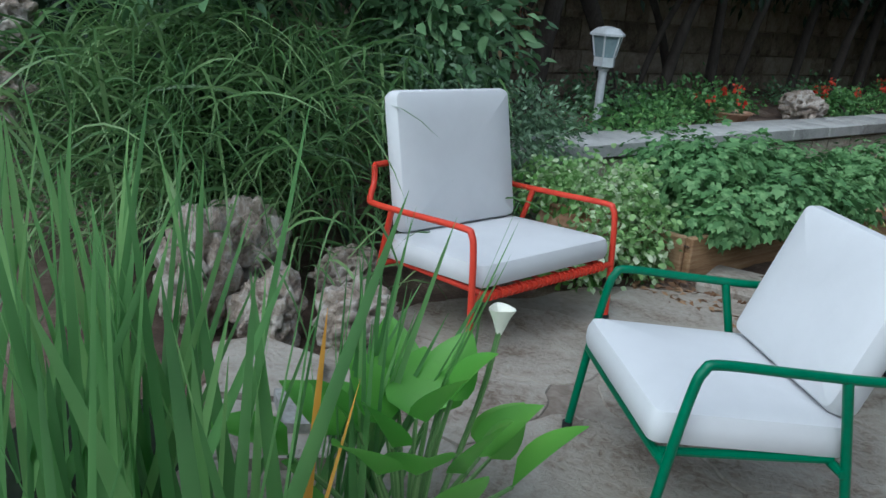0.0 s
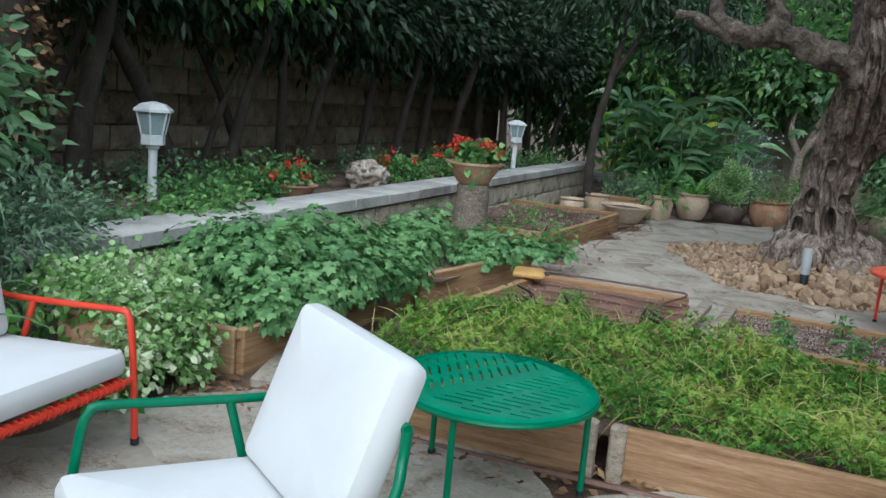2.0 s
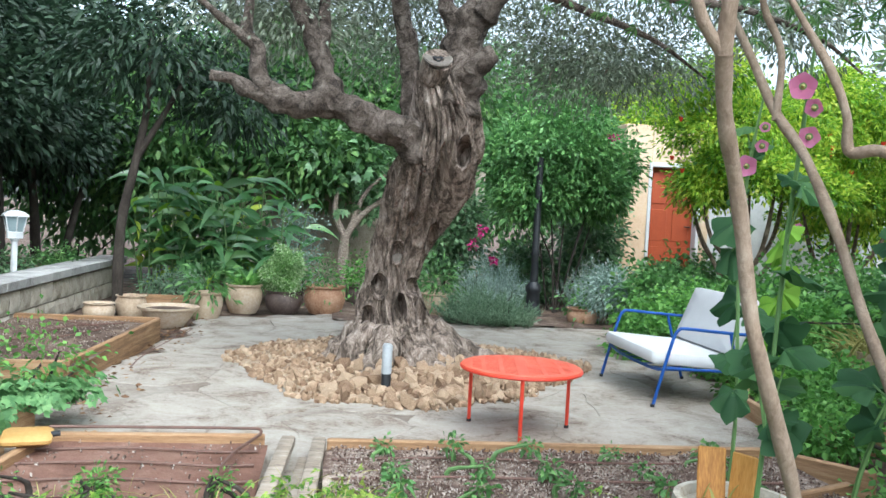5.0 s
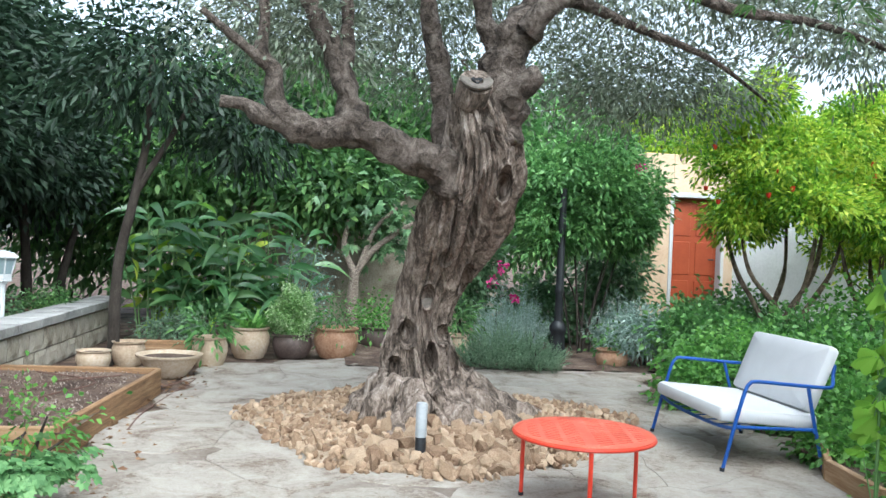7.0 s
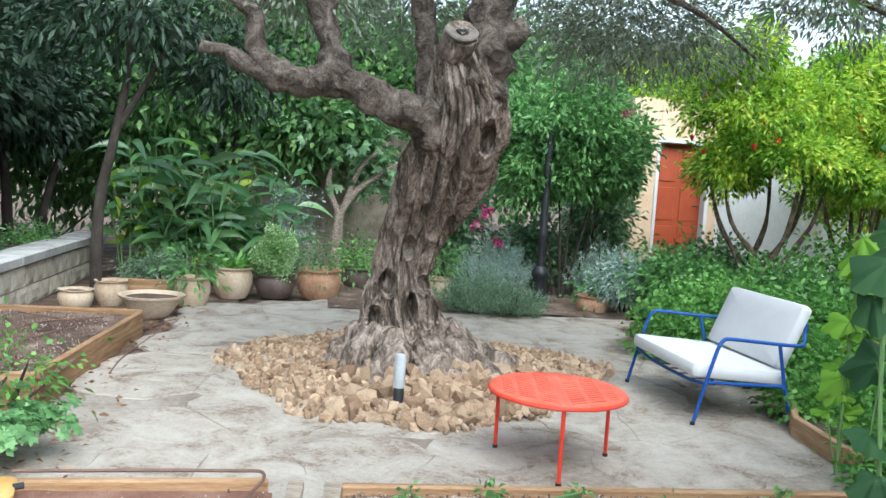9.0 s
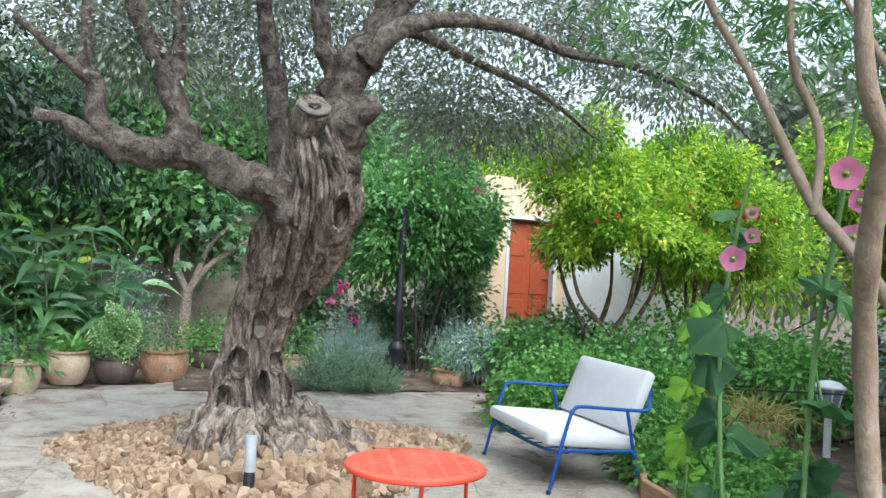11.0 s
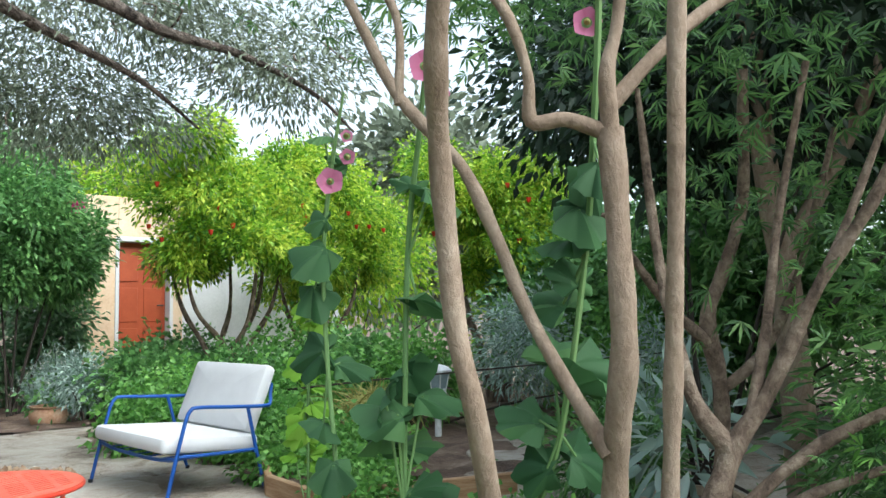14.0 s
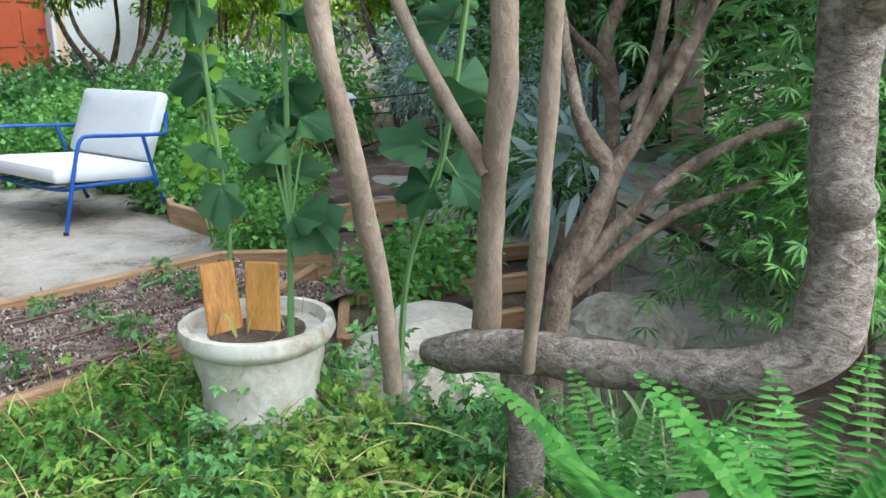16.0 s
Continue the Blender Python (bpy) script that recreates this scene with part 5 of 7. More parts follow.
a = rng.normal(0, 1, (n, 3)) * np.array([1, 1, 0.12])
v, f = leaf_arrays(p, a, rng.uniform(0.03, 0.07, n), rng.uniform(0.015, 0.035, n), 2, 0.0)
tagged(part("leaf_litter", array_mesh("leaf_litter", v, f, L_DRY), L_DRY), "dry brown fallen leaves on the soil", "leaves", "", "stuff")


# ---- slim trunks beside the walker ----
def trunk_set(name, label, at, parts, material, sides=12, wobble=0.08):
    t = thing(name, label, "tree", at)
    o = np.array(at.translation)
    for kind, pts, radii in parts:
        part(kind, Shape().tube([tuple(np.array(p) - o) for p in pts], radii, sides, 6, wobble, 9), material, t)
    return t


fallen = trunk_set("fallen_tree", "grey horizontal tree trunk sprouting upright stems", pose(1.9, 1.6, 0.0), [
    ("trunk", [(1.9, 1.73, 0.45), (1.9, 1.66, 0.465), (1.91, 1.51, 0.5), (1.93, 1.27, 0.525), (1.94, 1.06, 0.555), (1.97, 0.95, 0.61), (2.0, 0.93, 0.72), (2.03, 0.94, 0.87), (2.05, 0.96, 1.09), (2.05, 0.97, 1.3), (2.1, 1.0, 1.7), (2.25, 1.0, 2.2)], [0.030, 0.044, 0.0460, 0.0445, 0.0470, 0.0521, 0.0538, 0.0521, 0.0504, 0.0462, 0.0420, 0.0336]),
    ("prop", [(1.93, 1.52, 0.5), (1.92, 1.48, 0.3), (1.9, 1.46, 0.1)], [0.035, 0.036, 0.04]),
    ("knob", [(2.02, 0.94, 0.84), (1.98, 0.91, 0.88), (1.965, 0.9, 0.9)], [0.05, 0.038, 0.012]),
    ("limb", [(2.05, 0.96, 1.15), (1.95, 0.86, 1.25), (1.8, 0.75, 1.4)], [0.04, 0.032, 0.025]),
], GREY_BARK, 16, 0.18)
smooth_tree = trunk_set("slim_tree", "slim tree of several smooth pale brown stems", pose(1.8, 1.55, 0.1), [
    ("stem", [(1.69, 1.64, 0.46), (1.63, 1.6, 0.66), (1.56, 1.57, 0.83), (1.48, 1.53, 1.0), (1.44, 1.53, 1.14), (1.4, 1.51, 1.31), (1.36, 1.48, 1.42), (1.3, 1.42, 1.53), (1.25, 1.35, 1.66)], [0.0209, 0.0187, 0.0180, 0.0173, 0.0173, 0.0173, 0.0169, 0.0173, 0.0187]),
    ("stem", [(1.25, 1.35, 1.65), (1.24, 1.31, 1.75), (1.25, 1.28, 1.9), (1.26, 1.24, 2.2), (1.2, 1.2, 2.6)], [0.0180, 0.0158, 0.0144, 0.0115, 0.0072]),
    ("stem", [(1.25, 1.35, 1.65), (1.19, 1.33, 1.72), (1.15, 1.31, 1.85), (1.1, 1.3, 2.1), (1.0, 1.3, 2.5)], [0.0144, 0.0122, 0.0101, 0.0079, 0.0050]),
    ("stem", [(1.94, 1.6, 0.5), (1.88, 1.54, 0.8), (1.84, 1.5, 0.93), (1.81, 1.46, 1.09), (1.78, 1.45, 1.34), (1.77, 1.45, 1.48)], [0.0310, 0.0266, 0.0281, 0.0245, 0.0238, 0.0259]),
    ("branch", [(1.77, 1.45, 1.47), (1.72, 1.51, 1.5), (1.68, 1.56, 1.5), (1.66, 1.55, 1.58), (1.62, 1.56, 1.68), (1.59, 1.62, 1.79), (1.5, 1.7, 2.0)], [0.0173, 0.0130, 0.0122, 0.0115, 0.0108, 0.0094, 0.0058]),
    ("branch", [(1.77, 1.45, 1.47), (1.75, 1.44, 1.58), (1.76, 1.42, 1.68), (1.74, 1.38, 1.9), (1.7, 1.3, 2.3)], [0.0187, 0.0144, 0.0115, 0.0094, 0.0058]),
    ("branch", [(1.77, 1.45, 1.52), (1.83, 1.38, 1.62), (1.95, 1.31, 1.73), (2.08, 1.21, 1.79), (2.3, 1.1, 1.95)], [0.0158, 0.0130, 0.0108, 0.0094, 0.0072]),
    ("branch", [(1.84, 1.52, 0.88), (1.83, 1.6, 1.0), (1.82, 1.7, 1.16), (1.79, 1.75, 1.31), (1.75, 1.8, 1.45), (1.76, 1.9, 1.54), (1.73, 1.99, 1.65), (1.68, 2.05, 1.81), (1.61, 2.1, 1.98), (1.54, 2.14, 2.12), (1.4, 2.2, 2.5)], [0.0202, 0.0158, 0.0144, 0.0144, 0.0144, 0.0144, 0.0144, 0.0122, 0.0108, 0.0094, 0.0058]),
    ("branch", [(1.73, 1.98, 1.62), (1.74, 1.99, 1.81), (1.7, 2.03, 1.95), (1.69, 2.04, 2.09), (1.75, 2.1, 2.5)], [0.0122, 0.0101, 0.0094, 0.0086, 0.0050]),
    ("stem", [(1.85, 1.43, 0.5), (1.79, 1.37, 0.79), (1.75, 1.33, 1.04), (1.69, 1.28, 1.31), (1.64, 1.24, 1.58), (1.58, 1.18, 1.95), (1.5, 1.1, 2.5)], [0.0158, 0.0151, 0.0148, 0.0144, 0.0144, 0.0130, 0.0086]),
], SMOOTH_BARK, 14, 0.16)
many = trunk_set("bushy_tree", "low grey tree with many crooked spreading limbs", pose(2.45, 1.72, 0.0), [
    ("stem", [(2.42, 1.75, 0.0), (2.45, 1.72, 0.44), (2.52, 1.68, 0.62), (2.58, 1.63, 0.8), (2.63, 1.56, 0.93), (2.69, 1.44, 1.21), (2.71, 1.35, 1.35), (2.72, 1.27, 1.49), (2.8, 1.1, 1.9)], [0.0432, 0.0360, 0.0346, 0.0259, 0.0202, 0.0173, 0.0158, 0.0144, 0.0101]),
    ("limb", [(2.57, 1.64, 0.78), (2.55, 1.72, 0.89), (2.54, 1.75, 1.0), (2.6, 1.85, 1.3), (2.6, 1.9, 1.8)], [0.0274, 0.0230, 0.0194, 0.0144, 0.0101]),
    ("limb", [(2.48, 1.7, 0.5), (2.61, 1.54, 0.72), (2.71, 1.35, 0.87), (2.78, 1.14, 0.95), (2.95, 0.9, 1.05)], [0.0259, 0.0187, 0.0158, 0.0130, 0.0101]),
    ("limb", [(2.48, 1.7, 0.45), (2.66, 1.53, 0.64), (2.79, 1.36, 0.73), (3.0, 1.2, 0.8)], [0.0216, 0.0158, 0.0115, 0.0072]),
    ("limb", [(2.6, 1.6, 0.85), (2.68, 1.58, 1.1), (2.72, 1.55, 1.4), (2.7, 1.45, 1.8)], [0.0173, 0.0144, 0.0122, 0.0086]),
    ("limb", [(2.69, 1.44, 1.21), (2.82, 1.4, 1.4), (2.9, 1.3, 1.7), (3.1, 1.2, 2.0)], [0.0144, 0.0115, 0.0094, 0.0072]),
    ("stem", [(3.36, 2.08, 0.0), (3.38, 2.07, 0.8), (3.36, 2.1, 1.1), (3.4, 2.06, 1.27), (3.41, 1.97, 1.55), (3.3, 1.9, 2.0)], [0.0360, 0.0302, 0.0288, 0.0259, 0.0230, 0.0180]),
    ("limb", [(3.37, 2.08, 1.0), (3.2, 2.2, 1.2), (3.0, 2.3, 1.5)], [0.0216, 0.0173, 0.0130]),
    ("limb", [(3.38, 2.07, 0.85), (3.5, 1.95, 1.0), (3.6, 1.85, 1.3), (3.6, 1.7, 1.8)], [0.0230, 0.0187, 0.0158, 0.0115]),
], BROWN_BARK, 12, 0.2)
trunk_set("tree_trunk", "pale peeling tree trunk behind the bushes", pose(4.7, 2.35, 0), [("trunk", [(4.75, 2.33, -0.05), (4.7, 2.35, 1.18), (4.61, 2.4, 1.88), (4.5, 2.45, 3.2)], [0.09, 0.075, 0.065, 0.05]), ("limb", [(4.68, 2.36, 1.4), (4.9, 2.1, 2.0), (5.1, 1.9, 2.6)], [0.05, 0.04, 0.03])], SMOOTH_BARK)

# leaves of those trees
palmate("foliage", smooth_tree, L_VITEX, [((-0.2, 0.3, 2.25), (0.7, 0.6, 0.25), 50), ((0.2, 0.8, 2.2), (0.8, 0.6, 0.3), 90), ((0.2, -0.3, 2.3), (0.5, 0.4, 0.25), 30), ((0.6, 0.3, 2.05), (0.5, 0.5, 0.3), 60), ((0.9, 0.9, 2.3), (0.7, 0.6, 0.4), 70)], 0.055, 6, 0.1, slim=0.18)
palmate("foliage", many, L_VITEX, [((0.5, -0.2, 2.0), (0.9, 0.8, 0.4), 50), ((1.0, 0.0, 1.5), (0.6, 0.8, 0.5), 40), ((0.5, -0.7, 0.75), (0.4, 0.35, 0.3), 34), ((0.75, -0.3, 0.5), (0.5, 0.4, 0.25), 34), ((0.3, -0.55, 1.15), (0.3, 0.3, 0.3), 16)], 0.06, 9, 0.1, slim=0.17)


# ---- hollyhocks ----
def hollyhock(label, stem, blooms, leaves, lit=False):
    b = stem[0]
    o = np.array(b)
    t = thing("hollyhock", label, "plant", pose(*b), "hollyhocks")
    part("stem", Shape().tube([tuple(np.array(p) - o) for p in stem], [0.009] + [0.007] * (len(stem) - 2) + [0.004], 8, 5), STEM, t)
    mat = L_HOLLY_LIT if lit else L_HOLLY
    leaves = list(leaves)
    for i in range(6 if lit else 5):
        k = rng.uniform(0.15, 0.7)
        p = np.array(stem[0]) * (1 - k) + np.array(stem[-1]) * k
        near = np.array(min(stem, key=lambda w: abs(w[2] - p[2])))
        leaves.append((near[0] + rng.normal(0, 0.02), near[1] + rng.normal(0, 0.02), p[2], rng.uniform(0.11, 0.17), rng.uniform(0, 360)))
    for x, y, z, s, q in leaves:
        s *= 0.85
        base = np.array([[x, y, z]]) - o
        d = np.array([[math.cos(radians(q)), math.sin(radians(q)), 0.05]])
        # a broad lobed leaf, cupped, ribbed and ruffled
        ring, rows = 30, 4
        nor = np.array([-0.4, -0.45, 0.75]) + 0.4 * rng.normal(0, 1, 3)
        nor = nor / np.linalg.norm(nor)
        d[0] = np.cross(np.cross(nor, d[0]), nor)
        d[0] /= np.linalg.norm(d[0])
        side = np.cross(d[0], nor)
        vs = [tuple(base[0] + d[0] * s * 0.1)]
        for row in range(1, rows + 1):
            w = row / rows
            for k in range(ring):
                u = 2 * math.pi * k / ring
                lobe = 0.52 * (1 + 0.16 * math.cos(5 * u) * w + 0.03 * math.cos(15 * u) * w) * (1 - 0.62 * math.exp(-((u - math.pi) / 0.28) ** 2))
                along, across = 0.1 + 0.32 * w + w * lobe * math.cos(u), w * lobe * 1.05 * math.sin(u)
                lift = 0.05 * w * math.cos(5 * u) - 0.16 * w * w + 0.035 * w * math.sin(8 * u + x * 90)
                q3 = base[0] + (d[0] * along + side * across + nor * lift) * s
                q3[2] -= 0.2 * s * along**2
                vs.append(tuple(q3))
        fs = [(0, 1 + k, 1 + (k + 1) % ring) for k in range(ring)]
        fs += [(1 + ring * r + k, 1 + ring * r + (k + 1) % ring, 1 + ring * (r + 1) + (k + 1) % ring, 1 + ring * (r + 1) + k) for r in range(rows - 1) for k in range(ring)]
        fs = [g[::-1] for g in fs]
        part("leaf", Shape().add(vs, fs), mat, t)
        near = min(stem, key=lambda p: abs(p[2] - z + 0.04))
        part("petiole", Shape().tube([tuple(np.array(near) - o), tuple(base[0] + d[0] * s * 0.2)], [0.004, 0.003], 6), STEM, t)
    for x, y, z, s in blooms:
        s *= 0.68
        c = np.array([x, y, z]) - o
        face = unit(np.array([[0.45 - x, 0.55 - y, 1.2 - z + 0.1]]) + rng.normal(0, 0.25, (1, 3)))[0]
        a = unit(np.cross(face, [0, 0, 1.0]))
        bb = np.cross(a, face)
        q = np.linspace(0, 2 * math.pi, 5, endpoint=False) + rng.uniform(0, 1)
        d = a[None] * np.cos(q)[:, None] + bb[None] * np.sin(q)[:, None] + face[None] * 0.35
        flower = part("calyx", Shape().lathe([(0.002, -0.012), (0.01, -0.004), (0.012, 0.004)], (0, 0, 0), 8), STEM, t)
        flower.matrix_basis = Matrix.Translation(c) @ Vector(face).to_track_quat("Z", "Y").to_matrix().to_4x4()
        for j in range(5):
            v, f = leaf_arrays(c[None], d[j:j + 1], s * 0.62, s * 0.66, 5, 0.0, 0.08, "round", up=face[None])
            part("petal", array_mesh("petal", v, f, PINK, True), PINK, t)
        part("flower_heart", Shape().lathe([(0.004, 0), (0.007, 0.012), (0.002, 0.022)], sides=8), L_STRAW, t, "pale yellow flower heart").matrix_basis = Matrix.Translation(c) @ Vector(face).to_track_quat("Z", "Y").to_matrix().to_4x4()
    return t


hollyhock("tall hollyhock with pink flowers rising over the mulch bed", [(1.93, 2.52, 0.1), (1.95, 2.5, 0.6), (1.97, 2.57, 1.0), (1.97, 2.59, 1.31), (1.97, 2.55, 1.57), (1.98, 2.5, 1.8)], [(1.93, 2.5, 1.53, 0.1), (1.96, 2.46, 1.6, 0.06), (1.99, 2.5, 1.67, 0.05)], [(1.97, 2.56, 1.35, 0.16, 200), (1.97, 2.53, 1.55, 0.1, 20), (1.97, 2.56, 1.43, 0.09, 160), (1.97, 2.57, 1.62, 0.1, 330), (1.97, 2.57, 1.68, 0.09, 200)])
hollyhock("tall hollyhock with drooping lobed leaves in the pot corner", [(1.8, 2.08, 0.4), (1.82, 2.08, 0.7), (1.86, 2.1, 1.28), (1.85, 2.04, 1.59), (1.84, 1.98, 1.9)], [(1.8, 1.97, 1.72, 0.1), (1.83, 1.97, 1.58, 0.08), (1.83, 1.95, 1.66, 0.07)], [(1.84, 2.1, 1.03, 0.15, 60), (1.84, 2.08, 0.75, 0.16, 250), (1.83, 2.1, 0.82, 0.15, 20), (1.85, 2.08, 0.95, 0.16, 330), (1.82, 2.08, 0.72, 0.15, 300), (1.86, 2.08, 1.45, 0.1, 60)])
hollyhock("tall hollyhock with a spire of large pink flowers", [(1.98, 1.9, 0.2), (1.95, 1.83, 0.6), (1.94, 1.71, 0.89), (1.92, 1.62, 1.26), (1.86, 1.55, 1.49), (1.82, 1.5, 1.75), (1.79, 1.48, 2.0)], [(1.82, 1.53, 1.71, 0.075), (1.82, 1.5, 1.77, 0.07), (1.81, 1.49, 1.83, 0.065), (1.8, 1.49, 1.88, 0.055), (1.79, 1.49, 1.93, 0.05)], [(1.93, 1.67, 1.15, 0.15, 60), (1.94, 1.75, 1.03, 0.17, 20), (1.94, 1.74, 0.9, 0.16, 100), (1.94, 1.7, 0.84, 0.16, 340), (1.94, 1.7, 1.03, 0.14, 320), (1.93, 1.66, 1.3, 0.12, 200), (1.92, 1.64, 1.38, 0.12, 20), (1.9, 1.6, 1.45, 0.11, 250)])
hollyhock("young hollyhock behind the blue chair, its lit look put into bright leaf green", [(3.2, 4.4, 0.05), (3.22, 4.42, 0.7), (3.25, 4.45, 1.35)], [(3.3, 4.4, 1.35, 0.06)], [(3.22, 4.42, 0.36 + 0.075 * i, 0.17, 75 * i) for i in range(14)], True)

# ferns
def fern(label, base, fronds, length, parent=None):
    t = thing("fern", label, "fern", pose(*base), "ferns")
    for i in range(fronds):
        q = 2.4 * i + rng.uniform(-0.3, 0.3)
        tilt = rng.uniform(0.08, 0.4)
        d = np.array([math.cos(q) * tilt, math.sin(q) * tilt, 1.0])
        d /= np.linalg.norm(d)
        L = length * rng.uniform(0.7, 1.15)
        s = np.linspace(0.08, 1, 26)
        sp = d[None] * (L * s)[:, None] + np.array([math.cos(q), math.sin(q), -0.6]) * (0.3 * L * s**2)[:, None]
        tang = np.gradient(sp, axis=0)
        side = unit(np.cross(tang, [0, 0, 1.0]))
        w = 0.135 * L * np.sin(math.pi * (0.12 + 0.86 * s)) ** 0.8 + 0.006
        pp = np.concatenate([sp, sp])
        aa = np.concatenate([side, -side]) + np.concatenate([unit(tang)] * 2) * 0.35
        v, f = leaf_arrays(pp, aa, np.concatenate([w, w]), np.full(52, 0.021 * L / 0.45), 3, 0.2, 0.06, up=np.tile([0, 0, 1.0], (52, 1)))
        part("frond", array_mesh("frond", v, f, L_FERN, True), L_FERN, t)
    return t


fern("bright green fern growing from the dark pot", (1.5, 0.82, 0.42), 22, 0.34)
fern("bright green fern beside the fallen trunk", (1.76, 1.16, 0.22), 5, 0.42)
fern("bright green fern beside the fallen trunk", (1.74, 0.98, 0.2), 5, 0.42)
t = thing("strap_lily", "clump of dark strap leaves under the fallen trunk", "plant", pose(2.2, 1.35, 0.0))
blades("foliage", t, L_GRASS, (0, 0, 0), 110, 0.6, 0.016, 0.4, 0.35, 0.16)
blades("outer_foliage", t, L_GRASS, (-0.25, 0.05, 0), 90, 0.5, 0.017, 0.5, 0.5, 0.16)


# ---- parsley and seedlings ----
def herb_bed(name, label, x0, y0, x1, y1, z, n, size, material, tall):
    t = thing(name, label, "plants", pose((x0 + x1) / 2, (y0 + y1) / 2, z), "", "stuff")
    c = np.stack([rng.uniform(x0, x1, n) - (x0 + x1) / 2, rng.uniform(y0, y1, n) - (y0 + y1) / 2, np.zeros(n)], 1)
    hump = np.array([0.55 + 0.9 * noise.noise(Vector(q) * 2.3) for q in c])
    c[:, 2] = np.abs(rng.normal(0.5, 0.32, n)) * tall * np.clip(hump, 0.25, 1.3)
    # each leaf is three cut leaflets on a short stalk
    nor = unit(np.array([0, 0, 0.9]) + rng.normal(0, 0.6, (n, 3)))
    e1 = unit(np.cross(nor, rng.normal(0, 1, (n, 3))))
    e2 = np.cross(nor, e1)
    big = rng.uniform(0.6, 1.4, n) * size
    pairs = []
    for q, along, w in ((0, 0.35, 1.0), (1.25, 0.1, 0.85), (-1.25, 0.1, 0.85), (0.55, 0.25, 0.7), (-0.55, 0.25, 0.7)):
        d = e1 * math.cos(q) + e2 * math.sin(q)
        pairs.append(leaf_arrays(c + e1 * (big * along)[:, None], d, big * w, big * 0.42, 2, 0.3, 0.12, up=nor))
    v, f = join_arrays(*pairs)
    part("leaves", array_mesh("leaves", v, f, material), material, t)
    return t, c


herb, c = herb_bed("parsley_patch", "dense tangled parsley with yellowing stalks in the bed", -0.98, 1.34, 1.98, 2.86, 0.14, 13000, 0.026, L_PARSLEY, 0.17)
k = rng.choice(len(c), 3200, replace=False)
a = rng.normal(0, 0.9, (3200, 3)) + np.array([0, 0, 0.25])
v, f = leaf_arrays(c[k] * np.array([1, 1, 0.95]), a, rng.uniform(0.06, 0.24, 3200), 0.0045, 4, 0.4, 0.1, "blade")
part("stalks", array_mesh("stalks", v, f, L_STRAW, True), L_STRAW, herb, "straw-yellow stalks")
herb_bed("weed_patch", "low green weeds round the pot and trunks", 1.35, 1.05, 2.3, 2.25, 0.1, 4200, 0.03, L_MID, 0.24)
for i in range(15):
    x, y = 0.78 + 0.42 * (i % 5) + rng.uniform(-0.07, 0.07), 3.22 + 0.3 * (i // 5) + rng.uniform(-0.05, 0.05)
    s = rng.uniform(0.5, 0.85)
    bush("seedling", "small dark green vegetable seedling in the mulch", "seedling", L_MID, [((x, y, 0.1 + 0.07 * s), (0.07 * s, 0.07 * s, 0.06 * s), 14)], 0.055 * s, 0.028 * s, "seedlings", per=4, spread=0.015, foot=0.09, stems=1, stem_mat=STEM)
for i in range(5):
    x, y = rng.uniform(-0.7, 0.2), rng.uniform(2.92, 3.1)
    bush("seedling", "feathery young carrot tops beside the parsley", "seedling", L_GREEN, [((x, y, 0.2), (0.06, 0.06, 0.09), 16)], 0.03, 0.012, "carrot tops", per=6, spread=0.02, foot=0.1)


# ---- planter greenery ----
def lobed(name, label, category, material, blobs, size, foot, per=10, spread=0.06, stems=8):
    """Foliage of round lobed leaves, each of five lobes."""
    c0 = blobs[0][0]
    t = thing(name, label, category, pose(c0[0], c0[1], foot))
    allp = []
    for centre, radii, count in blobs:
        p, a = clumps((centre[0] - c0[0], centre[1] - c0[1], centre[2] - foot), radii, count, per, spread, 0.5, 0.0)
        allp.append((p, a))
    p, a = np.concatenate([q[0] for q in allp]), np.concatenate([q[1] for q in allp])
    nor = unit(a + np.array([0, 0, 0.9]))
    e1 = unit(np.cross(nor, rng.normal(0, 1, p.shape)))
    e2 = np.cross(nor, e1)
    s = rng.uniform(0.6, 1.3, len(p)) * size
    pairs = []
    for q in (-1.9, -0.95, 0, 0.95, 1.9):
        d = e1 * math.cos(q) + e2 * math.sin(q)
        pairs.append(leaf_arrays(p, d, s * (0.62 if abs(q) < 1 else 0.5), s * 0.42, 2, 0.12, 0.06, up=nor))
    v, f = join_arrays(*pairs)
    part("foliage", array_mesh("foliage", v, f, material), material, t)
    for i in range(stems):
        b = blobs[i % len(blobs)]
        e = np.array(b[0]) - np.array([c0[0], c0[1], foot]) + rng.normal(0, 0.4, 3) * np.array(b[1])
        part("stem", Shape().tube([(e[0] * 0.7, e[1] * 0.7, -0.02), tuple(e * np.array([0.9, 0.9, 0.6])), tuple(e)], [0.007, 0.006, 0.003], 6, 3), STEM, t)
    return t


lobed("pelargonium", "big bushy scented pelargonium spilling over the planter", "plant", L_PEL, [((-1.85, 1.95, 0.36), (0.5, 0.6, 0.24), 170), ((-1.8, 2.6, 0.34), (0.45, 0.6, 0.22), 160), ((-1.5, 2.3, 0.28), (0.3, 0.65, 0.2), 110), ((-1.5, 1.75, 0.25), (0.22, 0.35, 0.16), 50), ((-1.4, 2.7, 0.22), (0.2, 0.4, 0.16), 44)], 0.068, 0.16, per=15)
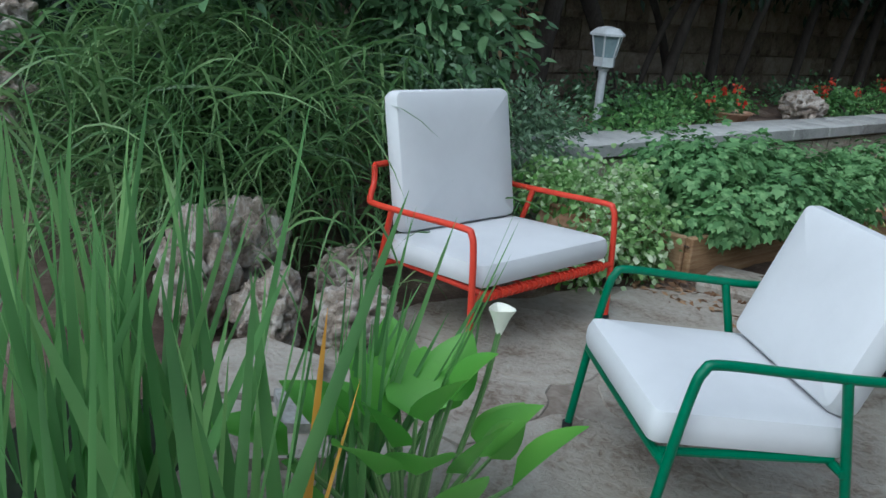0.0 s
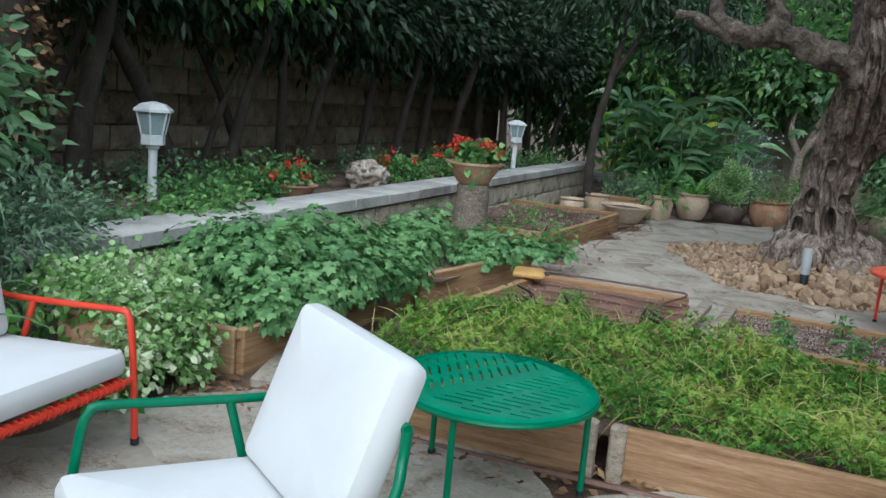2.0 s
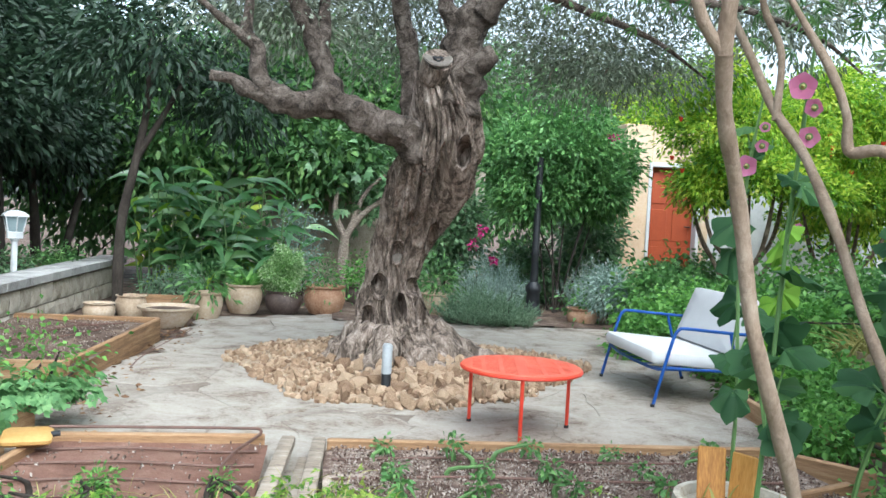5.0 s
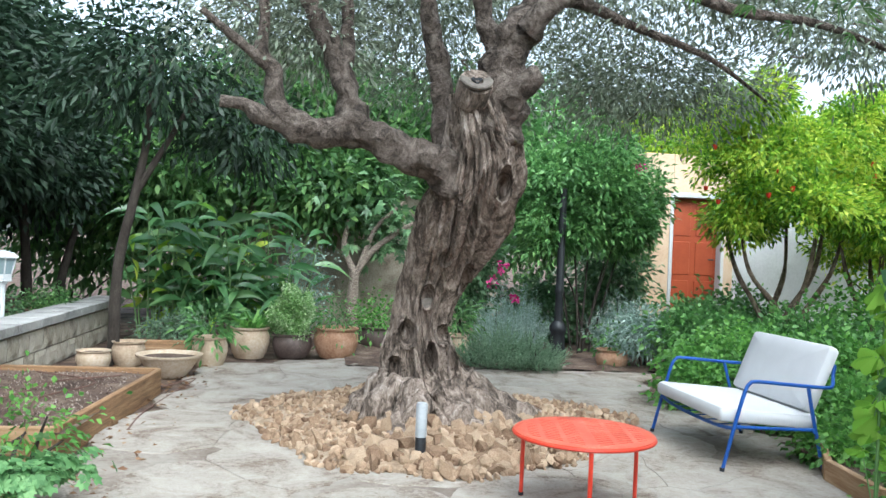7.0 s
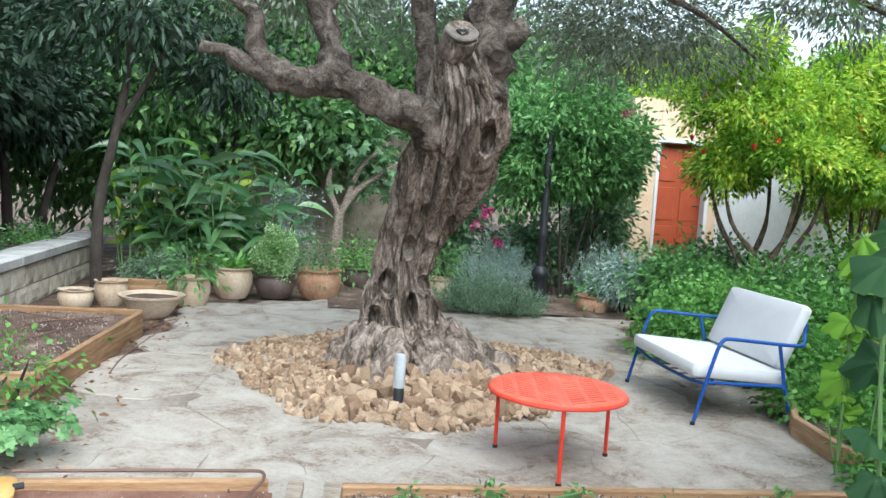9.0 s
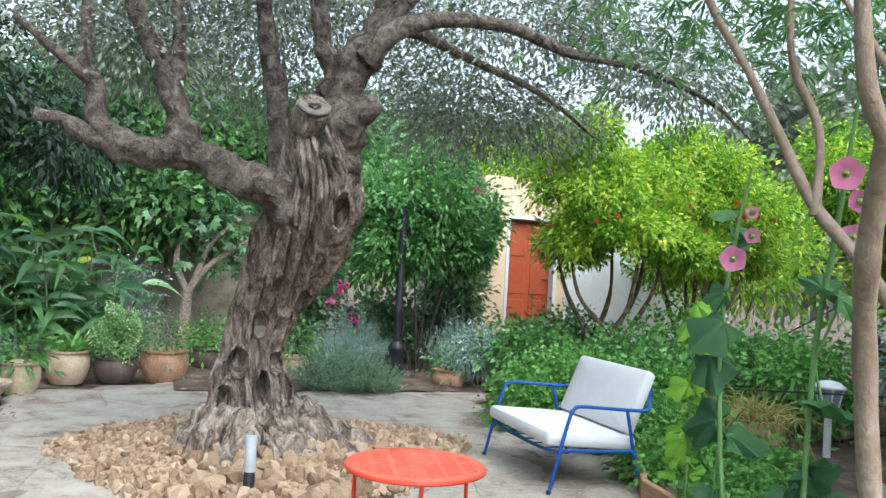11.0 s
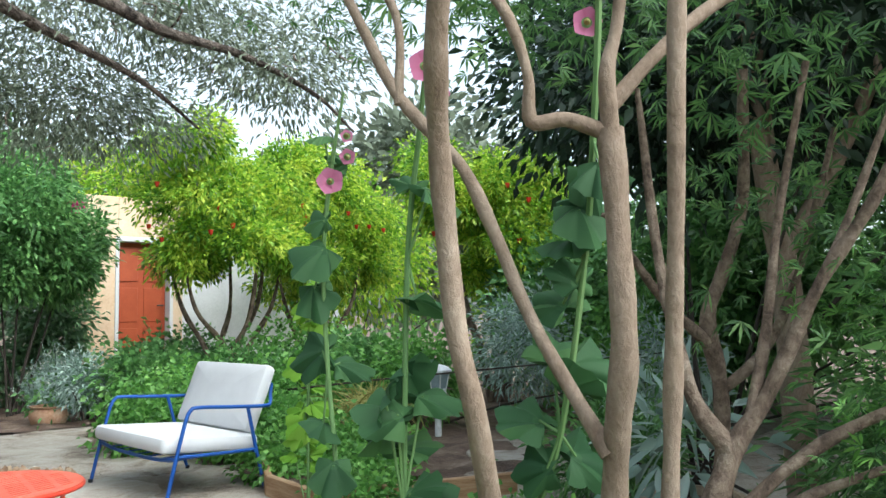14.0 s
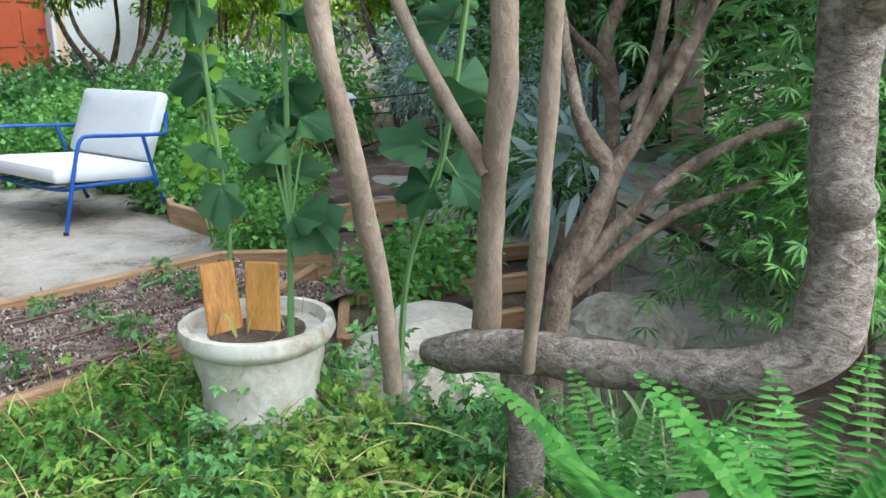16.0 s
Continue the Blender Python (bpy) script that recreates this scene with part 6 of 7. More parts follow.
lobed("pelargonium", "lower trailing pelargonium in the second planter", "plant", L_PEL, [((-1.75, 3.6, 0.24), (0.45, 0.5, 0.15), 80), ((-1.3, 4.15, 0.22), (0.36, 0.5, 0.14), 66), ((-1.05, 4.6, 0.15), (0.3, 0.32, 0.13), 34), ((-1.9, 4.3, 0.3), (0.3, 0.5, 0.18), 36)], 0.068, 0.16, per=13)
bush("ground_cover", "small-leaved green groundcover trailing by the bare planter", "plant", L_GREEN, [((-1.35, 5.5, 0.2), (0.3, 0.3, 0.18), 64)], 0.055, 0.033, per=6)
t = thing("ground_cover", "round-leaved water plants on the soil by the pot", "plant", pose(-1.95, 0.75, 0.0))
crown("foliage", t, L_GREEN, [((0, 0.05, 0.1), (0.35, 0.2, 0.12), 70)], 0.05, 0.05, per=5, rows=3, shape="round", floor=0.0)

# ---- terrace plants ----
for i, (x, y, rx, ry, h, mat) in enumerate(((-3.0, 1.7, 0.5, 0.6, 0.22, L_IVY), (-2.75, 2.6, 0.35, 0.5, 0.16, L_MID), (-3.7, 3.4, 0.5, 0.6, 0.26, L_IVY), (-3.2, 3.7, 0.4, 0.5, 0.2, L_MID), (-3.6, 4.7, 0.5, 0.6, 0.22, L_MID), (-3.1, 6.2, 0.35, 0.6, 0.18, L_MID), (-3.6, 6.6, 0.5, 0.8, 0.2, L_IVY), (-3.3, 7.9, 0.5, 0.7, 0.2, L_MID), (-3.1, 9.5, 0.4, 0.7, 0.2, L_IVY), (-2.9, 10.9, 0.3, 0.6, 0.2, L_MID))):
    bush("ground_cover", "low dark green groundcover plants on the terrace", "plant", mat, [((x, y, 0.5), (rx, ry, h), 110)], 0.055, 0.032, "terrace groundcover", foot=0.44, per=8, spread=0.06, floor=0.0)
for x, y in ((-3.05, 3.95), (-3.0, 6.0), (-2.95, 7.3), (-3.2, 8.2)):
    t = bush("geranium", "small red-flowered geranium on the terrace", "plant", L_MID, [((x, y, 0.56), (0.2, 0.2, 0.14), 40)], 0.05, 0.045, "terrace geraniums", foot=0.44, per=6, spread=0.04, floor=0.0)
    for i in range(6):
        p, a = clumps((rng.normal(0, 0.14), rng.normal(0, 0.14), 0.24 + rng.uniform(-0.05, 0.08)), (0.025, 0.025, 0.02), 5, 3, 0.008)
        v, f = leaf_arrays(p, a, 0.03, 0.028, 2)
        part("bloom", array_mesh("bloom", v, f, RED_PETAL), RED_PETAL, t)
pot("clay_bowl", "shallow terracotta bowl of geraniums on the terrace", pose(-3.0, 4.05, 0.42), 0.2, 0.12, FLARED, TERRACOTTA)


def shade_tree(x, y, trunks, crown_z, spread, count):
    t = thing("shade_tree", "dark evergreen tree with slender bare trunks", "tree", pose(x, y, 0.4), "terrace trees")
    for dx, dy, lean, r in trunks:
        lean = (lean[0] + rng.normal(0, 0.25), lean[1] + rng.normal(0, 0.45))
        part("trunk", Shape().tube([(dx, dy, -0.05), (dx + lean[0] * 0.25, dy + lean[1] * 0.25, 0.7), (dx + lean[0] * 0.6, dy + lean[1] * 0.6, 1.4), (dx + lean[0], dy + lean[1], 2.6)], [r * 1.25, r, r * 0.85, r * 0.5], 10, 5, 0.12, 5), DARK_BARK, t)
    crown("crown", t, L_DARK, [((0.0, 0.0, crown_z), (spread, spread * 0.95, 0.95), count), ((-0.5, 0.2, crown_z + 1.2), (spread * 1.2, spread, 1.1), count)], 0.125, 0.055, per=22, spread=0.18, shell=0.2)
    return t


shade_tree(-4.0, 2.2, ((0, 0.1, (0.1, -0.3), 0.05), (0.1, 0.4, (0.2, 0.5), 0.075), (-0.2, 0.3, (0, 0.1), 0.04)), 2.1, 1.0, 286)
shade_tree(-4.0, 3.8, ((0, 0, (0, -0.2), 0.07), (0.1, 0.5, (0, 0.3), 0.05), (-0.1, 0.35, (0.2, 0.8), 0.03)), 2.15, 1.1, 308)
shade_tree(-4.0, 5.3, ((0, 0, (0, 0.2), 0.05), (0.05, 0.3, (0.1, 0.5), 0.045), (-0.2, -0.3, (0, -0.2), 0.04)), 2.15, 1.1, 308)
shade_tree(-4.0, 6.9, ((0, 0, (0, 0.4), 0.05), (0.2, 0.5, (0, 0.6), 0.05)), 2.1, 1.1, 308)
shade_tree(-4.0, 8.6, ((0, 0, (0, 0.1), 0.06), (0.2, 0.4, (0.2, 0.7), 0.06)), 2.1, 1.1, 308)
shade_tree(-3.8, 10.3, ((0, 0, (0, 0.2), 0.06), (0.3, 0.3, (0, 0.5), 0.06)), 2.0, 1.2, 330)
shade_tree(-3.6, 12.2, ((0, 0, (0, 0.1), 0.06), (0.3, 0.2, (0.3, 0.3), 0.05)), 1.9, 1.3, 374)
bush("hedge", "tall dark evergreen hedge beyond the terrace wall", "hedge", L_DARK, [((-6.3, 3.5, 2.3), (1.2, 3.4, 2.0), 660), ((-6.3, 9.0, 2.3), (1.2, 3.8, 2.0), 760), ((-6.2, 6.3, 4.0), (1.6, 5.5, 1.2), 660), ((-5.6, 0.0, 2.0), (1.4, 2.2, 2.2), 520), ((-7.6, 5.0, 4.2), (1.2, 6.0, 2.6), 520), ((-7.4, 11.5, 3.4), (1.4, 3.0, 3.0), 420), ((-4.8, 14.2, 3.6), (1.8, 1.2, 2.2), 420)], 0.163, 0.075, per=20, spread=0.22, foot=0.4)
bush("leafy_shrub", "broad-leaved shrub climbing over the terrace corner", "shrub", L_IVY, [((-2.9, 0.75, 1.15), (0.45, 0.5, 0.6), 216), ((-3.2, 0.2, 1.7), (0.7, 0.7, 0.6), 216), ((-3.0, -0.5, 1.6), (0.6, 0.6, 0.6), 126)], 0.100, 0.050, per=8, spread=0.1, rows=3, stems=6)
t = bush("ivy_trunk", "old trunk wrapped in ivy and brown dead leaves", "tree", L_DRY, [((-3.5, 1.75, 1.35), (0.24, 0.24, 0.7), 120)], 0.07, 0.04, per=8, spread=0.06, foot=0.42)
part("trunk", Shape().tube([(0, 0, -0.05), (0.03, 0, 0.8), (0, 0.05, 2.6)], [0.16, 0.13, 0.1], 12, 5, 0.15), DARK_BARK, t)
crown("ivy_leaves", t, L_IVY, [((0.02, 0, 0.6), (0.28, 0.28, 0.6), 60)], 0.06, 0.05, per=8, spread=0.06)
bush("leafy_shrub", "silver-green trailing shrub at the wall end", "shrub", L_ROSEMARY, [((-2.45, 1.0, 0.5), (0.4, 0.4, 0.4), 270), ((-2.6, 0.5, 0.7), (0.4, 0.4, 0.35), 162)], 0.050, 0.020, per=12, spread=0.07, stems=4)
t = thing("overhanging_branch", "lobed bright leaves on a low overhanging fig branch", "branch", pose(-3.2, 4.0, 2.3))
part("branch", Shape().tube([(-0.7, 0.3, 0.5), (-0.3, 0.1, 0.1), (0.1, -0.2, -0.25)], [0.02, 0.014, 0.006], 6, 4), DARK_BARK, t)
crown("foliage", t, L_GREEN, [((0, -0.1, -0.1), (0.35, 0.4, 0.2), 36), ((-0.2, 0.7, 0.05), (0.3, 0.35, 0.25), 26)], 0.1, 0.055, per=5, spread=0.08, rows=3)

# the big grass mound
t = thing("ornamental_grass", "great mound of arching dark green grass over the rocks", "grass", pose(-2.65, -0.45, 0.0), "", "stuff")
n = 3600
c = np.stack([rng.normal(-0.3, 0.38, n), rng.normal(0.0, 0.5, n), rng.uniform(0.2, 0.95, n)], 1)
c[:, 2] *= np.clip(1.15 - 0.5 * np.abs(c[:, 0] + 0.3), 0.2, 1.2)
a = np.stack([rng.normal(0.35, 0.5, n), rng.normal(-0.35, 0.5, n), rng.uniform(0.3, 1.0, n)], 1)
v, f = leaf_arrays(c, a, rng.uniform(0.4, 0.8, n), rng.uniform(0.010, 0.019, n), 6, rng.uniform(0.4, 0.95, n), 0.12, "blade")
part("foliage", array_mesh("foliage", v, f, L_GRASS, True), L_GRASS, t)
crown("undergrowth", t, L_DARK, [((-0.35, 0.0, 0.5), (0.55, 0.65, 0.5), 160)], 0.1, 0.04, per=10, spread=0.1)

# ---- pond plants beside the start ----
t = thing("iris_clump", "tall clump of sword-shaped green iris leaves in the pond", "plant", pose(-0.72, -1.55, 0.0), "iris clumps")
blades("foliage", t, L_IRIS, (0, 0, 0), 34, 0.95, 0.036, 0.15, 0.05, 0.13, 7, "blade", 0.1)
blades("foliage", t, L_IRIS, (-0.3, -0.08, 0), 30, 1.0, 0.036, 0.15, 0.05, 0.13, 7, "blade", 0.1)
blades("foliage", t, L_IRIS, (-0.08, -0.22, 0), 26, 0.9, 0.038, 0.16, 0.06, 0.12, 7, "blade", 0.1)
blades("foliage", t, L_IRIS, (-0.5, -0.2, 0), 26, 1.0, 0.034, 0.16, 0.06, 0.16, 7, "blade", 0.1)
blades("withered_leaf", t, L_ORANGE, (0.2, 0.12, 0), 2, 0.8, 0.026, 0.06, 0.1, 0.02, 7, "blade", 0.1, (0.1, 0.05))
t = thing("iris_clump", "slender clump of green iris leaves by the arum", "plant", pose(-0.75, -1.16, 0.0), "iris clumps")
blades("foliage", t, L_IRIS, (0, 0, 0), 30, 0.85, 0.02, 0.13, 0.08, 0.06, 7, "blade", 0.1, (0.06, 0.05))
blades("tall_leaf", t, L_IRIS, (0.1, 0.08, 0), 3, 1.1, 0.014, 0.05, 0.05, 0.03, 8, "blade", 0.1, (0.14, 0.2))
t = thing("arum_lily", "arum lily with broad glossy leaves and a white flower", "plant", pose(-0.545, -1.13, 0.0))
for i in range(22):
    q = 2.4 * i
    r = 0.04 + 0.012 * i
    h = 0.36 - 0.009 * i + rng.uniform(-0.06, 0.08)
    b = np.array([[r * math.cos(q), r * math.sin(q), h]])
    d = np.array([[math.cos(q), math.sin(q), rng.uniform(0.8, 2.2)]])
    v, f = leaf_arrays(b, d, rng.uniform(0.2, 0.29), rng.uniform(0.12, 0.17), 8, rng.uniform(0.1, 0.5), 0.16, "heart", up=np.array([[-0.3 * math.cos(q), -0.3 * math.sin(q), 1.0]]))
    part("leaf", array_mesh("leaf", v, f, L_ARUM, True), L_ARUM, t)
    part("stalk", Shape().tube([(0.02 * math.cos(q), 0.02 * math.sin(q), -0.02), (0.6 * b[0][0], 0.6 * b[0][1], h * 0.6), tuple(b[0])], [0.008, 0.007, 0.005], 6, 3), STEM, t)
part("flower_stalk", Shape().tube([(0, 0.05, 0), (0.03, 0.16, 0.35), (0.045, 0.19, 0.54)], 0.007, 6, 3), STEM, t)
part("flower", Shape().lathe([(0.005, 0), (0.012, 0.02), (0.02, 0.045), (0.03, 0.066), (0.018, 0.045), (0.008, 0.02)], (0.045, 0.19, 0.53), 14, 0.15), SPATHE, t, "cream funnel-shaped arum flower")

# ---- far plants ----
t = thing("shell_ginger", "large shell ginger with broad glossy leaves", "plant", pose(-1.0, 11.5, 0.0))
for k in range(60):
    q = rng.uniform(0, 2 * math.pi)
    b = np.array([rng.normal(0, 0.55), rng.normal(0, 0.25), 0])
    h = rng.uniform(0.7, 1.75)
    lean = np.array([math.cos(q), math.sin(q), 0]) * rng.uniform(0.1, 0.5)
    part("cane", Shape().tube([tuple(b), tuple(b + lean * 0.4 + np.array([0, 0, h * 0.6])), tuple(b + lean + np.array([0, 0, h]))], [0.014, 0.011, 0.006], 5, 3), STEM, t)
    m = 7
    s = np.linspace(0.35, 1, m)[:, None]
    p = b + lean * s**1.4 + np.array([0, 0, h]) * s
    qq = q + np.pi / 2 * (-1) ** np.arange(m) + rng.normal(0, 0.5, m)
    a = np.stack([np.cos(qq), np.sin(qq), rng.uniform(0.1, 0.9, m)], 1)
    v, f = leaf_arrays(p, a, rng.uniform(0.45, 0.72, m), rng.uniform(0.09, 0.13, m), 6, rng.uniform(0.3, 0.9, m), 0.14, up=np.array([0, -0.75, 0.8]) + rng.normal(0, 0.35, (m, 3)))
    mat = L_POM if k % 7 == 0 else L_GINGER
    part("leaves", array_mesh("leaves", v, f, mat, True), mat, t)
slim = thing("slim_tree", "slim dark-barked tree beside the low wall", "tree", pose(-1.83, 9.5, 0.0))
part("trunk", Shape().tube([(0, 0, -0.05), (0.01, 0, 1.0), (0.14, 0, 1.72), (0.25, 0, 2.42), (0.27, 0, 3.4)], [0.065, 0.055, 0.05, 0.04, 0.03], 12, 5, 0.12), DARK_BARK, slim)
part("limb", Shape().tube([(0.16, 0, 1.8), (0.48, 0, 2.38), (0.78, 0, 2.95)], [0.04, 0.03, 0.02], 8, 4, 0.1), DARK_BARK, slim)
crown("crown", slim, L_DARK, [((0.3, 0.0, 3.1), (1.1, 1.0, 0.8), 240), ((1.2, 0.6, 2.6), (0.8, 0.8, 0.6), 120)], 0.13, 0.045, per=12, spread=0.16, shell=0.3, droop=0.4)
bush("far_tree", "tall leafy tree behind the shell ginger", "tree", L_VITEX, [((-2.2, 13.5, 2.6), (1.6, 1.2, 1.6), 660), ((0.3, 13.2, 2.4), (1.5, 0.9, 0.9), 400), ((-0.2, 14.2, 3.6), (2.2, 1.0, 0.9), 520), ((2.2, 13.8, 3.3), (1.4, 0.9, 0.9), 300)], 0.168, 0.084, per=12, spread=0.2, stems=6)
fig = thing("fig_tree", "pale grey bare-limbed fig tree with broad leaves", "tree", pose(0.75, 12.6, 0.0))
for pts, r in ((((0, 0, -0.05), (0.0, 0, 0.5), (0.02, 0, 0.95)), (0.11, 0.085, 0.07)), (((0.02, 0, 0.9), (0.25, 0, 1.25), (0.55, 0, 1.5), (0.85, 0, 1.7)), (0.06, 0.05, 0.04, 0.03)), (((0.02, 0, 0.9), (-0.15, 0, 1.3), (-0.1, 0, 1.7)), (0.055, 0.045, 0.03)), (((0.1, 0, 1.05), (0.3, 0, 1.6), (0.7, 0, 2.0)), (0.05, 0.035, 0.025))):
    part("limb", Shape().tube(pts, r, 10, 5, 0.1), GREY_BARK, fig)
palmate("foliage", fig, L_IVY, [((0.1, 0.3, 2.0), (0.9, 0.7, 0.6), 90), ((0.6, 0.2, 1.5), (0.6, 0.5, 0.4), 40)], 0.13, 4, 0.15, slim=0.42)
bush("blue_flower_shrub", "grey-green shrub with small pale blue flowers", "shrub", L_SILVER, [((0.05, 11.7, 0.8), (0.45, 0.4, 0.7), 160)], 0.05, 0.025, per=10, spread=0.08, stems=4)
bush("ground_cover", "small-leaved pale green border plants in the far planter", "plant", L_ROSEMARY, [((-1.3, 10.05, 0.3), (0.5, 0.32, 0.16), 176)], 0.050, 0.018, per=10, spread=0.06)
needle_bush("rosemary_bush", "rounded grey-green rosemary bush at the court edge", L_ROSEMARY, (2.35, 9.75, 0.0), 0.6, 0.46, 330, 0.05, 0.009)
needle_bush("rosemary_bush", "low grey-green rosemary sprawling over the court edge", L_ROSEMARY, (2.75, 9.6, 0.0), 0.42, 0.4, 170, 0.05, 0.009)
needle_bush("lavender_bush", "silvery lavender bush behind the rosemary", L_SILVER, (2.9, 11.5, 0.0), 0.72, 0.78, 300, 0.075, 0.01, 36, 0.5)
needle_bush("lavender_bush", "silvery lavender bush with pale flowers beside the lamp", L_SILVER, (4.4, 11.1, 0.0), 0.7, 0.78, 280, 0.07, 0.011, 34, 0.6, WHITE_PETAL)
bush("citrus_tree", "dense round dark green citrus tree behind the lamp", "tree", L_MID, [((3.75, 11.3, 2.25), (0.95, 0.85, 0.7), 460), ((3.4, 11.2, 1.7), (0.75, 0.7, 0.45), 240), ((4.3, 11.2, 1.8), (0.6, 0.6, 0.5), 190), ((3.1, 11.3, 2.3), (0.6, 0.5, 0.5), 150), ((3.9, 11.1, 2.75), (0.6, 0.5, 0.4), 130), ((4.65, 11.6, 2.2), (0.5, 0.5, 0.6), 150)], 0.095, 0.045, per=17, spread=0.08, shell=0.6, stems=7)
for x, y, z in ((2.5, 11.0, 0.95), (2.6, 10.9, 1.15), (2.75, 10.9, 0.75), (4.3, 10.7, 2.5)):
    p, a = clumps((0, 0, 0), (0.07, 0.07, 0.07), 8, 3, 0.015)
    v, f = leaf_arrays(p, a, 0.05, 0.045, 2)
    ob = part("blossom", array_mesh("blossom", v, f, MAGENTA), MAGENTA)
    ob.matrix_world = pose(x, y, z)
    tagged(ob, "magenta blossom on the shrub behind the olive", "flower", "magenta blossoms")
bush("climbing_shrub", "dark leafy shrub beside the stone wall", "shrub", L_IVY, [((2.4, 12.6, 1.2), (0.7, 0.5, 1.1), 400), ((4.7, 12.6, 1.0), (0.6, 0.5, 0.9), 300), ((3.6, 12.3, 0.5), (0.8, 0.4, 0.5), 260)], 0.108, 0.060, per=10, spread=0.12, stems=4)


def pomegranate(label, x, y, s, seed):
    t = thing("pomegranate_tree", label, "tree", pose(x, y, 0.0), "pomegranate trees")
    for i in range(6):
        q = i * 1.05 + seed
        e = np.array([math.cos(q) * 0.6 + rng.normal(0, 0.15), math.sin(q) * 0.5, 1.7]) * s
        part("stem", Shape().tube([(0.1 * math.cos(q), 0.1 * math.sin(q), -0.05), ((0.16 + rng.normal(0, 0.09)) * math.cos(q) * s, 0.2 * math.sin(q) * s, 0.6 * s), tuple(e * np.array([0.75, 0.75, 0.65])), tuple(e)], [0.042, 0.036, 0.028, 0.014], 8, 6, 0.3), BROWN_BARK, t)
    blobs = [((0, 0, 2.3 * s), (1.15 * s, 0.9 * s, 0.6 * s), 260)]
    for i in range(13):
        q = 2.4 * i + seed
        reach = rng.uniform(0.45, 1.05)
        blobs.append(((reach * s * math.cos(q), 0.8 * reach * s * math.sin(q), (rng.uniform(2.5, 3.0) if i % 3 == 0 else rng.uniform(1.42, 2.4)) * s), (rng.uniform(0.28, 0.5) * s, rng.uniform(0.28, 0.5) * s, rng.uniform(0.22, 0.42) * s), 40))
    crown("crown", t, L_POM, blobs, 0.075, 0.036, per=40, spread=0.075, shell=0.6)
    for i in range(9):
        q, z = rng.uniform(3, 6.28), rng.uniform(1.7, 2.4)
        part("fruit_flower", Shape().lathe([(0.008, 0), (0.022, 0.02), (0.026, 0.045), (0.03, 0.06), (0.012, 0.05)], (0.9 * s * math.cos(q), 0.9 * s * math.sin(q), z * s), 8), RED_PETAL, t)
    return t


pomegranate("bright yellow-green pomegranate tree with red flowers", 5.75, 9.6, 1.12, 0.3)
pomegranate("bright yellow-green pomegranate tree by the white wall", 7.6, 10.4, 1.15, 1.3)
pomegranate("yellow-green pomegranate tree deeper in the garden", 8.4, 7.6, 1.1, 2.0)
bush("ground_cover", "bright green leafy groundcover behind the blue chair", "plant", L_GREEN, [((4.3, 6.6, 0.22), (0.55, 0.8, 0.25), 368), ((4.2, 5.3, 0.2), (0.5, 0.5, 0.18), 240), ((3.75, 7.6, 0.25), (0.35, 0.6, 0.26), 208), ((4.6, 8.2, 0.35), (0.8, 0.7, 0.35), 368)], 0.061, 0.050, per=9, spread=0.07, floor=0.0)
bush("leafy_border", "mixed green border plants under the pomegranates", "plant", L_MID, [((5.5, 8.9, 0.4), (0.9, 0.6, 0.4), 420), ((6.5, 8.0, 0.5), (0.8, 0.7, 0.5), 420), ((5.6, 10.6, 0.5), (0.9, 0.5, 0.5), 340), ((4.7, 9.6, 0.45), (0.6, 0.5, 0.4), 300)], 0.096, 0.054, per=9, spread=0.1, floor=0.0)
bush("silver_plant", "pale silvery bush among the border plants", "shrub", L_SILVER, [((4.1, 9.9, 0.45), (0.3, 0.3, 0.3), 176), ((7.0, 6.0, 0.8), (0.7, 0.6, 0.7), 272), ((6.2, 4.0, 0.6), (0.6, 0.5, 0.6), 192)], 0.088, 0.022, per=10, spread=0.08, floor=0.0)
t = thing("pale_grass", "pale variegated grass spilling from a clay pot", "grass", pose(5.2, 6.2, 0.0))
part("pot", Shape().lathe([(0.16, -0.02), (0.2, 0.2), (0.22, 0.34), (0.18, 0.34)], sides=20), SAND_POT, t)
blades("foliage", t, L_STRAW, (0, 0, 0.32), 520, 0.58, 0.012, 0.8, 1.0, 0.1)
bush("shrub_mass", "dense dark green shrubs closing the garden side", "shrub", L_MID, [((8.5, 4.6, 1.5), (1.2, 1.4, 1.5), 726), ((9.5, 2.2, 1.6), (1.2, 1.6, 1.6), 660), ((8.6, 6.6, 1.2), (1.0, 1.0, 1.1), 440), ((7.4, 0.6, 1.5), (1.2, 1.2, 1.5), 572)], 0.130, 0.065, per=14, spread=0.15, stems=9)
bush("tall_evergreen", "tall dark evergreen trees behind the garden side", "tree", L_DARK, [((7.6, 1.8, 3.4), (1.6, 1.8, 1.5), 726), ((9.8, 4.0, 3.6), (1.4, 1.8, 1.5), 616), ((5.6, -0.2, 2.6), (1.4, 1.2, 1.8), 572), ((6.3, 2.6, 3.3), (1.0, 1.0, 0.8), 264)], 0.143, 0.065, per=16, spread=0.18, stems=6)
bush("leafy_border", "feathery green shrubs along the side path", "plant", L_MID, [((4.3, 1.5, 0.6), (0.6, 0.6, 0.6), 340), ((3.5, 0.9, 0.8), (0.6, 0.5, 0.7), 300), ((4.7, 3.4, 0.3), (0.5, 0.5, 0.3), 200)], 0.096, 0.022, per=11, spread=0.1, stems=6)
bush("agave_plant", "broad grey-green succulent in a clay bowl", "plant", L_SILVER, [((4.1, 2.6, 0.5), (0.25, 0.25, 0.3), 40)], 0.2, 0.05, per=3, rows=4)
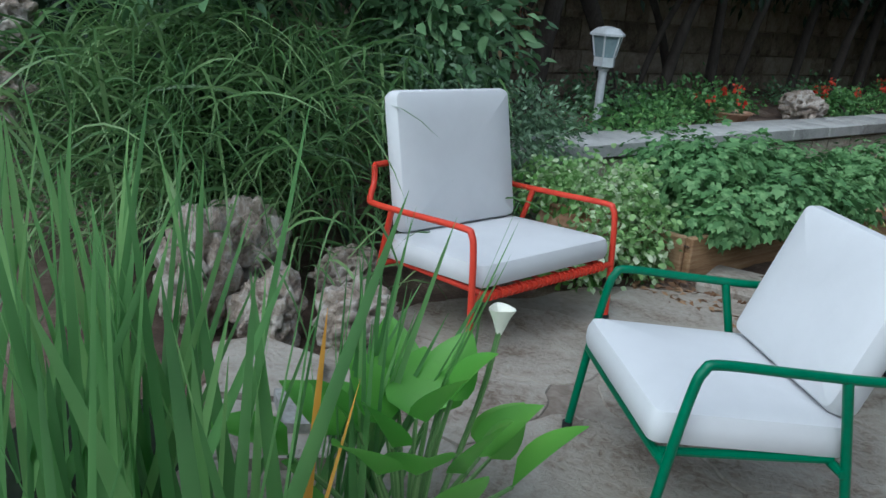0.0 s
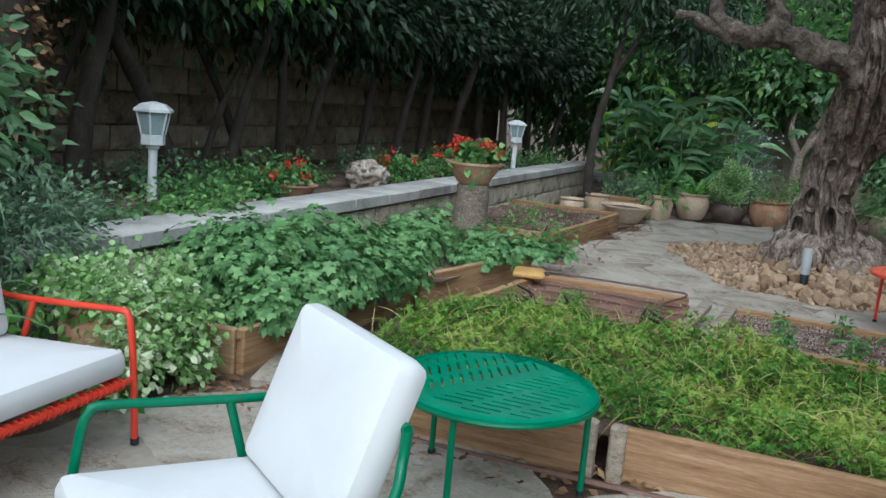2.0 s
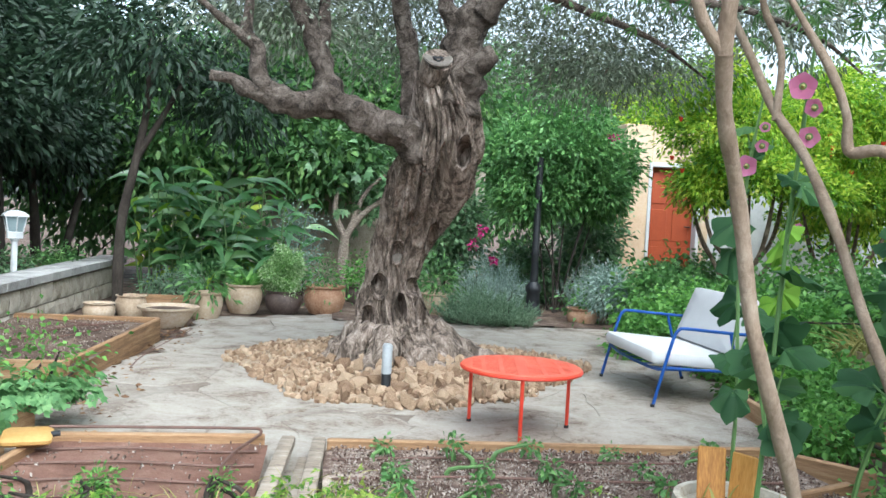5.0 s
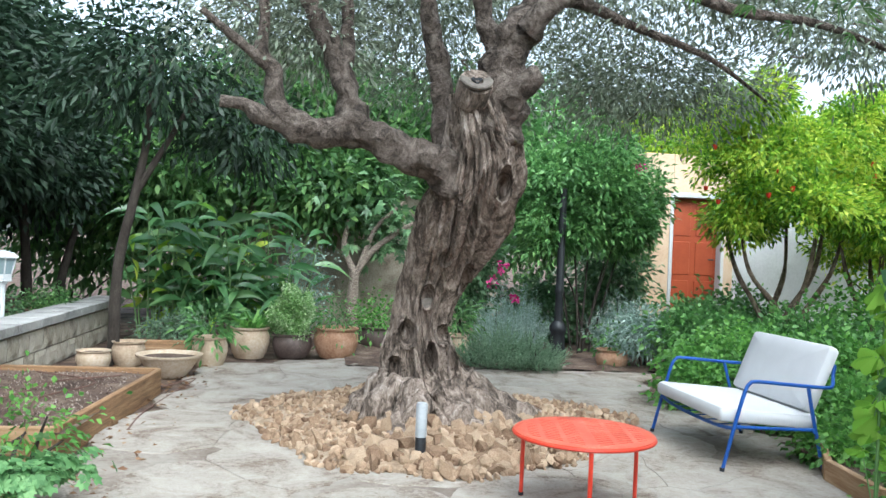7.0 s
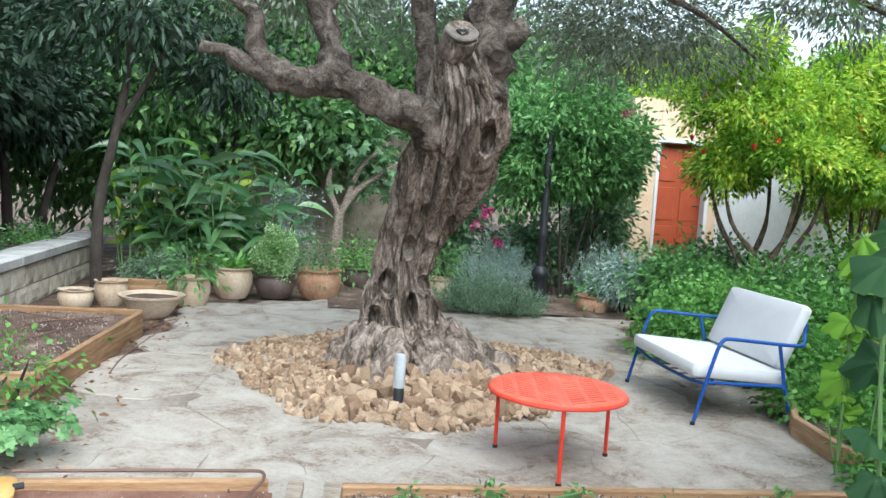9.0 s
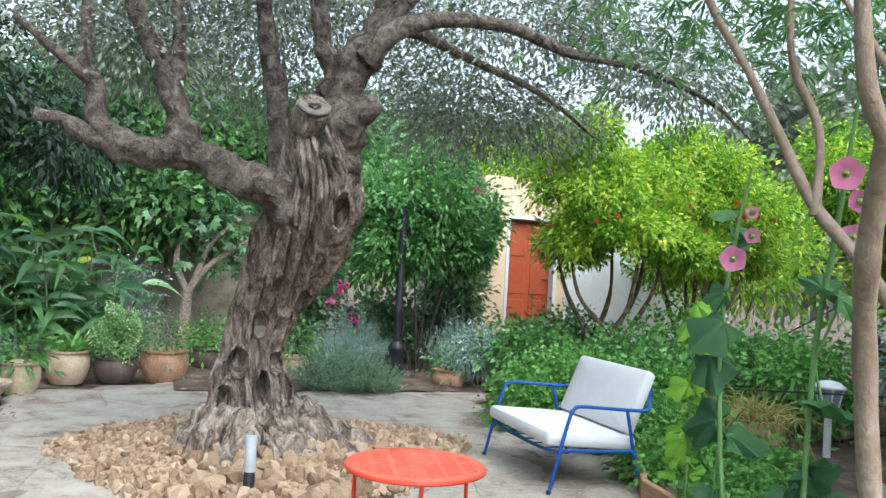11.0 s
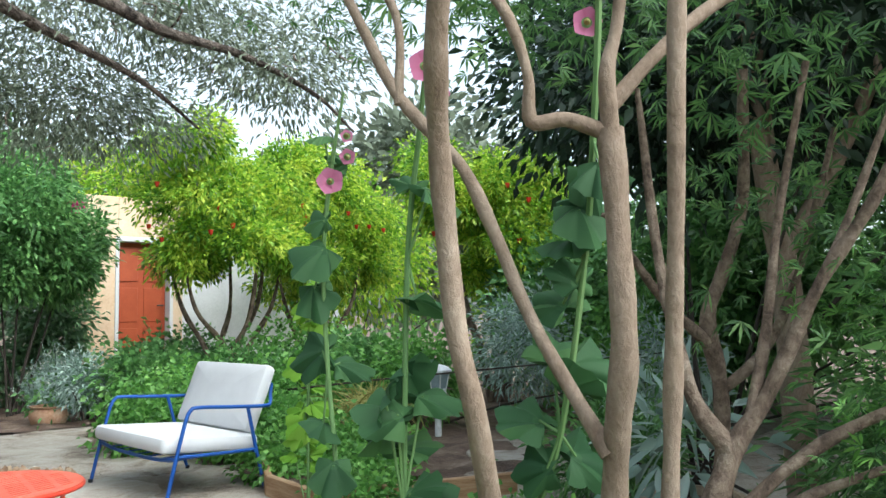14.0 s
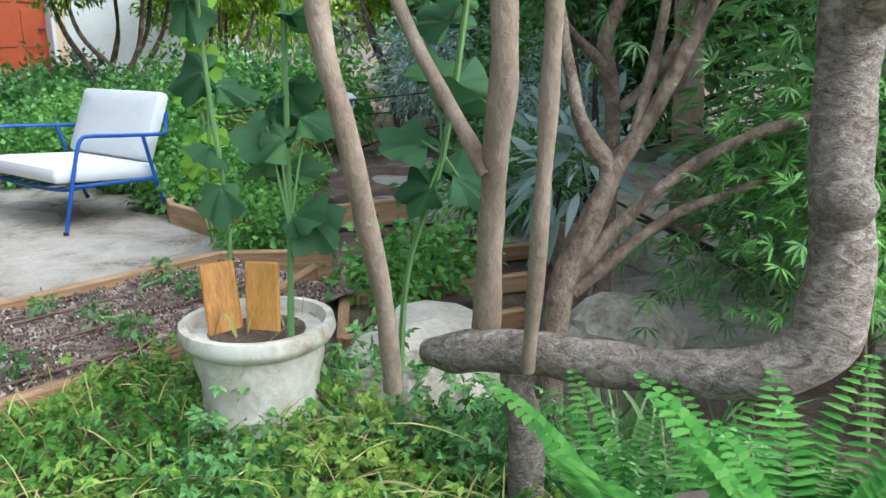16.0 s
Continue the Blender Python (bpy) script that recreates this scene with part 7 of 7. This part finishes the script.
pot("clay_bowl", "brown clay bowl on the side path", pose(4.1, 2.6, -0.02), 0.24, 0.3, FLARED, SAND_POT)
t = bush("violet_bush", "shrub with violet flower clusters", "shrub", L_MID, [((3.6, 0.55, 1.2), (0.4, 0.35, 0.4), 60)], 0.07, 0.02, per=8, spread=0.08, stems=4)
crown("blossoms", t, VIOLET, [((-0.25, 0.12, 0.15), (0.16, 0.16, 0.12), 40)], 0.025, 0.02, per=6, spread=0.03, label="violet flower clusters")
bush("distant_trees", "pale distant trees beyond the house", "tree", L_OLIVE, [((0.0, 24, 4.0), (4.0, 2.0, 3.0), 550), ((9.0, 24, 4.0), (5.0, 2.0, 2.6), 600), ((15, 16, 4.0), (2.5, 4.0, 3.0), 500)], 0.390, 0.182, per=16, spread=0.4, stems=4)

bush("back_hedge", "dense mixed green trees closing the far garden", "hedge", L_MID, [((-4.0, 15.5, 2.4), (2.2, 1.2, 2.6), 420), ((-0.5, 16.0, 2.6), (2.4, 1.0, 2.4), 420), ((3.6, 15.6, 2.8), (2.2, 1.0, 2.2), 400)], 0.19, 0.1, per=16, spread=0.25)
bush("back_hedge", "dense yellow-green trees beyond the white wall", "hedge", L_POM, [((9.5, 12.0, 2.2), (1.8, 1.6, 1.6), 360), ((10.8, 8.6, 2.0), (1.5, 2.0, 1.9), 360), ((6.8, 15.4, 3.2), (2.0, 0.8, 1.2), 240)], 0.13, 0.06, per=16, spread=0.2)
bush("side_hedge", "tangled green shrubs beyond the side path", "hedge", L_MID, [((11.0, 5.2, 1.8), (1.4, 2.0, 2.0), 380), ((11.0, 1.8, 2.2), (1.4, 2.0, 2.4), 380), ((9.0, -1.2, 2.2), (1.8, 1.4, 2.4), 330), ((6.3, -1.6, 2.0), (1.6, 1.2, 2.2), 300)], 0.16, 0.08, per=16, spread=0.24)
bush("leafy_border", "bright mixed shrubs along the garden path", "shrub", L_GREEN, [((6.4, 6.9, 0.55), (0.7, 0.6, 0.55), 240), ((7.3, 4.9, 0.8), (0.7, 0.7, 0.8), 260), ((5.2, 7.4, 0.35), (0.7, 0.5, 0.4), 200), ((6.6, 9.2, 0.6), (0.9, 0.6, 0.6), 240)], 0.085, 0.05, per=9, spread=0.1, floor=0.0, stems=5)
t = thing("feathery_shrub", "feathery green shrub with fingered leaves over the path", "shrub", pose(3.1, 1.0, 0.0))
palmate("foliage", t, L_GREEN, [((0, 0, 0.8), (0.45, 0.4, 0.4), 60), ((0.6, 0.4, 1.0), (0.6, 0.5, 0.5), 60), ((0.3, -0.5, 1.5), (0.6, 0.4, 0.5), 50), ((-0.35, 0.1, 0.7), (0.28, 0.3, 0.25), 36)], 0.052, 8, 0.1, slim=0.18)
for x, y, h in ((0, 0, 1.0), (0.3, 0.2, 1.4), (0.1, -0.4, 1.8), (-0.3, 0.1, 0.9), (0.5, 0.4, 1.5)):
    part("stem", Shape().tube([(x * 0.3, y * 0.3, -0.03), (x * 0.6, y * 0.7, h * 0.5), (x, y, h)], [0.012, 0.009, 0.004], 6, 4), BROWN_BARK, t)

bush("tall_evergreen", "dark leafy tree rising over the side path", "tree", L_DARK, [((4.9, 3.0, 2.6), (1.0, 1.2, 0.9), 420), ((6.4, 4.4, 3.2), (1.3, 1.4, 1.1), 420), ((4.2, 1.6, 2.9), (1.3, 1.2, 0.8), 220), ((3.4, 0.3, 2.9), (1.2, 1.0, 0.8), 180)], 0.1, 0.05, per=16, spread=0.16, stems=5)
bush("ground_cover", "small-leaved green plants spilling over the timber edge", "plant", L_GREEN, [((3.85, 4.75, 0.14), (0.45, 0.35, 0.14), 200), ((3.55, 4.3, 0.1), (0.35, 0.25, 0.14), 110), ((3.9, 5.6, 0.14), (0.4, 0.5, 0.16), 200), ((3.3, 3.0, 0.12), (0.5, 0.35, 0.16), 160)], 0.05, 0.04, per=8, spread=0.06, floor=0.0)


# ---- pieces of paving and walls ----
def inside(x, y, poly):
    hit = False
    for (x0, y0), (x1, y1) in zip(poly, poly[1:] + poly[:1]):
        if (y0 > y) != (y1 > y) and x < (x1 - x0) * (y - y0) / (y1 - y0) + x0:
            hit = not hit
    return hit


def flagging(parent, poly, spacing, joint, skip=None):
    """Irregular flagstones: cells round scattered seeds, shrunk by the joint."""
    xs, ys = [p[0] for p in poly], [p[1] for p in poly]
    seeds = []
    for y in np.arange(min(ys), max(ys), spacing):
        for x in np.arange(min(xs), max(xs), spacing):
            s = (x + rng.uniform(-0.42, 0.42) * spacing, y + rng.uniform(-0.42, 0.42) * spacing)
            if inside(*s, poly):
                seeds.append(s)
    for s in seeds:
        if skip and skip(*s):
            continue
        cell = [Vector((s[0] + 0.75 * spacing * math.cos(q), s[1] + 0.75 * spacing * math.sin(q))) for q in np.linspace(0, 2 * math.pi, 14, endpoint=False)]
        for o in seeds:
            d = Vector((o[0] - s[0], o[1] - s[1]))
            if o == s or d.length > 2.2 * spacing:
                continue
            nrm, lim = d.normalized(), d.length / 2 - joint
            out = []
            for a, b in zip(cell, cell[1:] + cell[:1]):
                da, db = (a - Vector(s)).dot(nrm) - lim, (b - Vector(s)).dot(nrm) - lim
                if da <= 0:
                    out.append(a)
                if (da < 0) != (db < 0):
                    out.append(a + (b - a) * (da / (da - db)))
            cell = out
            if len(cell) < 3:
                break
        if len(cell) < 3:
            continue
        fine = [a.lerp(b, k / 5) for a, b in zip(cell, cell[1:] + cell[:1]) for k in range(5) if (b - a).length > 0.02 or k == 0]
        n = len(fine)
        z = rng.uniform(-0.002, 0.003)
        jit = [ragged(p.x, p.y) for p in fine]
        low = [(p.x - s[0], p.y - s[1], -0.03) for p in jit]
        mid = [(p.x - s[0], p.y - s[1], z - 0.004) for p in jit]
        top = [((p.x - s[0]) * 0.993, (p.y - s[1]) * 0.993, z) for p in jit]
        f = [tuple(range(2 * n, 3 * n))] + [(k, (k + 1) % n, n + (k + 1) % n, n + k) for k in range(n)] + [(n + k, n + (k + 1) % n, 2 * n + (k + 1) % n, 2 * n + k) for k in range(n)]
        ob = part("flagstone", Shape().add(low + mid + top, f), FLAG, parent, "", False)
        ob.location = (s[0], s[1], 0)


flagging(patio_front, FRONT, 0.58, 0.006)
flagging(patio_court, COURT, 0.66, 0.002, lambda x, y: abs((x - 1.2) / 1.5) + abs((y - 6.8) / 1.5) < 0.6)
flagging(patio_side, SIDE, 0.75, 0.007)


def rough_block(w, h, d, seed):
    """A hewn block facing +x, its face swelling out a little."""
    vs, fs, n = [], [], 5
    for j in range(n):
        for i in range(n):
            u, v = i / (n - 1), j / (n - 1)
            edge = min(u, 1 - u, v, 1 - v) * 4
            x = d * (0.6 + 0.4 * min(1, edge)) + 0.25 * d * noise.noise(Vector((u * 3 + seed, v * 3, seed * 0.7)))
            vs.append((x, (u - 0.5) * w, v * h))
    for j in range(n - 1):
        for i in range(n - 1):
            fs.append((j * n + i, j * n + i + 1, (j + 1) * n + i + 1, (j + 1) * n + i))
    ring = [i for i in range(n)] + [j * n + n - 1 for j in range(1, n)] + [(n - 1) * n + i for i in range(n - 2, -1, -1)] + [j * n for j in range(n - 2, 0, -1)]
    o = len(vs)
    vs += [(-0.02, vs[k][1], vs[k][2]) for k in ring]
    m = len(ring)
    fs += [(o + k, o + (k + 1) % m, ring[(k + 1) % m], ring[k]) for k in range(m)]
    return Shape().add(vs, fs)


def courses(parent, x, y0, y1, z0, heights, lengths, depth, material, gap):
    pool = {}
    z = z0
    for row, h in enumerate(heights):
        y = y0 - rng.uniform(0, 0.3)
        while y < y1:
            w = lengths[int(rng.integers(0, len(lengths)))]
            key = (row, w, int(rng.integers(0, 3)))
            if key not in pool:
                pool[key] = mesh_of("block", rough_block(w - gap, h - gap, depth, len(pool) * 1.7), material, False)
            ob = part("block", pool[key], material, parent)
            ob.location = (x, y + w / 2, z)
            y += w
        z += h


courses(wall_low, -2.42, 0.95, 12.0, -0.02, (0.2, 0.215), (0.28, 0.34, 0.4), 0.035, LIMESTONE, 0.012)
courses(wall_old, -5.0, 0.6, 14.0, 0.35, (0.27, 0.24, 0.3, 0.26, 0.28, 0.27), (0.4, 0.55, 0.7), 0.05, OLD_STONE, 0.02)
y = 0.9
while y < 12.1:
    w = rng.uniform(0.5, 0.8)
    ob = part("cap_slab", Shape().box((-2.72, y + 0.004, 0.405), (-2.355, min(y + w, 12.2) - 0.004, 0.5 + rng.uniform(-0.004, 0.004)), 0.009), CAPSTONE, wall_low)
    y += w
